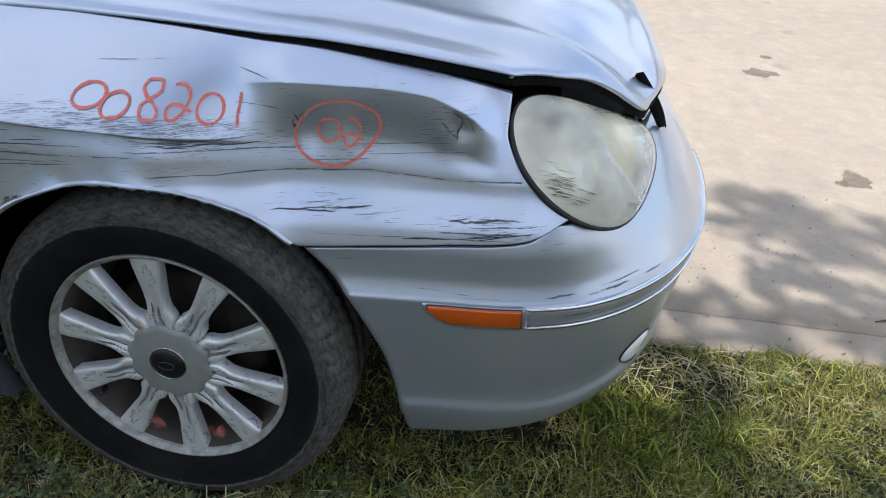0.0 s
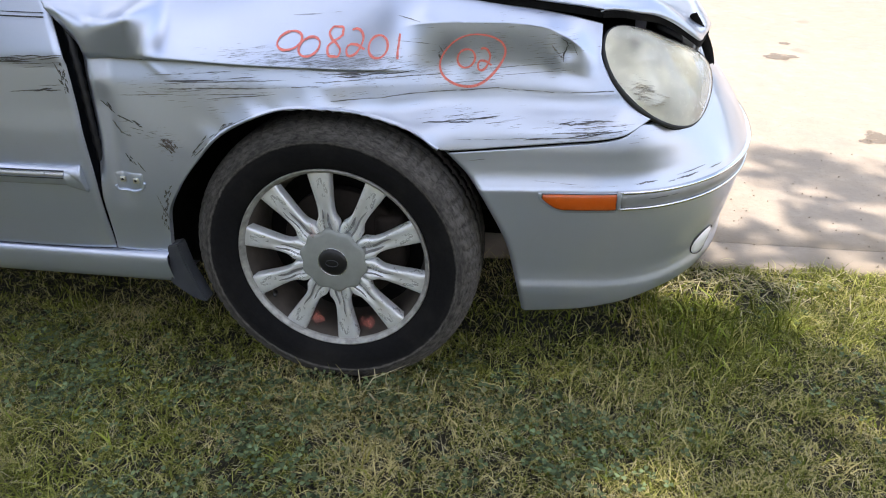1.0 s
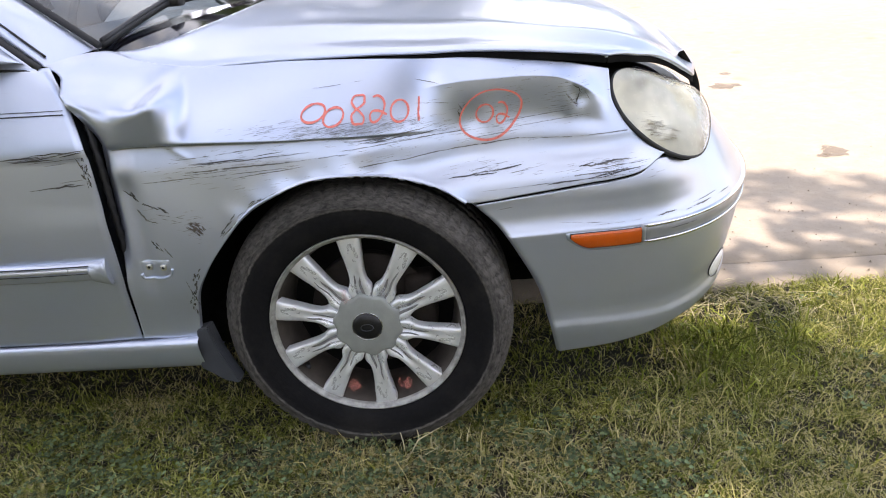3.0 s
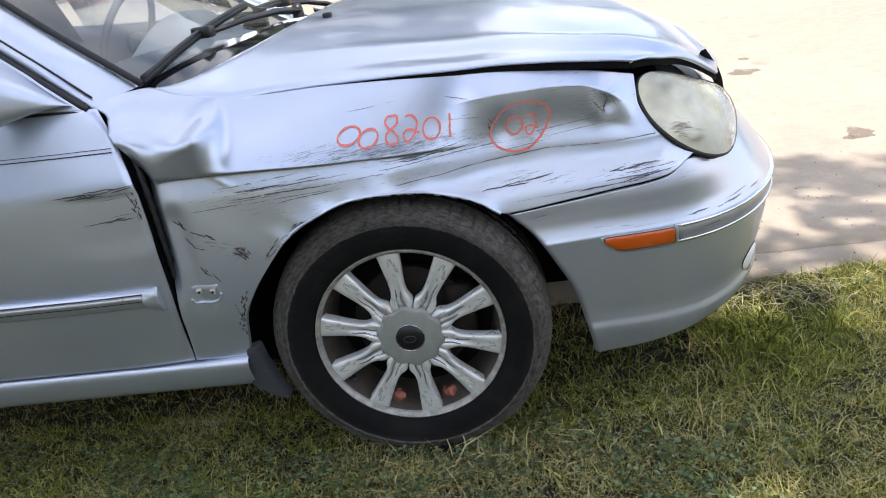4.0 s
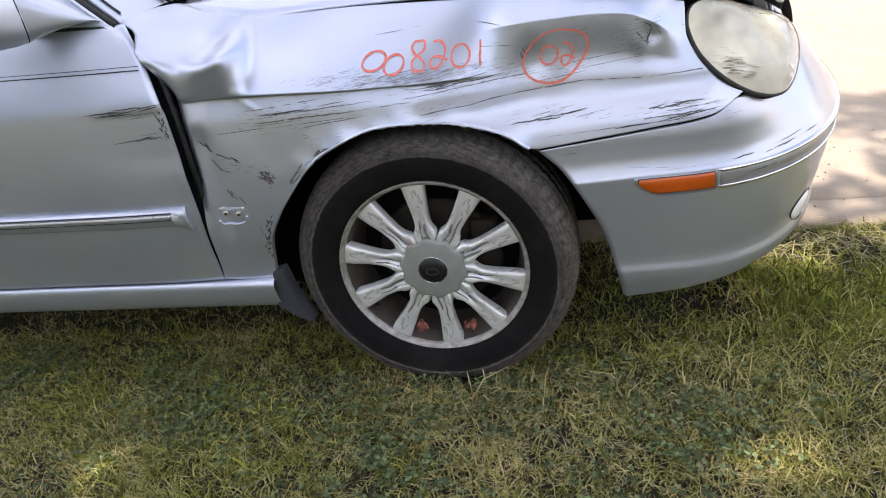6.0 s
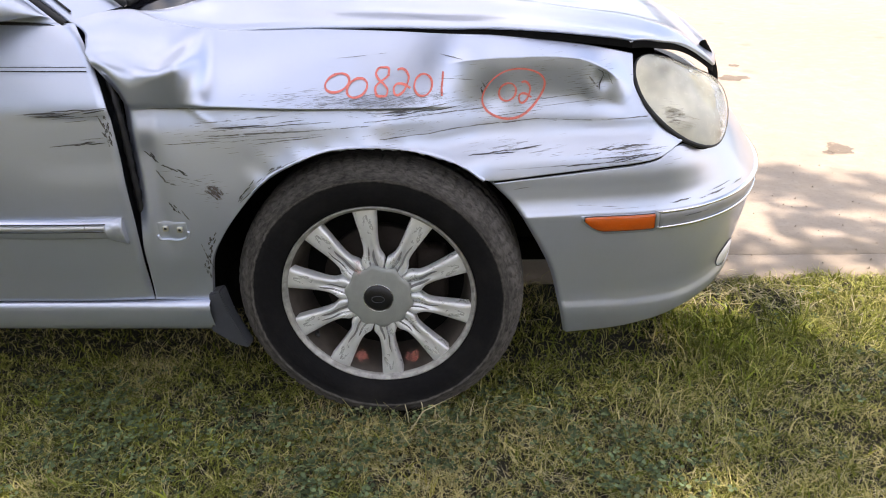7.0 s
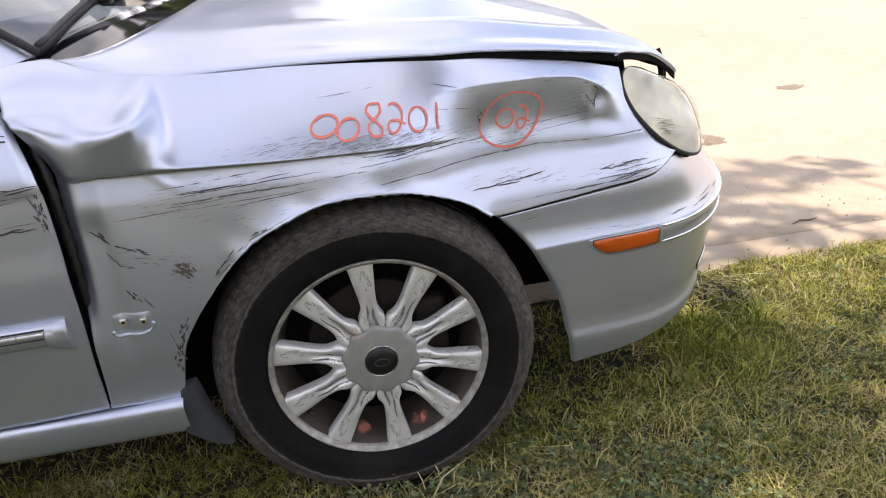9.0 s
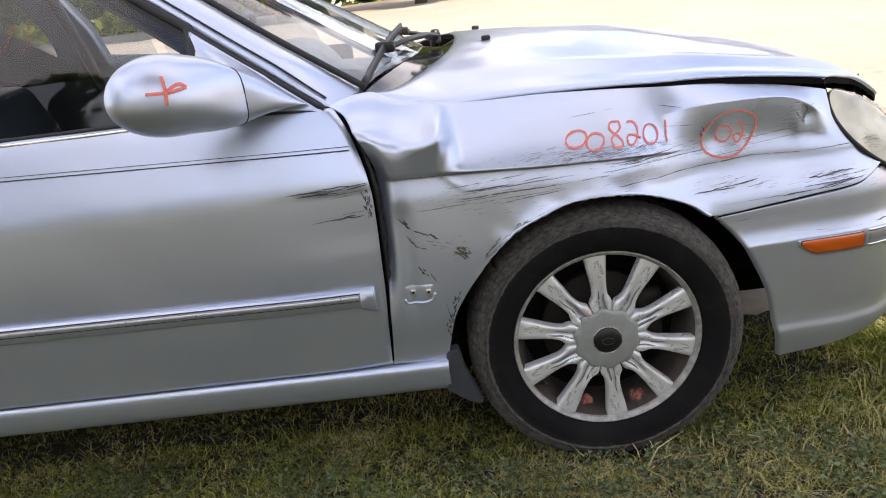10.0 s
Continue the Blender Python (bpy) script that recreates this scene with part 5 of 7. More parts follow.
# -- wheels --
def tyre_shape():
    """Sidewalls, shoulders and a grooved tread."""
    prof = [(0.2155, 0.010), (0.221, 0.001), (0.226, -0.003), (0.240, -0.010), (0.262, -0.014), (0.280, -0.013), (0.283, -0.0145), (0.286, -0.0128), (0.298, -0.009), (0.307, -0.002), (0.314, 0.006), (0.3195, 0.018),
            (0.322, 0.030), (0.3235, 0.042), (0.3235, 0.0425), (0.3165, 0.0435), (0.3165, 0.0505), (0.3245, 0.0515), (0.325, 0.080), (0.318, 0.081), (0.318, 0.090), (0.325, 0.091), (0.325, 0.118), (0.318, 0.119),
            (0.318, 0.128), (0.3245, 0.129), (0.3235, 0.155), (0.3195, 0.178), (0.307, 0.198), (0.28, 0.208), (0.24, 0.205), (0.2155, 0.19)]
    pr = np.array(prof)
    sides = 360
    ang = np.arange(sides) / sides * 2 * np.pi
    r = np.repeat(pr[None, :, 0], sides, 0)
    y = np.repeat(pr[None, :, 1], sides, 0)
    k = np.arange(sides)
    for row in range(len(prof)):
        if 9 <= row <= 13:
            cut = k % 5 == 0
            r[cut, row] -= 0.006 if row < 12 else 0.008
        elif 17 <= row <= 26 and pr[row, 0] > 0.32:
            r[(k + row) % 5 == 0, row] -= 0.005
    # pressed a little flat where it stands
    x, z = r * np.cos(ang)[:, None], r * np.sin(ang)[:, None]
    z = np.maximum(z, -HUB_Z - 0.004 + 0 * z)
    return np.stack([x, y, z], -1).reshape(-1, 3), [tuple(f) for f in grid_faces(sides, len(prof), close_u=True)]


def spoke_shape():
    """One flared spoke, pointing up: hollowed along its middle, widening to the rim."""
    t = np.linspace(0, 1, 34)
    r = 0.058 + (0.2105 - 0.058) * t
    half = np.interp(r, [0.058, 0.075, 0.084, 0.092, 0.099, 0.108, 0.125, 0.15, 0.178, 0.198, 0.2105], [0.018, 0.0235, 0.0258, 0.0255, 0.0212, 0.0172, 0.0163, 0.0185, 0.0222, 0.0245, 0.0275])
    front = np.interp(t, [0, 0.12, 0.3, 0.6, 0.9, 1.0], [0.012, 0.009, 0.010, 0.011, 0.010, 0.012])
    across = np.array([-1.0, -0.98, -0.80, -0.42, -0.25, 0.0, 0.25, 0.42, 0.80, 0.98, 1.0])
    ridge = np.array([0.024, 0.006, 0.0, 0.0005, 0.0045, 0.0062, 0.0045, 0.0005, 0.0, 0.006, 0.024])
    groove = np.interp(t, [0, 0.1, 0.35, 0.58, 1.0], [1.6, 1.8, 1.1, 0.12, 0.0])
    rows = []
    for i in range(len(t)):
        deep = ridge.copy()
        deep[3:8] = deep[3:8] * groove[i]
        deep[1], deep[9] = deep[1] * 0.6, deep[9] * 0.6
        rows.append(np.stack([across * half[i], front[i] + deep, np.full(11, r[i])], -1))
    return sheet(np.array(rows), flip=True)


def build_wheel(x, mirror):
    """A ten-spoke alloy wheel with its tyre, cap, nuts, disc and valve."""
    w = new("wheel")
    w.parent = car
    tagged(w, "dusty tyre on a worn ten-spoke alloy wheel")
    part("tyre", tyre_shape(), RUBBER, w, "worn dusty black tyre")
    part("rim", lathe([(0.2165, 0.012), (0.2185, 0.004), (0.2175, 0.0), (0.2155, -0.0005), (0.2142, 0.002), (0.2134, 0.0045), (0.2095, 0.0055), (0.2078, 0.009), (0.2065, 0.015)], 120), RIMLIP, w, "kerb-scraped alloy rim", recalc=True)
    part("barrel", lathe([(0.2065, 0.014), (0.204, 0.024), (0.199, 0.045), (0.191, 0.08), (0.186, 0.14), (0.20, 0.175), (0.216, 0.185)], 96), BARREL, w, "grimy wheel barrel", recalc=True)
    for k in range(10):
        ob = part("spoke", spoke_shape(), ALLOY, w)
        if x == 0.0 and not mirror:
            for side in (-0.33, 0.36):
                tt = np.linspace(0.02, rs.uniform(0.36, 0.62), 12)
                rr = 0.058 + 0.1525 * tt
                hw = np.interp(rr, [0.058, 0.070, 0.090, 0.105, 0.15, 0.198], [0.021, 0.0225, 0.0172, 0.0146, 0.0176, 0.0232])
                cx = side * hw + 0.0012 * np.sin(tt * 19 + k)
                wd = rs.uniform(0.0012, 0.0030) * np.sin(np.pi * np.linspace(0.05, 1, 12)) ** 0.5 + 0.0004
                strip_v = np.stack([np.stack([cx - wd, np.interp(tt, [0, 0.12, 0.3, 0.6, 0.9], [0.0118, 0.0098, 0.0105, 0.0110, 0.0105]) + 0.0012 - 0.0018, rr], -1), np.stack([cx + wd, np.interp(tt, [0, 0.12, 0.3, 0.6, 0.9], [0.0118, 0.0098, 0.0105, 0.0110, 0.0105]) + 0.0012 - 0.0018, rr], -1)], 1)
                part("grime", sheet(strip_v, flip=True), SCUFF, ob)
        ob.rotation_euler = (0, radians(-36 * k - 5), 0)
    hub_v, hub_f = lathe([(0.0001, 0.003), (0.03, 0.003), (0.066, 0.0042), (0.073, 0.0060), (0.0752, 0.009), (0.0755, 0.02), (0.072, 0.05)], 80)
    hub_v = np.array(hub_v, float)
    hub_r = np.hypot(hub_v[:, 0], hub_v[:, 2])
    hub_k = 1 + 0.045 * np.cos(10 * (np.arctan2(hub_v[:, 0], hub_v[:, 2]) + radians(5))) * smooth(0.04, 0.07, hub_r)
    hub_v[:, 0], hub_v[:, 2] = hub_v[:, 0] * hub_k, hub_v[:, 2] * hub_k
    part("hub_disc", (hub_v, hub_f), CAPGREY, w, "grey-green hub cover, lobed at its edge", recalc=True)
    cap = part("centre_cap", lathe([(0.0001, -0.0045), (0.015, -0.004), (0.027, -0.0018), (0.0325, 0.002), (0.033, 0.006)], 48), BLACK, w, "black centre cap", recalc=True)
    part("emblem", tube(np.stack([0.014 * np.cos(np.linspace(0, 6.28, 30)), np.full(30, -0.0042), 0.008 * np.sin(np.linspace(0, 6.28, 30))], -1), 0.0011, 5), FLAP, cap, "faint oval emblem")
    part("cap_ring", lathe([(0.033, 0.004), (0.0336, 0.0012), (0.0343, 0.003), (0.0343, 0.006)], 48), CHROME, cap, "thin bright ring", recalc=True)
    part("brake_disc", lathe([(0.05, 0.085), (0.138, 0.085), (0.14, 0.088), (0.14, 0.11), (0.05, 0.11)], 64), IRON, w, "rusty brake disc", recalc=True)
    cal = box((0.07, 0.06, 0.13), (0.115, 0.10, 0.02), 0.012)
    part("brake_caliper", cal, IRON, w, "brake caliper")
    # added black disc: gives the openings between spokes their deep shade
    part("shade_backing", lathe([(0.02, 0.118), (0.187, 0.118)], 48), LINER, w, "added black sheet for the shade behind the spokes", recalc=True)
    va = radians(-146)
    vx, vz = math.cos(va), math.sin(va)
    part("valve", tube(np.array([(vx * 0.19, 0.03, vz * 0.19), (vx * 0.182, 0.014, vz * 0.182), (vx * 0.178, 0.004, vz * 0.178)]), [0.006, 0.005, 0.004], 10), SEAL, w, "rubber valve")
    w.location = (x, 0.0, HUB_Z)
    if mirror:
        w.rotation_euler = (0, 0, math.pi)
        w.location = (x, 2 * YC, HUB_Z + 0.035)
    return w


front_wheel = build_wheel(0.0, False)
for x, m in ((0.0, True), (-2.70, False), (-2.70, True)):
    build_wheel(x, m)
# pink marker smears in the barrel and on the hub
for cx, cz, n in ((-0.046, -0.162, 4), (0.067, -0.164, 4), (-0.040, 0.076, 3)):
    for k in range(n):
        a, l, w = radians(rs.uniform(50, 130)), rs.uniform(0.010, 0.020) if n > 3 else 0.008, rs.uniform(0.005, 0.011) if n > 3 else 0.004
        ox, oz = cx + rs.normal(0, 0.009 if n > 3 else 0.003), cz + rs.normal(0, 0.007)
        t = np.linspace(-1, 1, 7)
        rr = np.hypot(ox, oz)
        y = 0.018 if rr > 0.1 else 0.0035
        mid = np.stack([ox + t * l * math.cos(a), np.full(7, y), oz + t * l * math.sin(a)], -1)
        sd = np.array((-math.sin(a), 0, math.cos(a))) * w
        tp = np.sqrt(1 - t * t * 0.95)[:, None]
        part("marker_smear", (np.stack([mid - sd * tp, mid - [0, 0.0008, 0], mid + sd * tp], 1).reshape(-1, 3), grid_faces(7, 3)), PINK, front_wheel, "smeared pink marker")
# axle, strut and lower arm seen past the tyre
part("lower_arm", tube(np.array([(0.02, 0.16, 0.22), (0.10, 0.35, 0.21), (0.16, 0.55, 0.24)]), [0.028, 0.022, 0.03], 10), IRON, car, "rusty suspension arm")
part("strut", tube(np.array([(0.0, 0.25, 0.25), (-0.01, 0.27, 0.48), (-0.02, 0.30, 0.80)]), [0.03, 0.035, 0.05], 12), LINER, car, "black suspension strut")
part("underbody", box((2.25, 1.50, 0.10), (-1.42, YC, 0.262), 0.02), LINER, car, "dark underbody")
part("undertray", box((0.42, 0.9, 0.07), (0.46, YC, 0.235), 0.015), LINER, car, "dark engine undertray")
part("engine_bay", box((0.95, 1.2, 0.36), (0.12, YC, 0.50), 0.05), LINER, car, "dark engine bay")

# -- glasshouse --
PIL_OUT = rail([(-0.554, -0.002, 0.918), (-0.75, 0.060, 1.052), (-0.935, 0.128, 1.180), (-1.10, 0.195, 1.285), (-1.26, 0.265, 1.355), (-1.45, 0.300, 1.385)])
PIL_IN = rail([(-0.484, 0.084, 0.935), (-0.68, 0.150, 1.062), (-0.86, 0.212, 1.186), (-1.02, 0.270, 1.292), (-1.16, 0.320, 1.368), (-1.30, 0.34, 1.400)])


def pillar():
    t = np.linspace(0, 1, 50)
    a, b = PIL_OUT(t), PIL_IN(t)
    out = np.array((0.35, -0.75, 0.55))
    rows = [a + np.array((0, 0.03, -0.01)), a]
    for s in np.linspace(0.1, 0.9, 8):
        rows.append(a * (1 - s) + b * s + out * 0.022 * (4 * s * (1 - s)) ** 0.8 * smooth(-0.01, 0.16, t)[:, None])
    rows += [b, b + np.array((-0.01, 0.02, -0.02))]
    return sheet(np.stack(rows, 1), flip=True)


part("front_pillar", pillar(), PAINT, car, "silver windscreen pillar", recalc=True)
part("front_pillar", mirrored(pillar()), PAINT, car, "silver windscreen pillar", recalc=True)
t = np.linspace(0, 1, 60)
part("pillar_seal", tube(PIL_OUT(t) + np.array((-0.004, -0.004, -0.006)), 0.0075, 8), SEAL, car, "black door seal")
part("pillar_line", tube((PIL_OUT(t) * 0.82 + PIL_IN(t) * 0.18 + np.array((0.35, -0.75, 0.55)) * 0.0155 * smooth(-0.01, 0.16, t)[:, None])[1:] + np.array((0.001, -0.002, 0.002)), 0.0022, 6), SEAL, car)
part("screen_seal", tube(PIL_IN(t) + np.array((0.006, -0.004, 0.006)), 0.0075, 8), SEAL, car, "black windscreen seal")
scuttle = np.array((0.484, 0, 0))

# windscreen
S_LOW = rail([(-0.495, 0.090, 0.930), (-0.46, 0.20, 0.953), (-0.41, 0.40, 0.975), (-0.375, 0.62, 0.985), (-0.365, YC, 0.99), (-0.375, 2 * YC - 0.62, 0.985), (-0.41, 2 * YC - 0.40, 0.975), (-0.46, 2 * YC - 0.20, 0.953), (-0.495, 2 * YC - 0.09, 0.930)])
S_TOP = rail([(-1.20, 0.325, 1.372), (-1.14, 0.55, 1.398), (-1.12, YC, 1.408), (-1.14, 2 * YC - 0.55, 1.398), (-1.20, 2 * YC - 0.325, 1.372)])
S_L = rail([(-0.495, 0.090, 0.930), (-0.69, 0.155, 1.060), (-0.87, 0.217, 1.182), (-1.03, 0.275, 1.288), (-1.20, 0.325, 1.372)])
S_R = lambda v: S_L(v) * [1, -1, 1] + [0, 2 * YC, 0]
scr = coons(S_LOW, S_TOP, S_L, S_R, np.linspace(0, 1, 48), np.linspace(0, 1, 30))
screen = part("windscreen", sheet(scr, flip=False), GLASS, car, "windscreen with a red circled mark", recalc=True)
screen.visible_shadow = False


def on_screen(q):
    """Unit a, b over the glass to a place just outside it."""
    out = []
    for a, b in np.asarray(q, float).reshape(-1, 2):
        i, j = np.clip(a, 0, 1) * 47, np.clip(b, 0, 1) * 29
        i0, j0 = min(int(i), 46), min(int(j), 28)
        fi, fj = i - i0, j - j0
        out.append(scr[i0, j0] * (1 - fi) * (1 - fj) + scr[i0 + 1, j0] * fi * (1 - fj) + scr[i0, j0 + 1] * (1 - fi) * fj + scr[i0 + 1, j0 + 1] * fi * fj + np.array((0.002, -0.0005, 0.003)))
    return np.array(out)


ang = np.linspace(0, 2 * np.pi, 60)
lines = [ribbon(np.stack([0.150 + 0.062 * np.cos(ang), 0.43 + 0.10 * np.sin(ang)], -1), 0.006, on_screen)]
lines += strokes("02", [(0.127, 0.43, 0.036, 0.10, 0.0), (0.175, 0.43, 0.036, 0.10, 0.0)], on_screen, 0.006)
for shape, what in zip(lines, ("marker_ring", "marker_digit", "marker_digit")):
    part(what, shape, PINK, screen, "red marker line on the glass")

# scuttle panel and wipers
cw_a = HOOD_REAR(np.linspace(0, 1, 40))
cw_a = np.stack([cw_a[:, 0] + 0.02, cw_a[:, 1], hood_z(cw_a[:, 0] + 0.02, cw_a[:, 1]) - 0.016], -1)
cw_b = S_LOW(np.linspace(0, 0.5, 40)) + np.array((-0.02, 0, 0.0))
rows = [cw_a, cw_a * 0.7 + cw_b * 0.3 - [0, 0, 0.010], cw_a * 0.4 + cw_b * 0.6 - [0, 0, 0.010], cw_b]
cw = np.stack(rows, 1)
cw = np.concatenate([cw, (cw * [1, -1, 1] + [0, 2 * YC, 0])[::-1][1:]])
part("scuttle", sheet(cw), SCUTTLE, car, "dark plastic scuttle panel", recalc=True)
part("scuttle_seal", tube(np.concatenate([cw_a, (cw_a * [1, -1, 1] + [0, 2 * YC, 0])[::-1][1:]]) + np.array((-0.022, 0, 0.002)), 0.005, 6), SEAL, car, "rubber bonnet seal")


def wiper(tip, joint, pivot):
    tip, joint, pivot = map(np.array, (tip, joint, pivot))
    w = part("wiper", tube(np.stack([pivot, pivot * 0.75 + joint * 0.25 + [0, 0, 0.012], joint * 0.6 + pivot * 0.4 + [0, 0, 0.012], joint]), [0.018, 0.016, 0.013, 0.010], 8, flat=0.6), BLACK, car, "black windscreen wiper")
    far = joint + (joint - tip) * 0.9
    t = np.linspace(0, 1, 16)[:, None]
    bow = tip * (1 - t) + far * t
    bow[:, 2] += 0.010 * np.sin(np.pi * t[:, 0])
    part("wiper_blade", tube(bow - [0, 0, 0.004], 0.006, 6, flat=1.5), SEAL, w, "rubber wiper blade")
    part("wiper_bow", tube(bow + [0, 0, 0.004], 0.0055, 6), BLACK, w)
    part("wiper_joint", box((0.050, 0.042, 0.028), tuple(joint + [0, 0, 0.006]), 0.006), BLACK, w)
    part("pivot_cap", lathe([(0.0001, 0.022), (0.012, 0.02), (0.017, 0.008), (0.018, -0.02)], 20, axis="z", centre=tuple(pivot)), BLACK, w, recalc=True)


wiper((-0.484, 0.105, 0.945), (-0.448, 0.400, 1.004), (-0.320, 0.840, 1.014))
wiper((-0.46, 0.86, 1.035), (-0.44, 1.12, 1.035), (-0.33, 1.48, 0.985))

# side windows, roof and the rest of the shell
W_LOW = rail([(-0.80, 0.004, 0.932), (-1.15, 0.002, 0.930), (-1.50, 0.002, 0.934)])
W_TOP = rail([(-0.84, 0.092, 1.100), (-1.10, 0.185, 1.262), (-1.28, 0.250, 1.340), (-1.50, 0.272, 1.372)])
W_A = rail([(-0.80, 0.004, 0.932), (-0.82, 0.036, 1.02), (-0.84, 0.092, 1.100)])
W_B = rail([(-1.50, 0.002, 0.934), (-1.50, 0.112, 1.17), (-1.50, 0.272, 1.372)])
win = coons(W_LOW, W_TOP, W_A, W_B, np.linspace(0, 1, 24), np.linspace(0, 1, 16))
for flip in (False, True):
    s = sheet(win)
    ob = part("side_window", mirrored(s) if flip else s, TINTED, car, "front door window glass", recalc=True)
    ob.visible_shadow = False
def on_near(q):
    q = np.asarray(q, float).reshape(-1, 2)
    return np.array([(x, np.interp(z, [0.93, 1.17, 1.372], [0.002, 0.112, 0.272]) - 0.004, z) for x, z in q])


for line in ([(-1.170, 1.160), (-1.172, 1.130), (-1.180, 1.105), (-1.192, 1.096)], [(-1.205, 1.158), (-1.212, 1.135), (-1.226, 1.110), (-1.240, 1.103)], [(-1.252, 1.022), (-1.250, 1.005), (-1.258, 0.986)]):
    part("marker_stroke", ribbon(rail(line)(np.linspace(0, 1, 20)), 0.007, on_near), PINK, door, "red marker stroke on the glass")
seal_path = np.concatenate([W_A(np.linspace(0, 1, 12)), W_TOP(np.linspace(0.02, 1, 30))]) + np.array((0.008, -0.004, 0.004))
part("window_seal", tube(seal_path, 0.012, 8), SEAL, door, "black window channel")
belt = W_LOW(np.linspace(0, 1, 40))
part("belt_strip", tube(belt + np.array((0.0, -0.006, -0.002)), 0.006, 8, flat=1.0), SEAL, door, "black belt strip")
part("belt_trim", tube(belt + np.array((0.0, -0.012, -0.012)), 0.0055, 8), CHROME, door, "bright belt trim")
# door upper frame along the pillar
fr = np.concatenate([PIL_OUT(np.linspace(0.0, 0.92, 40))])
fr2 = np.stack([np.stack([fr + [-0.012, -0.003, -0.010], fr + [-0.03, -0.006, -0.030], fr + [-0.045, 0.004, -0.040], fr + [-0.03, 0.05, -0.03]], 1)])[0]
part("door_window_frame", sheet(fr2[8:]), BLACK, door, "black window frame", recalc=True)
# painted corner that carries the mirror
sail_low = rail([(-0.560, -0.008, 0.914), (-0.68, -0.012, 0.922), (-0.815, -0.010, 0.932)])
sail_top = rail([(-0.560, -0.004, 0.918), (-0.70, 0.030, 1.010), (-0.825, 0.068, 1.098)])
sail_f = rail([(-0.560, -0.008, 0.914), (-0.560, -0.004, 0.918)])
sail_b = rail([(-0.815, -0.010, 0.932), (-0.823, 0.020, 1.02), (-0.825, 0.068, 1.098)])
sp = coons(sail_low, sail_top, sail_f, sail_b, np.linspace(0, 1, 30), np.linspace(0, 1, 20))
part("mirror_base", sheet(sp, inward=(0, 1, 0)), PAINT, door, "painted triangular mirror base", recalc=True)
part("base_seal", tube(sail_low(np.linspace(0, 1, 30)) + np.array((0, -0.001, -0.004)), 0.0035, 6), SEAL, door)

# door mirror: a rounded shell that leans out and back from its base
M_A, M_B = np.array((-0.724, -0.050, 0.957)), np.array((-0.893, -0.238, 0.984))
M_AX = (M_B - M_A) / np.linalg.norm(M_B - M_A)
M_END = lambda s: np.sqrt(np.clip(1 - np.clip((np.asarray(s, float) - 0.45) / 0.535, 0, 1) ** 2.5, 0.0004, 1))
M_FWD = np.cross(M_AX, (0, 0, 1.0))
M_FWD /= np.linalg.norm(M_FWD)
if M_FWD[0] < 0:
    M_FWD = -M_FWD
M_TOP = curve_of([(0, 0.058), (0.12, 0.072), (0.25, 0.083), (0.38, 0.088), (0.50, 0.090), (1.0, 0.082)])
M_LOW = curve_of([(0, 0.046), (0.12, 0.053), (0.25, 0.057), (0.40, 0.058), (0.60, 0.062), (1.0, 0.066)])
M_DEEP = curve_of([(0, 0.052), (0.12, 0.060), (0.3, 0.068), (0.50, 0.074), (1.0, 0.074)])


def mirror_at(s, a):
    """s along the shell, a round it from the top by the front to the bottom."""
    s, a = np.asarray(s, float), np.asarray(a, float)
    c = M_A + (M_B - M_A) * s[..., None]
    square = 1 - 0.42 * (1 - smooth(0.0, 0.5, s))
    ca, sa = np.sign(np.cos(a)) * np.abs(np.cos(a)) ** square, np.sign(np.sin(a)) * np.abs(np.sin(a)) ** square
    up = ca * np.where(ca < 0, M_LOW(s), M_TOP(s)) * M_END(s)
    fw = sa * M_DEEP(s) * M_END(s) * np.where(sa < 0, 0.35, 1.0)
    p = c + fw[..., None] * M_FWD
    p[..., 2] += up
    return p


ss, aa = np.meshgrid(0.985 * np.sin(np.linspace(0, np.pi / 2, 48)), np.linspace(0, 2 * np.pi, 56, endpoint=False), indexing="ij")
shell = part("door_mirror", (mirror_at(ss, aa).reshape(-1, 3), [tuple(f) for f in grid_faces(48, 56, close_v=True)] + [tuple(range(56)), tuple(47 * 56 + k for k in reversed(range(56)))]), PAINT, car, "silver door mirror marked with a red cross", recalc=True)
u = np.linspace(0, 2 * np.pi, 48, endpoint=False)
face = M_A + (M_B - M_A) * (0.55 + 0.36 * np.cos(u))[:, None] - M_FWD * 0.0255
face[:, 2] += 0.055 * np.sin(u)
part("mirror_glass", (np.concatenate([face, [face.mean(0)]]), [(k, (k + 1) % 48, 48) for k in range(48)]), MIRROR, shell, recalc=True)
u56 = np.linspace(0, 2 * np.pi, 56, endpoint=False)
foot_z = 0.927 + 0.5 * (1 + np.sign(np.cos(u56)) * np.abs(np.cos(u56)) ** 0.6) * (0.085 - 0.085 * np.sin(u56))
ring_a = np.stack([-0.705 + 0.118 * np.sin(u56), -0.010 + 0.40 * (foot_z - 0.927), foot_z], -1)
ring_c = mirror_at(np.full(56, 0.02), u56)
ring_b = (ring_a + ring_c) / 2 + (ring_c - ring_c.mean(0)) * 0.02 - [0.0, 0.004, 0.0]
rows = [ring_a * (1 - k) ** 2 + 2 * ring_b * k * (1 - k) + ring_c * k * k for k in np.linspace(0, 1, 10)]
part("mirror_foot", (np.concatenate(rows), [tuple(f) for f in grid_faces(10, 56, close_v=True)]), PAINT, shell, "painted mirror foot", recalc=True)
tq = np.linspace(0, 2 * np.pi, 48)
part("foot_joint", tube(mirror_at(np.full(48, 0.03), tq), 0.0015, 5), SEAL, shell, "dark joint line")
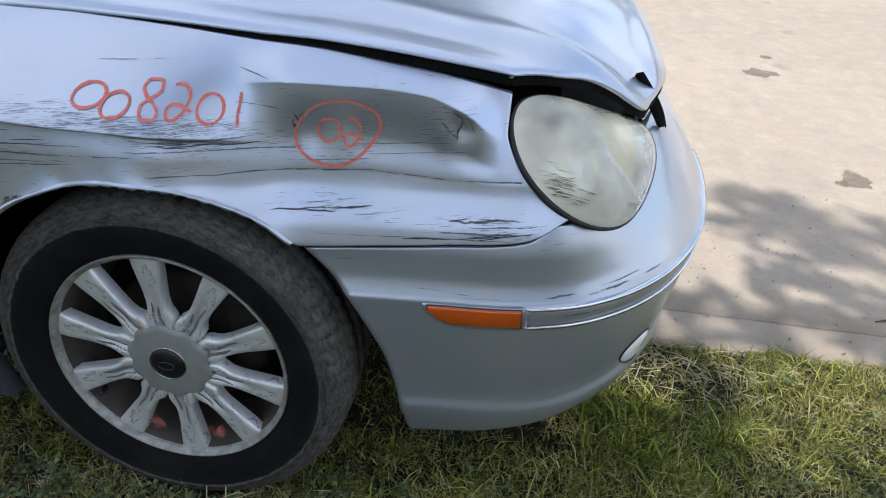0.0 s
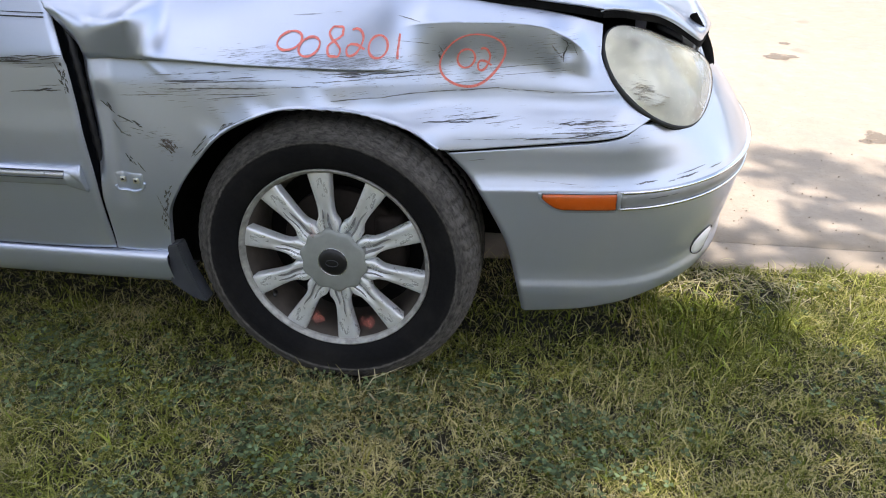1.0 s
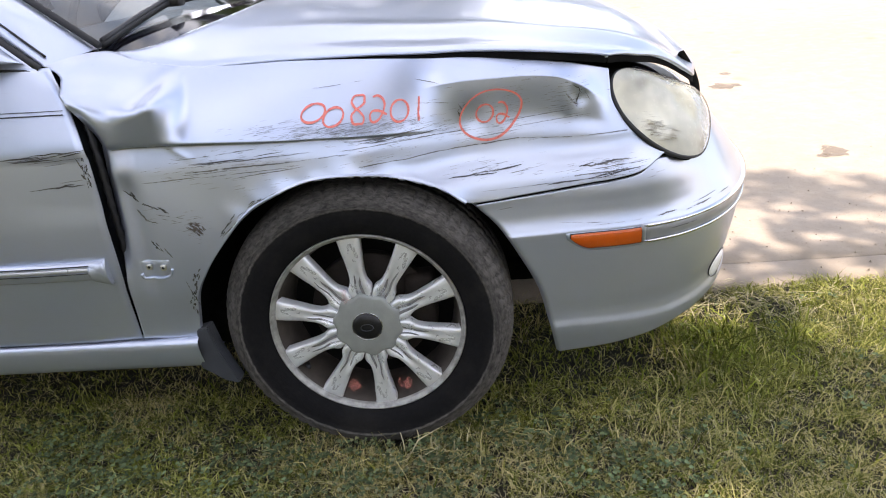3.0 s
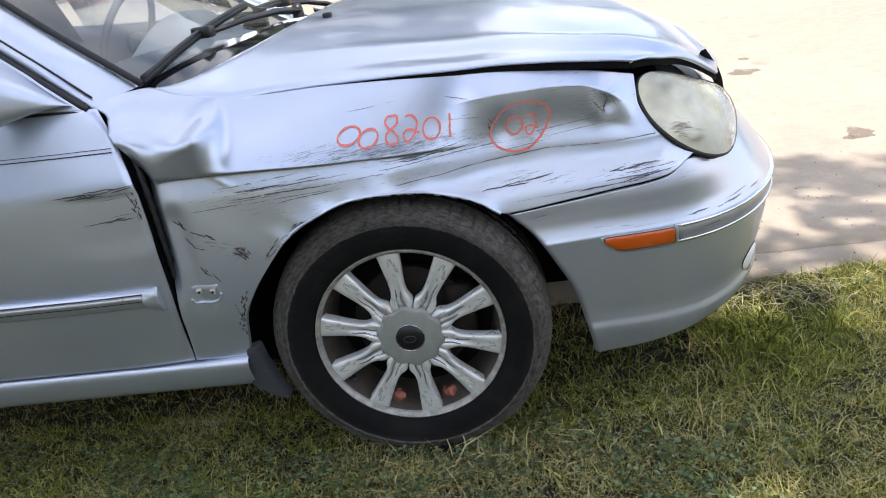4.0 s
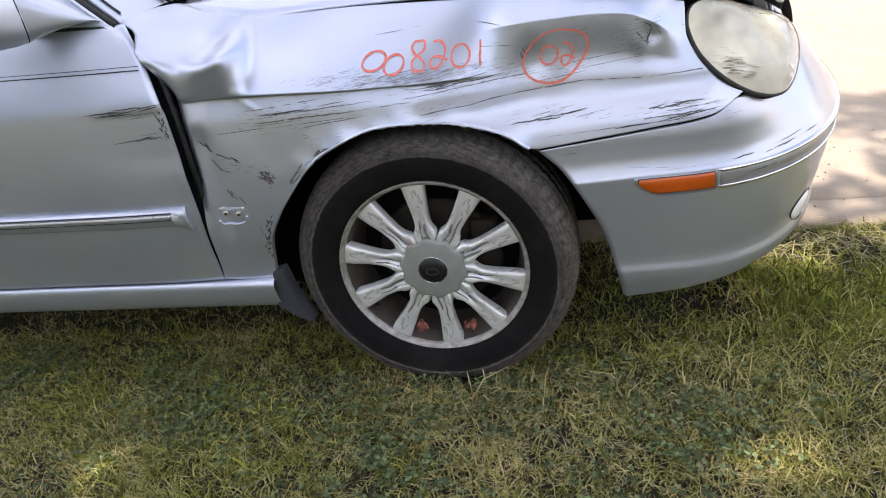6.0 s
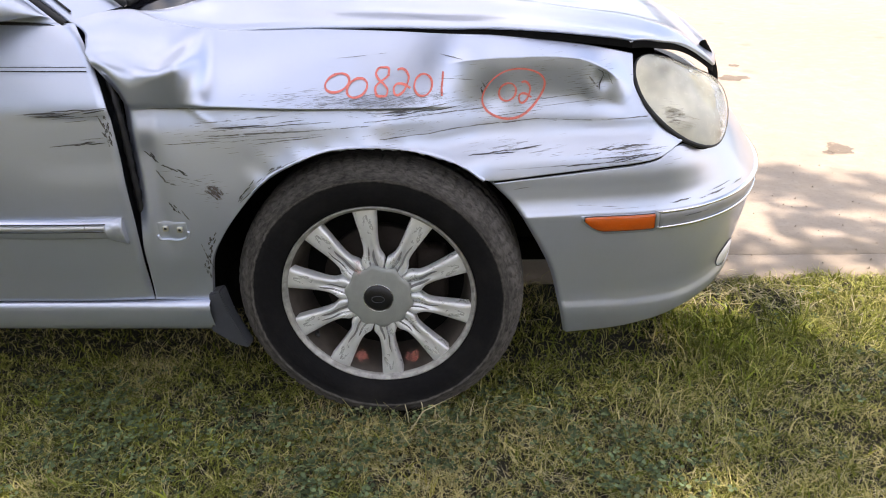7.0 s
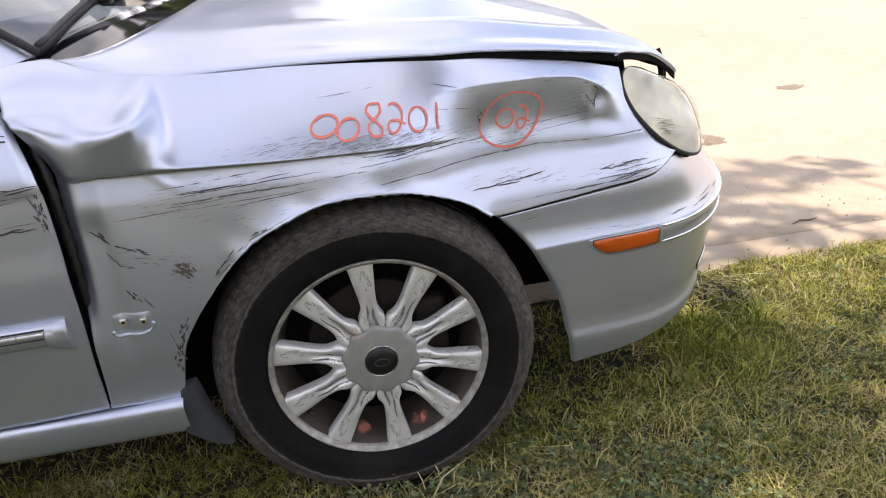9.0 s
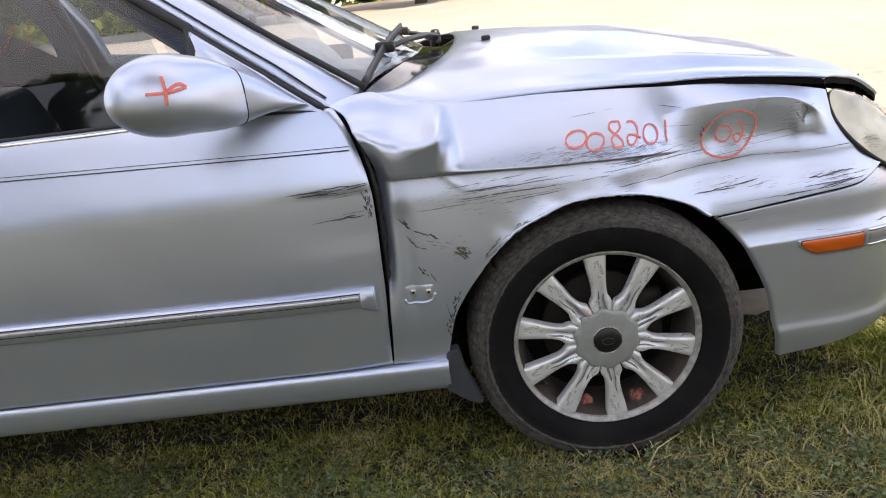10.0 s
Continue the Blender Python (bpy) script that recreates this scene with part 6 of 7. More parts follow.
for q in ([(0.66, 0.98), (0.67, 1.25), (0.69, 1.62)], [(0.80, 1.32), (0.67, 1.34), (0.52, 1.26)], [(0.52, 1.26), (0.56, 1.18), (0.66, 1.3)]):
    q = rail(q)(np.linspace(0, 1, 14))
    mid = mirror_at(q[:, 0], q[:, 1])
    out = mid - (M_A + (M_B - M_A) * q[:, :1])
    out /= np.linalg.norm(out, axis=1)[:, None]
    along = np.gradient(mid, axis=0)
    side = np.cross(out, along / np.linalg.norm(along, axis=1)[:, None])
    part("marker_stroke", (np.stack([mid + out * 0.0015 - side * 0.0032, mid + out * 0.0022, mid + out * 0.0015 + side * 0.0032], 1).reshape(-1, 3), grid_faces(14, 3)), CRAYON, shell, "red marker stroke of a cross")

# roof, rear doors, tail
roof = coons(rail([(-1.20, 0.325, 1.372), (-1.45, 0.318, 1.395), (-2.05, 0.325, 1.395), (-2.45, 0.36, 1.335)]), rail([(-1.20, 2 * YC - 0.325, 1.372), (-1.45, 2 * YC - 0.318, 1.395), (-2.05, 2 * YC - 0.325, 1.395), (-2.45, 2 * YC - 0.36, 1.335)]),
             rail([(-1.20, 0.325, 1.372), (-1.12, YC, 1.408), (-1.20, 2 * YC - 0.325, 1.372)]), rail([(-2.45, 0.36, 1.335), (-2.50, YC, 1.375), (-2.45, 2 * YC - 0.36, 1.335)]), np.linspace(0, 1, 30), np.linspace(0, 1, 30))
part("roof", sheet(roof, inward=(0, 0, -1)), PAINT, car, "silver roof", recalc=True)
rear_xz = coons(rail([(-1.53, 0.326), (-2.33, 0.326), (-2.36, 0.45), (-2.50, 0.62), (-2.70, 0.67), (-2.90, 0.62), (-3.05, 0.42), (-3.62, 0.40)], [0, 0.3, 0.34, 0.42, 0.5, 0.58, 0.66, 1.0]),
                rail([(-1.53, 0.930), (-2.4, 0.935), (-3.0, 0.93), (-3.62, 0.90)]), rail([(-1.53, 0.326), (-1.53, 0.930)]), rail([(-3.62, 0.40), (-3.62, 0.90)]), np.linspace(0, 1, 90), np.linspace(0, 1, 40))
rear = sheet(flank(rear_xz, False), flip=True, inward=(0, 1, 0))
part("rear_side", rear, PAINT, car, "silver rear door and quarter panel", recalc=True)
part("rear_side", mirrored(rear), PAINT, car, "silver rear door and quarter panel", recalc=True)
q_low = rail([(-1.53, 0.004, 0.930), (-2.4, 0.006, 0.934), (-3.0, 0.02, 0.93)])
q_top = rail([(-1.53, 0.275, 1.374), (-2.1, 0.300, 1.378), (-2.48, 0.345, 1.325)])
quarter = sheet(coons(q_low, q_top, rail([(-1.53, 0.004, 0.930), (-1.53, 0.275, 1.374)]), rail([(-3.0, 0.02, 0.93), (-2.48, 0.345, 1.325)]), np.linspace(0, 1, 20), np.linspace(0, 1, 10)))
for flip in (False, True):
    ob = part("rear_side_window", mirrored(quarter) if flip else quarter, TINTED, car, "rear door window glass", recalc=True)
    ob.visible_shadow = False
    back_by = np.array((-0.32 if flip else 0.0, 0, 0))
    post = tube(np.array([(-1.515, 0.0, 0.93), (-1.515, 0.14, 1.16), (-1.52, 0.275, 1.38)]) + back_by, 0.035, 8, flat=0.5)
    part("middle_pillar", mirrored(post) if flip else post, BLACK, car, "black door pillar")
    post = tube(np.array([(-1.54, 0.06, 0.86), (-1.53, 0.19, 1.16), (-1.53, 0.32, 1.36)]) + back_by, [0.085, 0.075, 0.065], 10, flat=0.35)
    if not flip:
        part("pillar_lining", post, LINING, car, "grey pillar lining")
    rail_top = tube(np.array([(-1.10, 0.20, 1.285), (-1.30, 0.275, 1.365), (-1.60, 0.300, 1.392), (-2.1, 0.31, 1.392), (-2.48, 0.35, 1.33), (-2.98, 0.09, 0.94)]), [0.012, 0.022, 0.025, 0.025, 0.03, 0.05], 10)
    part("roof_rail", mirrored(rail_top) if flip else rail_top, PAINT, car, "silver roof side")
pil = coons(rail([(-1.755, 1.665, 1.05), (-1.96, 1.665, 1.05)]), rail([(-1.865, 1.56, 1.37), (-2.045, 1.56, 1.37)]), rail([(-1.755, 1.665, 1.05), (-1.80, 1.655, 1.20), (-1.865, 1.56, 1.37)]), rail([(-1.96, 1.665, 1.05), (-1.99, 1.655, 1.20), (-2.045, 1.56, 1.37)]), np.linspace(0, 1, 10), np.linspace(0, 1, 14))
part("pillar_lining", sheet(pil, inward=(0, 1, 0), depth=0.06), LINING, car, "broad grey pillar lining", recalc=True)
part("seat_belt", tube(np.array([(-1.748, 1.645, 1.06), (-1.795, 1.640, 1.20), (-1.858, 1.545, 1.37)]), 0.012, 8, flat=0.4), DASH, car, "grey seat belt")
back = coons(rail([(-2.98, 0.10, 0.935), (-3.06, YC, 0.975), (-2.98, 2 * YC - 0.10, 0.935)]), rail([(-2.45, 0.36, 1.335), (-2.50, YC, 1.375), (-2.45, 2 * YC - 0.36, 1.335)]), rail([(-2.98, 0.10, 0.935), (-2.45, 0.36, 1.335)]), rail([(-2.98, 2 * YC - 0.10, 0.935), (-2.45, 2 * YC - 0.36, 1.335)]), np.linspace(0, 1, 20), np.linspace(0, 1, 12))
ob = part("rear_screen", sheet(back), GLASS, car, "rear window glass", recalc=True)
ob.visible_shadow = False
boot = coons(rail([(-2.98, 0.06, 0.93), (-3.6, 0.06, 0.90)]), rail([(-2.98, 2 * YC - 0.06, 0.93), (-3.6, 2 * YC - 0.06, 0.90)]), rail([(-2.98, 0.06, 0.93), (-3.06, YC, 0.98), (-2.98, 2 * YC - 0.06, 0.93)]), rail([(-3.6, 0.06, 0.90), (-3.66, YC, 0.96), (-3.6, 2 * YC - 0.06, 0.90)]), np.linspace(0, 1, 16), np.linspace(0, 1, 20))
part("boot_lid", sheet(boot, inward=(0, 0, -1)), PAINT, car, "silver boot lid", recalc=True)
tail = coons(rail([(-3.60, -0.03, 0.40), (-3.72, 0.3, 0.40), (-3.74, YC, 0.40), (-3.72, 2 * YC - 0.3, 0.40), (-3.60, 2 * YC + 0.03, 0.40)]), rail([(-3.60, 0.0, 0.895), (-3.66, 0.3, 0.93), (-3.67, YC, 0.95), (-3.66, 2 * YC - 0.3, 0.93), (-3.60, 2 * YC, 0.895)]), rail([(-3.60, -0.03, 0.40), (-3.60, 0.0, 0.895)]), rail([(-3.60, 2 * YC + 0.03, 0.40), (-3.60, 2 * YC, 0.895)]), np.linspace(0, 1, 30), np.linspace(0, 1, 10))
part("tail_panel", sheet(tail, inward=(1, 0, 0)), PAINT, car, "silver tail panel", recalc=True)

# cabin: dash, wheel, seats, lining
dash_p = coons(rail([(-0.50, 0.16, 0.925), (-0.42, YC, 0.96), (-0.50, 2 * YC - 0.16, 0.925)]), rail([(-0.98, 0.10, 0.92), (-0.90, YC, 0.95), (-0.98, 2 * YC - 0.10, 0.92)]), rail([(-0.50, 0.16, 0.925), (-0.75, 0.10, 0.945), (-0.98, 0.10, 0.92)]), rail([(-0.50, 2 * YC - 0.16, 0.925), (-0.75, 2 * YC - 0.10, 0.945), (-0.98, 2 * YC - 0.10, 0.92)]), np.linspace(0, 1, 30), np.linspace(0, 1, 14))
part("dashboard", sheet(dash_p, inward=(-0.2, 0, -1), depth=0.25), DASH, car, "dark grey dashboard top", recalc=True)
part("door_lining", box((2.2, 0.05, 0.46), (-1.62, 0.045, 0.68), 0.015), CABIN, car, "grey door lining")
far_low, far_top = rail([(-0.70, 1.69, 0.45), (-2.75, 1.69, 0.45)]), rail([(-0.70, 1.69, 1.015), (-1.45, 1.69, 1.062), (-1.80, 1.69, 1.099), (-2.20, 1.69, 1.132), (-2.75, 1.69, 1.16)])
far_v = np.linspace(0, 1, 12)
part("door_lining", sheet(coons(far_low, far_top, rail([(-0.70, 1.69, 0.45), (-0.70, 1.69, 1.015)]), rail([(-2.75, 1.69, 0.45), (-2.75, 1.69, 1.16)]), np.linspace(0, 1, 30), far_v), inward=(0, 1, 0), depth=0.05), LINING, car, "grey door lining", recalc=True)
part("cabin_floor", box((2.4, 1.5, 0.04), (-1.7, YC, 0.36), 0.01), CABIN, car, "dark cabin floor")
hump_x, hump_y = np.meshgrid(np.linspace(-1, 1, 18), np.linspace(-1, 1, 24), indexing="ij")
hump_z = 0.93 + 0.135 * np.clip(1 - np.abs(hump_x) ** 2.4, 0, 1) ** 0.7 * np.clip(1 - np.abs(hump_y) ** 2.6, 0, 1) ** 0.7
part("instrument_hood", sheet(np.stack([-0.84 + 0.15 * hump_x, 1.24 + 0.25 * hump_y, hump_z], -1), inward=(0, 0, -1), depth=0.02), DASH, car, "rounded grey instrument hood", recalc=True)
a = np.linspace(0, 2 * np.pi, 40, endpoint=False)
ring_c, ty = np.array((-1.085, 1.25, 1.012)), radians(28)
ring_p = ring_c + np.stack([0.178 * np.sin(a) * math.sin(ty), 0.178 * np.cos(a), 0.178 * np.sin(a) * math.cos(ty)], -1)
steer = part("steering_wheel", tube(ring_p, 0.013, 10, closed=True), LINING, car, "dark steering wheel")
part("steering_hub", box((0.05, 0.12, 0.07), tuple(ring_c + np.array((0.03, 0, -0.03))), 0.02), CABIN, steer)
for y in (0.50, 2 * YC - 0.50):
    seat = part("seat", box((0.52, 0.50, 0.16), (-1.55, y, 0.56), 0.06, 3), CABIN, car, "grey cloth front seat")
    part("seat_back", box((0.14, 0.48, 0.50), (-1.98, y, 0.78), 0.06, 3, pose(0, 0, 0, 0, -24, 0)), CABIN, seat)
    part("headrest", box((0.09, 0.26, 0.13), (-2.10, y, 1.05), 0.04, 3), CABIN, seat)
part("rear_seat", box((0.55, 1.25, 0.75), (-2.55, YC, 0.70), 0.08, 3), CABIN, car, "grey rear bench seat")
# ---- ground, road and grass ----
def road_z(y):
    y = np.asarray(y, float)
    return 0.01 + 0.03 * np.clip(y - 0.72, 0, 1.1) + 0.066 * np.clip(y - 1.82, 0, 60)


gxs = np.r_[-300, -80, np.linspace(-8, 8, 90), 80, 300]
gys = np.r_[-300, -60, np.linspace(-5, 0.70, 60), 0.74, 20, 80, 300]
gx2, gy2 = np.meshgrid(gxs, gys, indexing="ij")
gz2 = 0.012 * wobble(gx2, gy2, 0.35, 1.0) * smooth(6, 2, -gy2) - 0.006
gz2 = np.where(gy2 > 0.72, road_z(gy2) - 0.06, gz2)
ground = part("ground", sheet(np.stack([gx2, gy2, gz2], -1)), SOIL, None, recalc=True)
tagged(ground, "patchy lawn soil and verge", "ground", kind="structure")

fx2, fy2 = np.meshgrid(np.r_[-300, -60, np.linspace(-20, 20, 12), 60, 300], np.r_[-300, -60, -30, -12, -8, -5, -3.6], indexing="ij")
far_lawn = part("lawn_field", sheet(np.stack([fx2, fy2, 0.010 + 0.004 * wobble(fx2, fy2, 3.0)], -1)), FIELD, None, recalc=True)
tagged(far_lawn, "mown lawn stretching away from the road", "lawn", kind="structure")

rxs = np.linspace(-60, 90, 60)
rys = np.r_[np.linspace(0.8585, 2.5, 12), 6, 12, 20, 30, 44]
rx2, ry2 = np.meshgrid(rxs, rys, indexing="ij")
road = part("road", sheet(np.stack([rx2, ry2, road_z(ry2)], -1), inward=(0, 0, -1), depth=0.1), CONCRETE, None, recalc=True)
tagged(road, "sunlit pale concrete road with stains", "road", kind="structure")
# dark stains soaked into the road
def stain_at(cx, cy, rx, ry, seed):
    a = np.linspace(0, 2 * np.pi, 40, endpoint=False)
    w = 1 + 0.35 * wobble(np.cos(a), np.sin(a), 0.45, seed) + 0.18 * wobble(np.cos(a), np.sin(a), 0.15, seed + 2)
    rings = [np.stack([cx + rx * k * w * np.cos(a), cy + ry * k * w * np.sin(a), road_z(cy + ry * k * w * np.sin(a)) + 0.003], -1) for k in (1.0, 0.6, 0.02)]
    return np.concatenate(rings), grid_faces(3, 40, close_v=True)


for k, (cx, cy, rx, ry) in enumerate([(1.86, 3.34, 0.085, 0.075), (1.96, 3.68, 0.04, 0.04), (1.93, 1.97, 0.060, 0.075), (1.86, 1.92, 0.025, 0.03), (2.9, 2.7, 0.10, 0.06), (0.9, 5.2, 0.2, 0.12)]):
    part("stain", stain_at(cx, cy, rx, ry, 1.0 + k), STAIN, road, "dark soaked stain", recalc=True)
# gutter strip: slabs with joints and a ragged broken edge towards the grass
rs = np.random.RandomState(11)
gutter = new("gutter")
tagged(gutter, "worn concrete gutter edge beside the grass", "kerb", kind="structure")
x = -6.0
while x < 9.0:
    ln = rs.uniform(2.6, 3.4)
    n = 40
    t = np.linspace(x, x + ln - 0.008, n)
    e = 0.70 + 0.02 * wobble(t, t, 0.06, 3.0) + 0.012 * wobble(t, t, 0.017, 1.0) + 0.03 * smooth(0.9, 1.8, t) + 0.012 * (t - 1)
    pts = np.stack([np.stack([t, e, np.full(n, -0.03)], -1), np.stack([t, e + 0.006, 0.008 + 0.003 * wobble(t, t, 0.03)], -1), np.stack([t, np.full(n, 0.78), np.full(n, 0.014)], -1),
                    np.stack([t, np.full(n, 0.845), np.full(n, 0.0138)], -1), np.stack([t, np.full(n, 0.857), np.full(n, 0.0132)], -1), np.stack([t, np.full(n, 0.858), np.full(n, -0.06)], -1)], 1)
    part("slab", sheet(pts, inward=(0, 0, -1), depth=0.04), CONCRETE, gutter, recalc=True)
    x += ln


def blades(n, region, height, width, lean, seed, keep=None, curl=0.5):
    """Grass blades as bent tapering strips; returns verts and faces as arrays."""
    rs = np.random.RandomState(seed)
    x, y = rs.uniform(region[0], region[1], n), rs.uniform(region[2], region[3], n)
    if keep is not None:
        k = keep(x, y, rs)
        x, y = x[k], y[k]
    n = len(x)
    h = height * (0.45 + 0.9 * rs.rand(n) ** 1.3) * (1 + 0.35 * wobble(x, y, 0.16, 2.0))
    w = width * rs.uniform(0.6, 1.3, n)
    a, tw = rs.uniform(0, 2 * np.pi, n), rs.uniform(0, 2 * np.pi, n)
    le = lean * h * (0.2 + 1.3 * rs.rand(n))
    dx, dy = np.cos(a) * le, np.sin(a) * le
    wx, wy = np.cos(tw) * w / 2, np.sin(tw) * w / 2
    z0 = 0.012 * wobble(x, y, 0.35, 1.0) - 0.012
    v = np.empty((n, 5, 3))
    v[:, 0] = np.stack([x - wx, y - wy, z0], -1)
    v[:, 1] = np.stack([x + wx, y + wy, z0], -1)
    f = 0.55
    v[:, 2] = np.stack([x + wx * 0.85 + dx * f * 0.55, y + wy * 0.85 + dy * f * 0.55, z0 + h * 0.62], -1)
    v[:, 3] = np.stack([x - wx * 0.85 + dx * f * 0.55, y - wy * 0.85 + dy * f * 0.55, z0 + h * 0.62], -1)
    v[:, 4] = np.stack([x + dx, y + dy, z0 + h * (1 - curl * 0.35 * rs.rand(n))], -1)
    return v


def blade_object(name, v, mat, label, category):
    n = len(v)
    me = bpy.data.meshes.new(name)
    me.vertices.add(n * 5)
    me.vertices.foreach_set("co", v.reshape(-1))
    base = np.arange(n)[:, None] * 5
    loops = np.concatenate([base + [[0, 1, 2, 3]], base + [[3, 2, 4]]], 1).reshape(-1)
    me.loops.add(n * 7)
    me.loops.foreach_set("vertex_index", loops)
    me.polygons.add(n * 2)
    starts = (np.arange(n)[:, None] * 7 + [[0, 4]]).reshape(-1)
    me.polygons.foreach_set("loop_start", starts)
    me.polygons.foreach_set("use_smooth", np.ones(n * 2, dtype=bool))
    me.update(calc_edges=True)
    me.validate()
    me.materials.append(mat)
    ob = new(name, me)
    return tagged(ob, label, category, kind="stuff")


def lawn_keep(x, y, rs):
    edge = 0.70 + 0.02 * wobble(x, x, 0.06, 3.0) + 0.03 * smooth(0.9, 1.8, x) + 0.012 * (x - 1) + rs.normal(0, 0.018, len(x))
    k = y < edge
    under = (y > 0.22) & (x < 0.75)
    k &= ~under | (rs.rand(len(x)) < 0.25)
    bare = smooth(0.10, 0.0, np.hypot((x - 1.02) / 1.3, (y - 0.55) / 0.7) - 0.10)
    k &= rs.rand(len(x)) > bare * 0.8
    tuft = wobble(x, y, 0.013, 3.0) + 0.7 * wobble(x, y, 0.041, 7.0)
    k &= rs.rand(len(x)) < 0.25 + 0.75 * smooth(-0.35, 0.35, tuft)
    tyre = (np.abs(x) < 0.10) & (y > -0.02) & (y < 0.21)
    return k & ~tyre


lawn = blades(380000, (-2.0, 2.4, -0.80, 0.80), 0.027, 0.0030, 1.30, 1, lawn_keep)
blade_object("lawn", lawn, GRASS, "short patchy green and straw-coloured lawn", "grass")
tuft_keep = lambda x, y, rs: lawn_keep(x, y, rs) & (np.exp(-((x - 0.78) / 0.32) ** 2 - ((y - 0.22) / 0.26) ** 2) + 0.75 * np.exp(-((y - 0.02) / 0.10) ** 2) * (x < 0.7) * smooth(-0.30, -0.05, x) + 0.35 * np.exp(-((y - 0.62) / 0.12) ** 2) > rs.rand(len(x)) * 1.1)
blade_object("long_grass", blades(52000, (-2.2, 2.4, -0.25, 0.75), 0.057, 0.0030, 1.2, 2, tuft_keep, 0.9), GRASS, "longer unmown grass round the wheel and bumper", "grass")
blade_object("dry_grass", blades(98000, (-2.2, 2.5, -0.85, 0.72), 0.020, 0.0020, 3.2, 3, lawn_keep), STRAW, "dry straw among the lawn", "grass")
blade_object("outer_lawn", blades(110000, (-5.5, 5.5, -4.2, -0.78), 0.032, 0.007, 1.3, 12), GRASS, "rest of the mown lawn", "grass")
blade_object("verge", blades(26000, (2.5, 6.5, -0.8, 0.68), 0.040, 0.006, 1.3, 13), GRASS, "grass verge along the road", "grass")
blade_object("rear_verge", blades(26000, (-6.0, -2.2, -0.8, 0.68), 0.040, 0.006, 1.3, 14), GRASS, "grass verge beside the car", "grass")
clump_keep = lambda x, y, rs: lawn_keep(x, y, rs) & (np.exp(-((x - 0.80) / 0.20) ** 2 - ((y - 0.36) / 0.16) ** 2) > rs.rand(len(x)))
blade_object("grass_clump", blades(9000, (0.4, 1.3, 0.05, 0.70), 0.062, 0.0050, 0.9, 15, clump_keep, 0.9), LUSH, "lush yellow-green grass clump by the bumper", "grass")
blade_object("fresh_grass", blades(15000, (-2.0, 2.4, -0.80, 0.70), 0.030, 0.0052, 1.0, 16, lawn_keep), LUSH, "fresh bright blades in the lawn", "grass")
# pale blades that stand up against the tyre
blade_object("seed_stalk", blades(30, (0.03, 0.20, -0.080, -0.03), 0.070, 0.0044, 0.9, 9), STRAW, "pale grass stalks against the tyre", "grass")


def clover_patch(n, seed):
    """Three-leaved clover, each leaflet a small folded oval."""
    rs = np.random.RandomState(seed)
    x, y = rs.uniform(-2.2, 2.4, n), rs.uniform(-0.85, 0.6, n)
    dens = 0.20 + 0.75 * wobble(x, y, 0.14, 5.0) + 0.38 * np.exp(-((x - 0.1) / 0.5) ** 2 - ((y + 0.22) / 0.26) ** 2)
    dens *= 1 - 0.8 * smooth(0.40, 0.75, x)
    k = lawn_keep(x, y, rs) & (rs.rand(n) < dens) & ~((y > 0.15) & (x < 0.7))
    x, y = x[k], y[k]
    n = len(x)
    z, s, a0 = rs.uniform(0.010, 0.028, n), rs.uniform(0.0055, 0.0115, n), rs.uniform(0, 6.28, n)
    vs, fs = [], []
    for leaf in range(3):
        a = a0 + leaf * 2.094
        c, d = np.cos(a), np.sin(a)
        tilt = rs.uniform(-0.3, 0.5, n)
        for px, py in ((0.05, 0.0), (0.6, -0.5), (1.1, -0.42), (1.0, 0.0), (1.1, 0.42), (0.6, 0.5)):
            vs.append(np.stack([x + s * (px * c - py * d), y + s * (px * d + py * c), z + s * (tilt * px + 0.25 * abs(py))], -1))
    v = np.stack(vs, 1).reshape(-1, 3)
    base = (np.arange(n * 3) * 6)[:, None]
    f = np.concatenate([base + [[0, 1, 2, 3]], base + [[0, 3, 4, 5]]])
    return v, f


ob = part("clover", clover_patch(56000, 4), CLOVER, None)
tagged(ob, "low green clover leaves in the lawn", "clover", kind="stuff")


def litter(n, cx, cy, sx, sy, seed, size):
    rs = np.random.RandomState(seed)
    out = []
    for k in range(n):
        px, py, a, l = rs.normal(cx, sx), rs.normal(cy, sy), rs.uniform(0, 6.28), rs.uniform(0.3, 1.0) * size
        d = np.array((math.cos(a), math.sin(a), rs.uniform(-0.15, 0.2))) * l / 2
        c = np.array((px, py, rs.uniform(0.008, 0.03)))
        out.append(tube(np.stack([c - d, c + [0, 0, 0.003], c + d]), [0.0008, rs.uniform(0.001, 0.0022), 0.0006], 4, flat=0.4))
    return join_shapes(out)


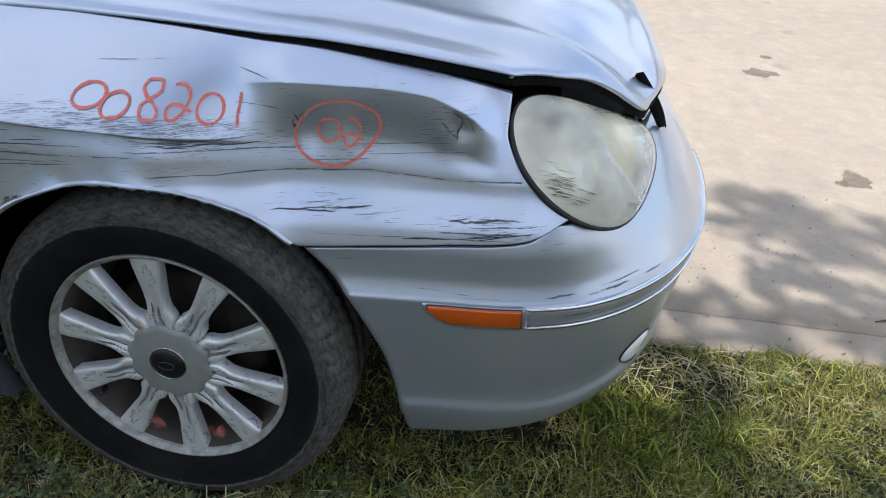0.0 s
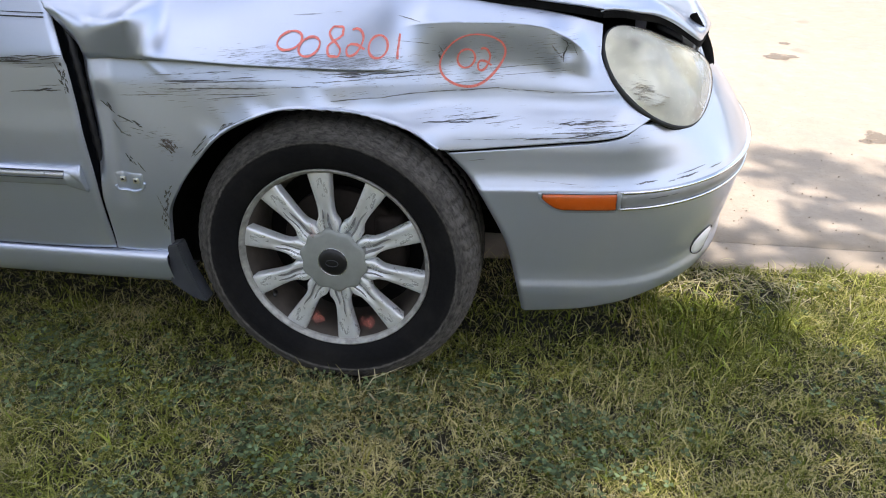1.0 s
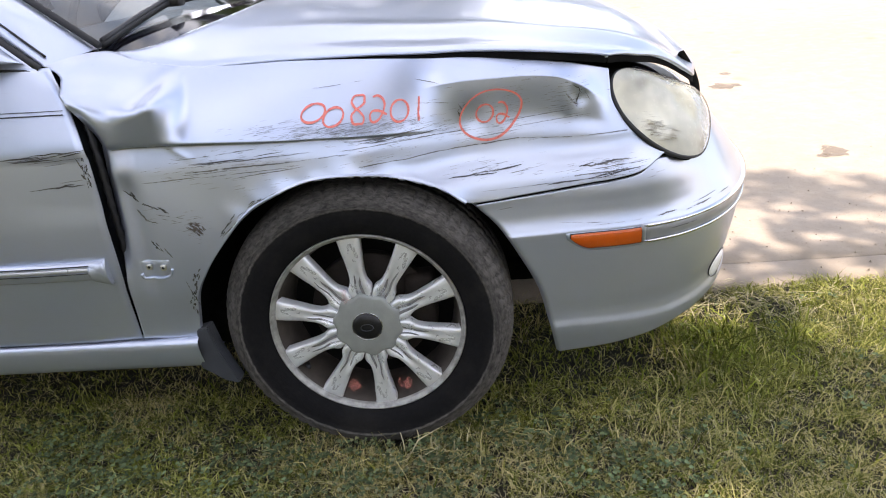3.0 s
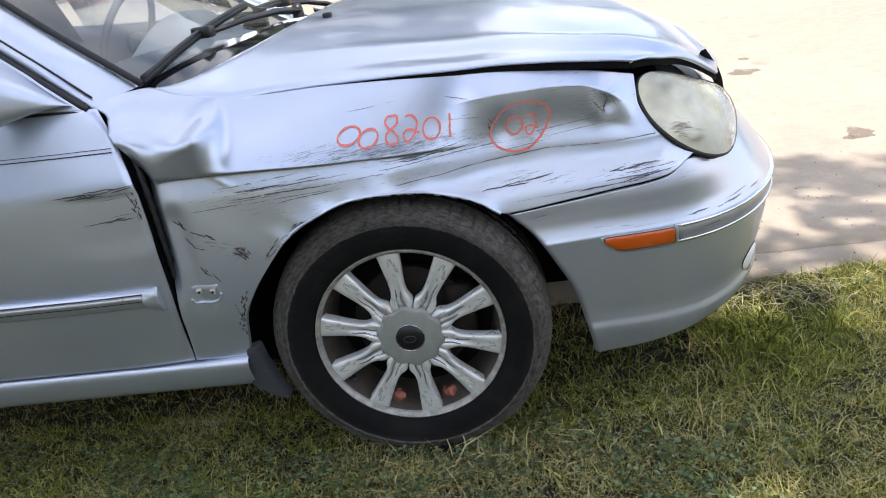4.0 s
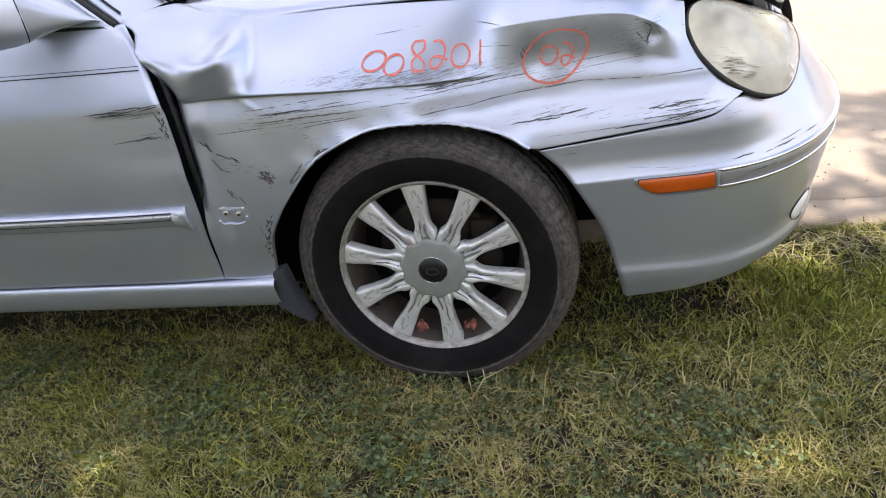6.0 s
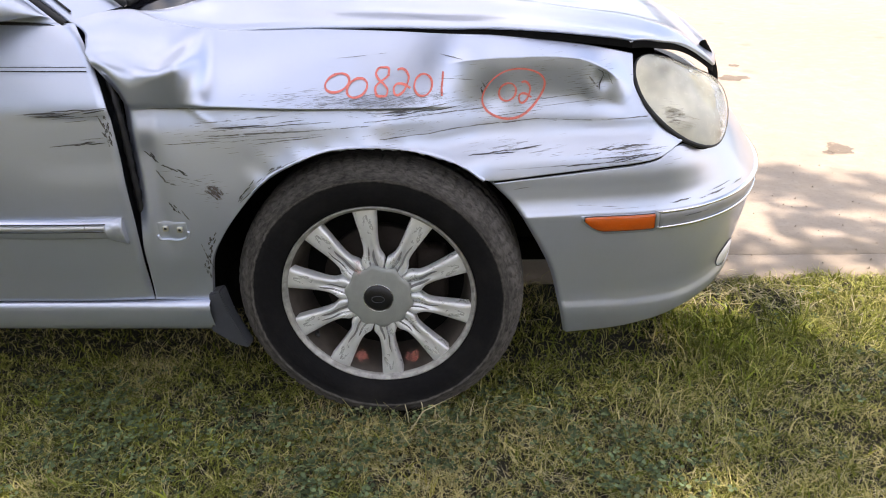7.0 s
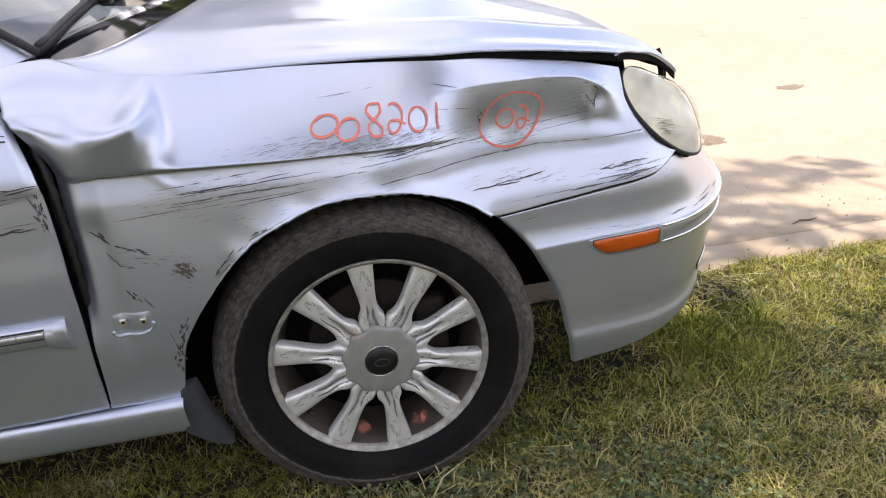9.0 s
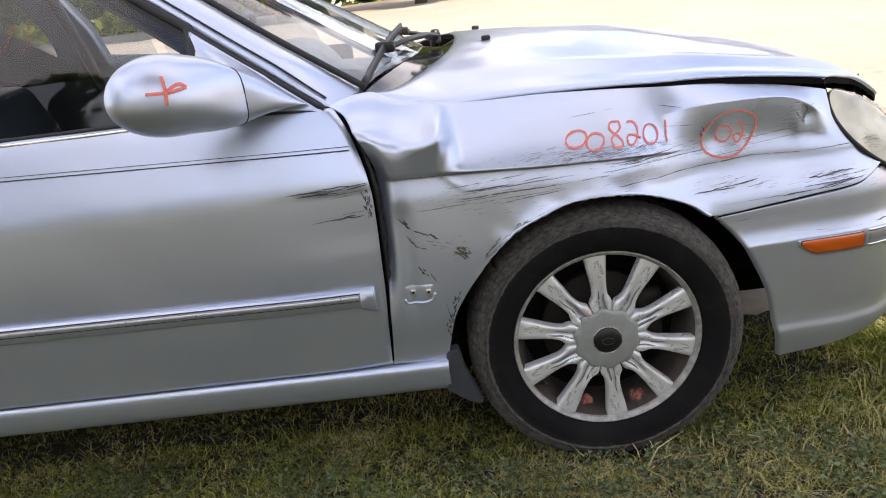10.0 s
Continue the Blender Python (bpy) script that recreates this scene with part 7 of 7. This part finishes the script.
ob = part("dead_grass", litter(240, 1.02, 0.58, 0.16, 0.07, 6, 0.09), STRAW, None)
tagged(ob, "dead grass clippings at the road edge", "dead grass", kind="stuff")
ob = part("twig", tube(np.array([(1.62, 0.92, 0.020), (1.66, 0.935, 0.024), (1.70, 0.93, 0.021), (1.74, 0.945, 0.020)]), [0.002, 0.003, 0.003, 0.001], 6), BARK, None)
tagged(ob, "brown twig lying on the concrete gutter", "twig")
rs = np.random.RandomState(21)
grit = []
for k in range(260):
    px, py, r = rs.uniform(0.9, 3.2), 0.74 + abs(rs.normal(0, 0.6)), rs.uniform(0.002, 0.006)
    c = np.array((px, py, float(road_z(py)) + (0.004 if py < 0.86 else 0) + r * 0.4))
    o = np.array([(1, 0, 0), (0, 1, 0), (-1, 0, 0), (0, -1, 0), (0, 0, 0.8), (0, 0, -0.8)]) * r * rs.uniform(0.6, 1.2, (6, 1))
    grit.append((c + o, [(0, 1, 4), (1, 2, 4), (2, 3, 4), (3, 0, 4), (1, 0, 5), (2, 1, 5), (3, 2, 5), (0, 3, 5)]))
ob = part("grit", join_shapes(grit), CONCRETE, None, shade=False)
tagged(ob, "loose grit along the gutter", "gravel", kind="stuff")


# ---- trees that shade the car and stand in its reflections ----
def leaf_cloud(centres, radii, count, size, seed):
    rs = np.random.RandomState(seed)
    share = np.array(radii) ** 2
    k = rs.choice(len(centres), count, p=share / share.sum())
    d = rs.normal(0, 1, (count, 3))
    d /= np.linalg.norm(d, axis=1)[:, None]
    p = np.array(centres)[k] + d * np.array(radii)[k][:, None] * rs.rand(count)[:, None] ** 0.45 * [1, 1, 0.7]
    a = rs.normal(0, 1, (count, 3))
    a /= np.linalg.norm(a, axis=1)[:, None]
    b = np.cross(a, rs.normal(0, 1, (count, 3)))
    b /= np.linalg.norm(b, axis=1)[:, None]
    # a few gaps through which the sun reaches the lawn
    foot = p[:, :2] - p[:, 2:] * np.array((SUN_DIR.x, SUN_DIR.y)) / SUN_DIR.z
    lit = np.zeros(count, dtype=bool)
    for gx, gy, gr in ((0.62, -0.26, 0.070), (0.80, -0.27, 0.045), (0.90, 0.48, 0.12), (-0.80, -0.30, 0.07), (0.68, -0.34, 0.035), (1.35, 0.58, 0.18), (0.15, -0.15, 0.03)):
        lit |= np.hypot(foot[:, 0] - gx, foot[:, 1] - gy) < 1.25 * gr * (0.7 + 0.5 * rs.rand(count))
    p, a, b = p[~lit], a[~lit], b[~lit]
    count = len(p)
    s = (size * rs.uniform(0.6, 1.3, count))[:, None]
    v = np.stack([p - a * s, p + b * s * 0.5, p + a * s, p - b * s * 0.5], 1).reshape(-1, 3)
    f = np.arange(count * 4).reshape(-1, 4)
    return v, f


def tree(at, height, crowns, count, leaf, seed, label):
    t = new("tree")
    tagged(t, label, "tree")
    rs = np.random.RandomState(seed)
    at = np.array(at, float)
    top = at + [0, 0, height * 0.55]
    trunk = tube(np.stack([at - [0, 0, 0.1], at + [0.05, 0.02, height * 0.2], at + [-0.03, 0.06, height * 0.4], top]), [0.30, 0.23, 0.19, 0.14], 12)
    part("trunk", trunk, BARK, t)
    for c, r in crowns[::6]:
        c = np.array(c, float)
        mid = (top + c) / 2 + rs.normal(0, 0.25, 3)
        part("limb", tube(np.stack([top - [0, 0, rs.uniform(0, 0.8)], mid, c]), [0.06, 0.03, 0.008], 8), BARK, t)
    part("crown", leaf_cloud([c for c, _ in crowns], [r for _, r in crowns], count, leaf, seed), LEAF, t)


def crown_over(cx, cy, sx, sy, z0, z1, n, seed, r0=0.7, r1=1.3):
    rs = np.random.RandomState(seed)
    return [((cx + rs.uniform(-sx, sx), cy + rs.uniform(-sy, sy), rs.uniform(z0, z1)), rs.uniform(r0, r1)) for k in range(n)]


def crowns_above(spots, r0, r1, seed):
    """Leaf clumps so placed that they shade these spots of the ground."""
    rs = np.random.RandomState(seed)
    out = []
    for gx, gy in spots:
        h = rs.uniform(4.6, 7.4)
        out.append(((gx + h * SUN_DIR.x / SUN_DIR.z, gy + h * SUN_DIR.y / SUN_DIR.z, h), rs.uniform(r0, r1)))
    return out


rs = np.random.RandomState(31)
spots = [(a + rs.normal(0, 0.12), b + rs.normal(0, 0.12)) for a in np.linspace(-1.2, 1.75, 7) for b in np.linspace(-1.5, 0.50, 5) if not (a > 1.0 and b > -0.7)]
near = crowns_above(spots, 0.5, 0.75, 3) + crowns_above([(1.40, 1.68), (1.62, 1.50), (1.42, 1.45), (1.55, 1.40), (1.12, 0.86), (1.32, 0.84), (1.78, 1.46), (2.1, 1.38), (1.45, 1.10), (1.62, 0.95)], 0.15, 0.25, 4) + crowns_above([(-0.36, 0.40), (-0.26, 0.46), (-0.12, 0.42), (-0.42, 0.50)], 0.25, 0.4, 7)
tree((5.4, -5.6, 0), 9.0, near, 7400, 0.10, 5, "broad leafy tree shading the car and lawn")
spots = [(a + rs.normal(0, 0.15), b + rs.normal(0, 0.15)) for a in np.linspace(-2.4, -1.5, 3) for b in np.linspace(-1.2, 0.9, 4)]
tree((3.2, -7.2, 0), 9.0, crowns_above(spots, 0.5, 0.8, 5), 2600, 0.10, 6, "leafy tree beside the lawn")
# tall trees on the lawn's far side, and across the road
for k, (x, y, h, label) in enumerate([(-14.0, -14.0, 12.5, "tall dense tree on the lawn"), (-18.5, -18.0, 15, "tall dense tree on the lawn"),
                                      (-13.5, 33.0, 17, "tall tree across the road"), (-7.0, 30.0, 16.5, "tall tree across the road"), (-1.0, 32.0, 18, "tall tree across the road")]):
    zb = float(road_z(y)) if y > 0 else 0.0
    tree((x, y, zb), h * 0.9, crown_over(x, y, 3.4, 2.2, zb + (1.2 if y < 0 else 2.4), zb + h, 22 if y < 0 else 30, 60 + k, 1.2, 2.2), 13000 if y < 0 else 15000, 0.26 if y < 0 else 0.30, 40 + k, label)
rs = np.random.RandomState(8)
cl = [(rs.uniform(-45, 45), -26 + rs.normal(0, 2), rs.uniform(0.5, 7.0)) for k in range(170)]
ob = part("far_trees", leaf_cloud(cl, [rs.uniform(1.4, 2.6) for k in cl], 16000, 0.40, 9), LEAF, None)
tagged(ob, "dark line of distant trees", "trees", kind="stuff")
cl = [(rs.uniform(-70, 60), 46 + rs.normal(0, 1.5), rs.uniform(2.6, 3.8)) for k in range(160)]
ob = part("far_hedge", leaf_cloud(cl, [rs.uniform(0.6, 1.1) for k in cl], 16000, 0.40, 10), LUSH, None)
tagged(ob, "distant hedge beyond the concrete", "hedge", kind="stuff")
cl = [(x, 52 + rs.normal(0, 2), rs.uniform(3.5, 15.0 - 9.0 * float(smooth(0, 12, x)))) for x in rs.uniform(-75, 55, 300)]
ob = part("far_woods", leaf_cloud(cl, [rs.uniform(1.8, 3.2) for k in cl], 34000, 0.62, 12), LEAF, None)
tagged(ob, "dark distant woods beyond the hedge", "trees", kind="stuff")
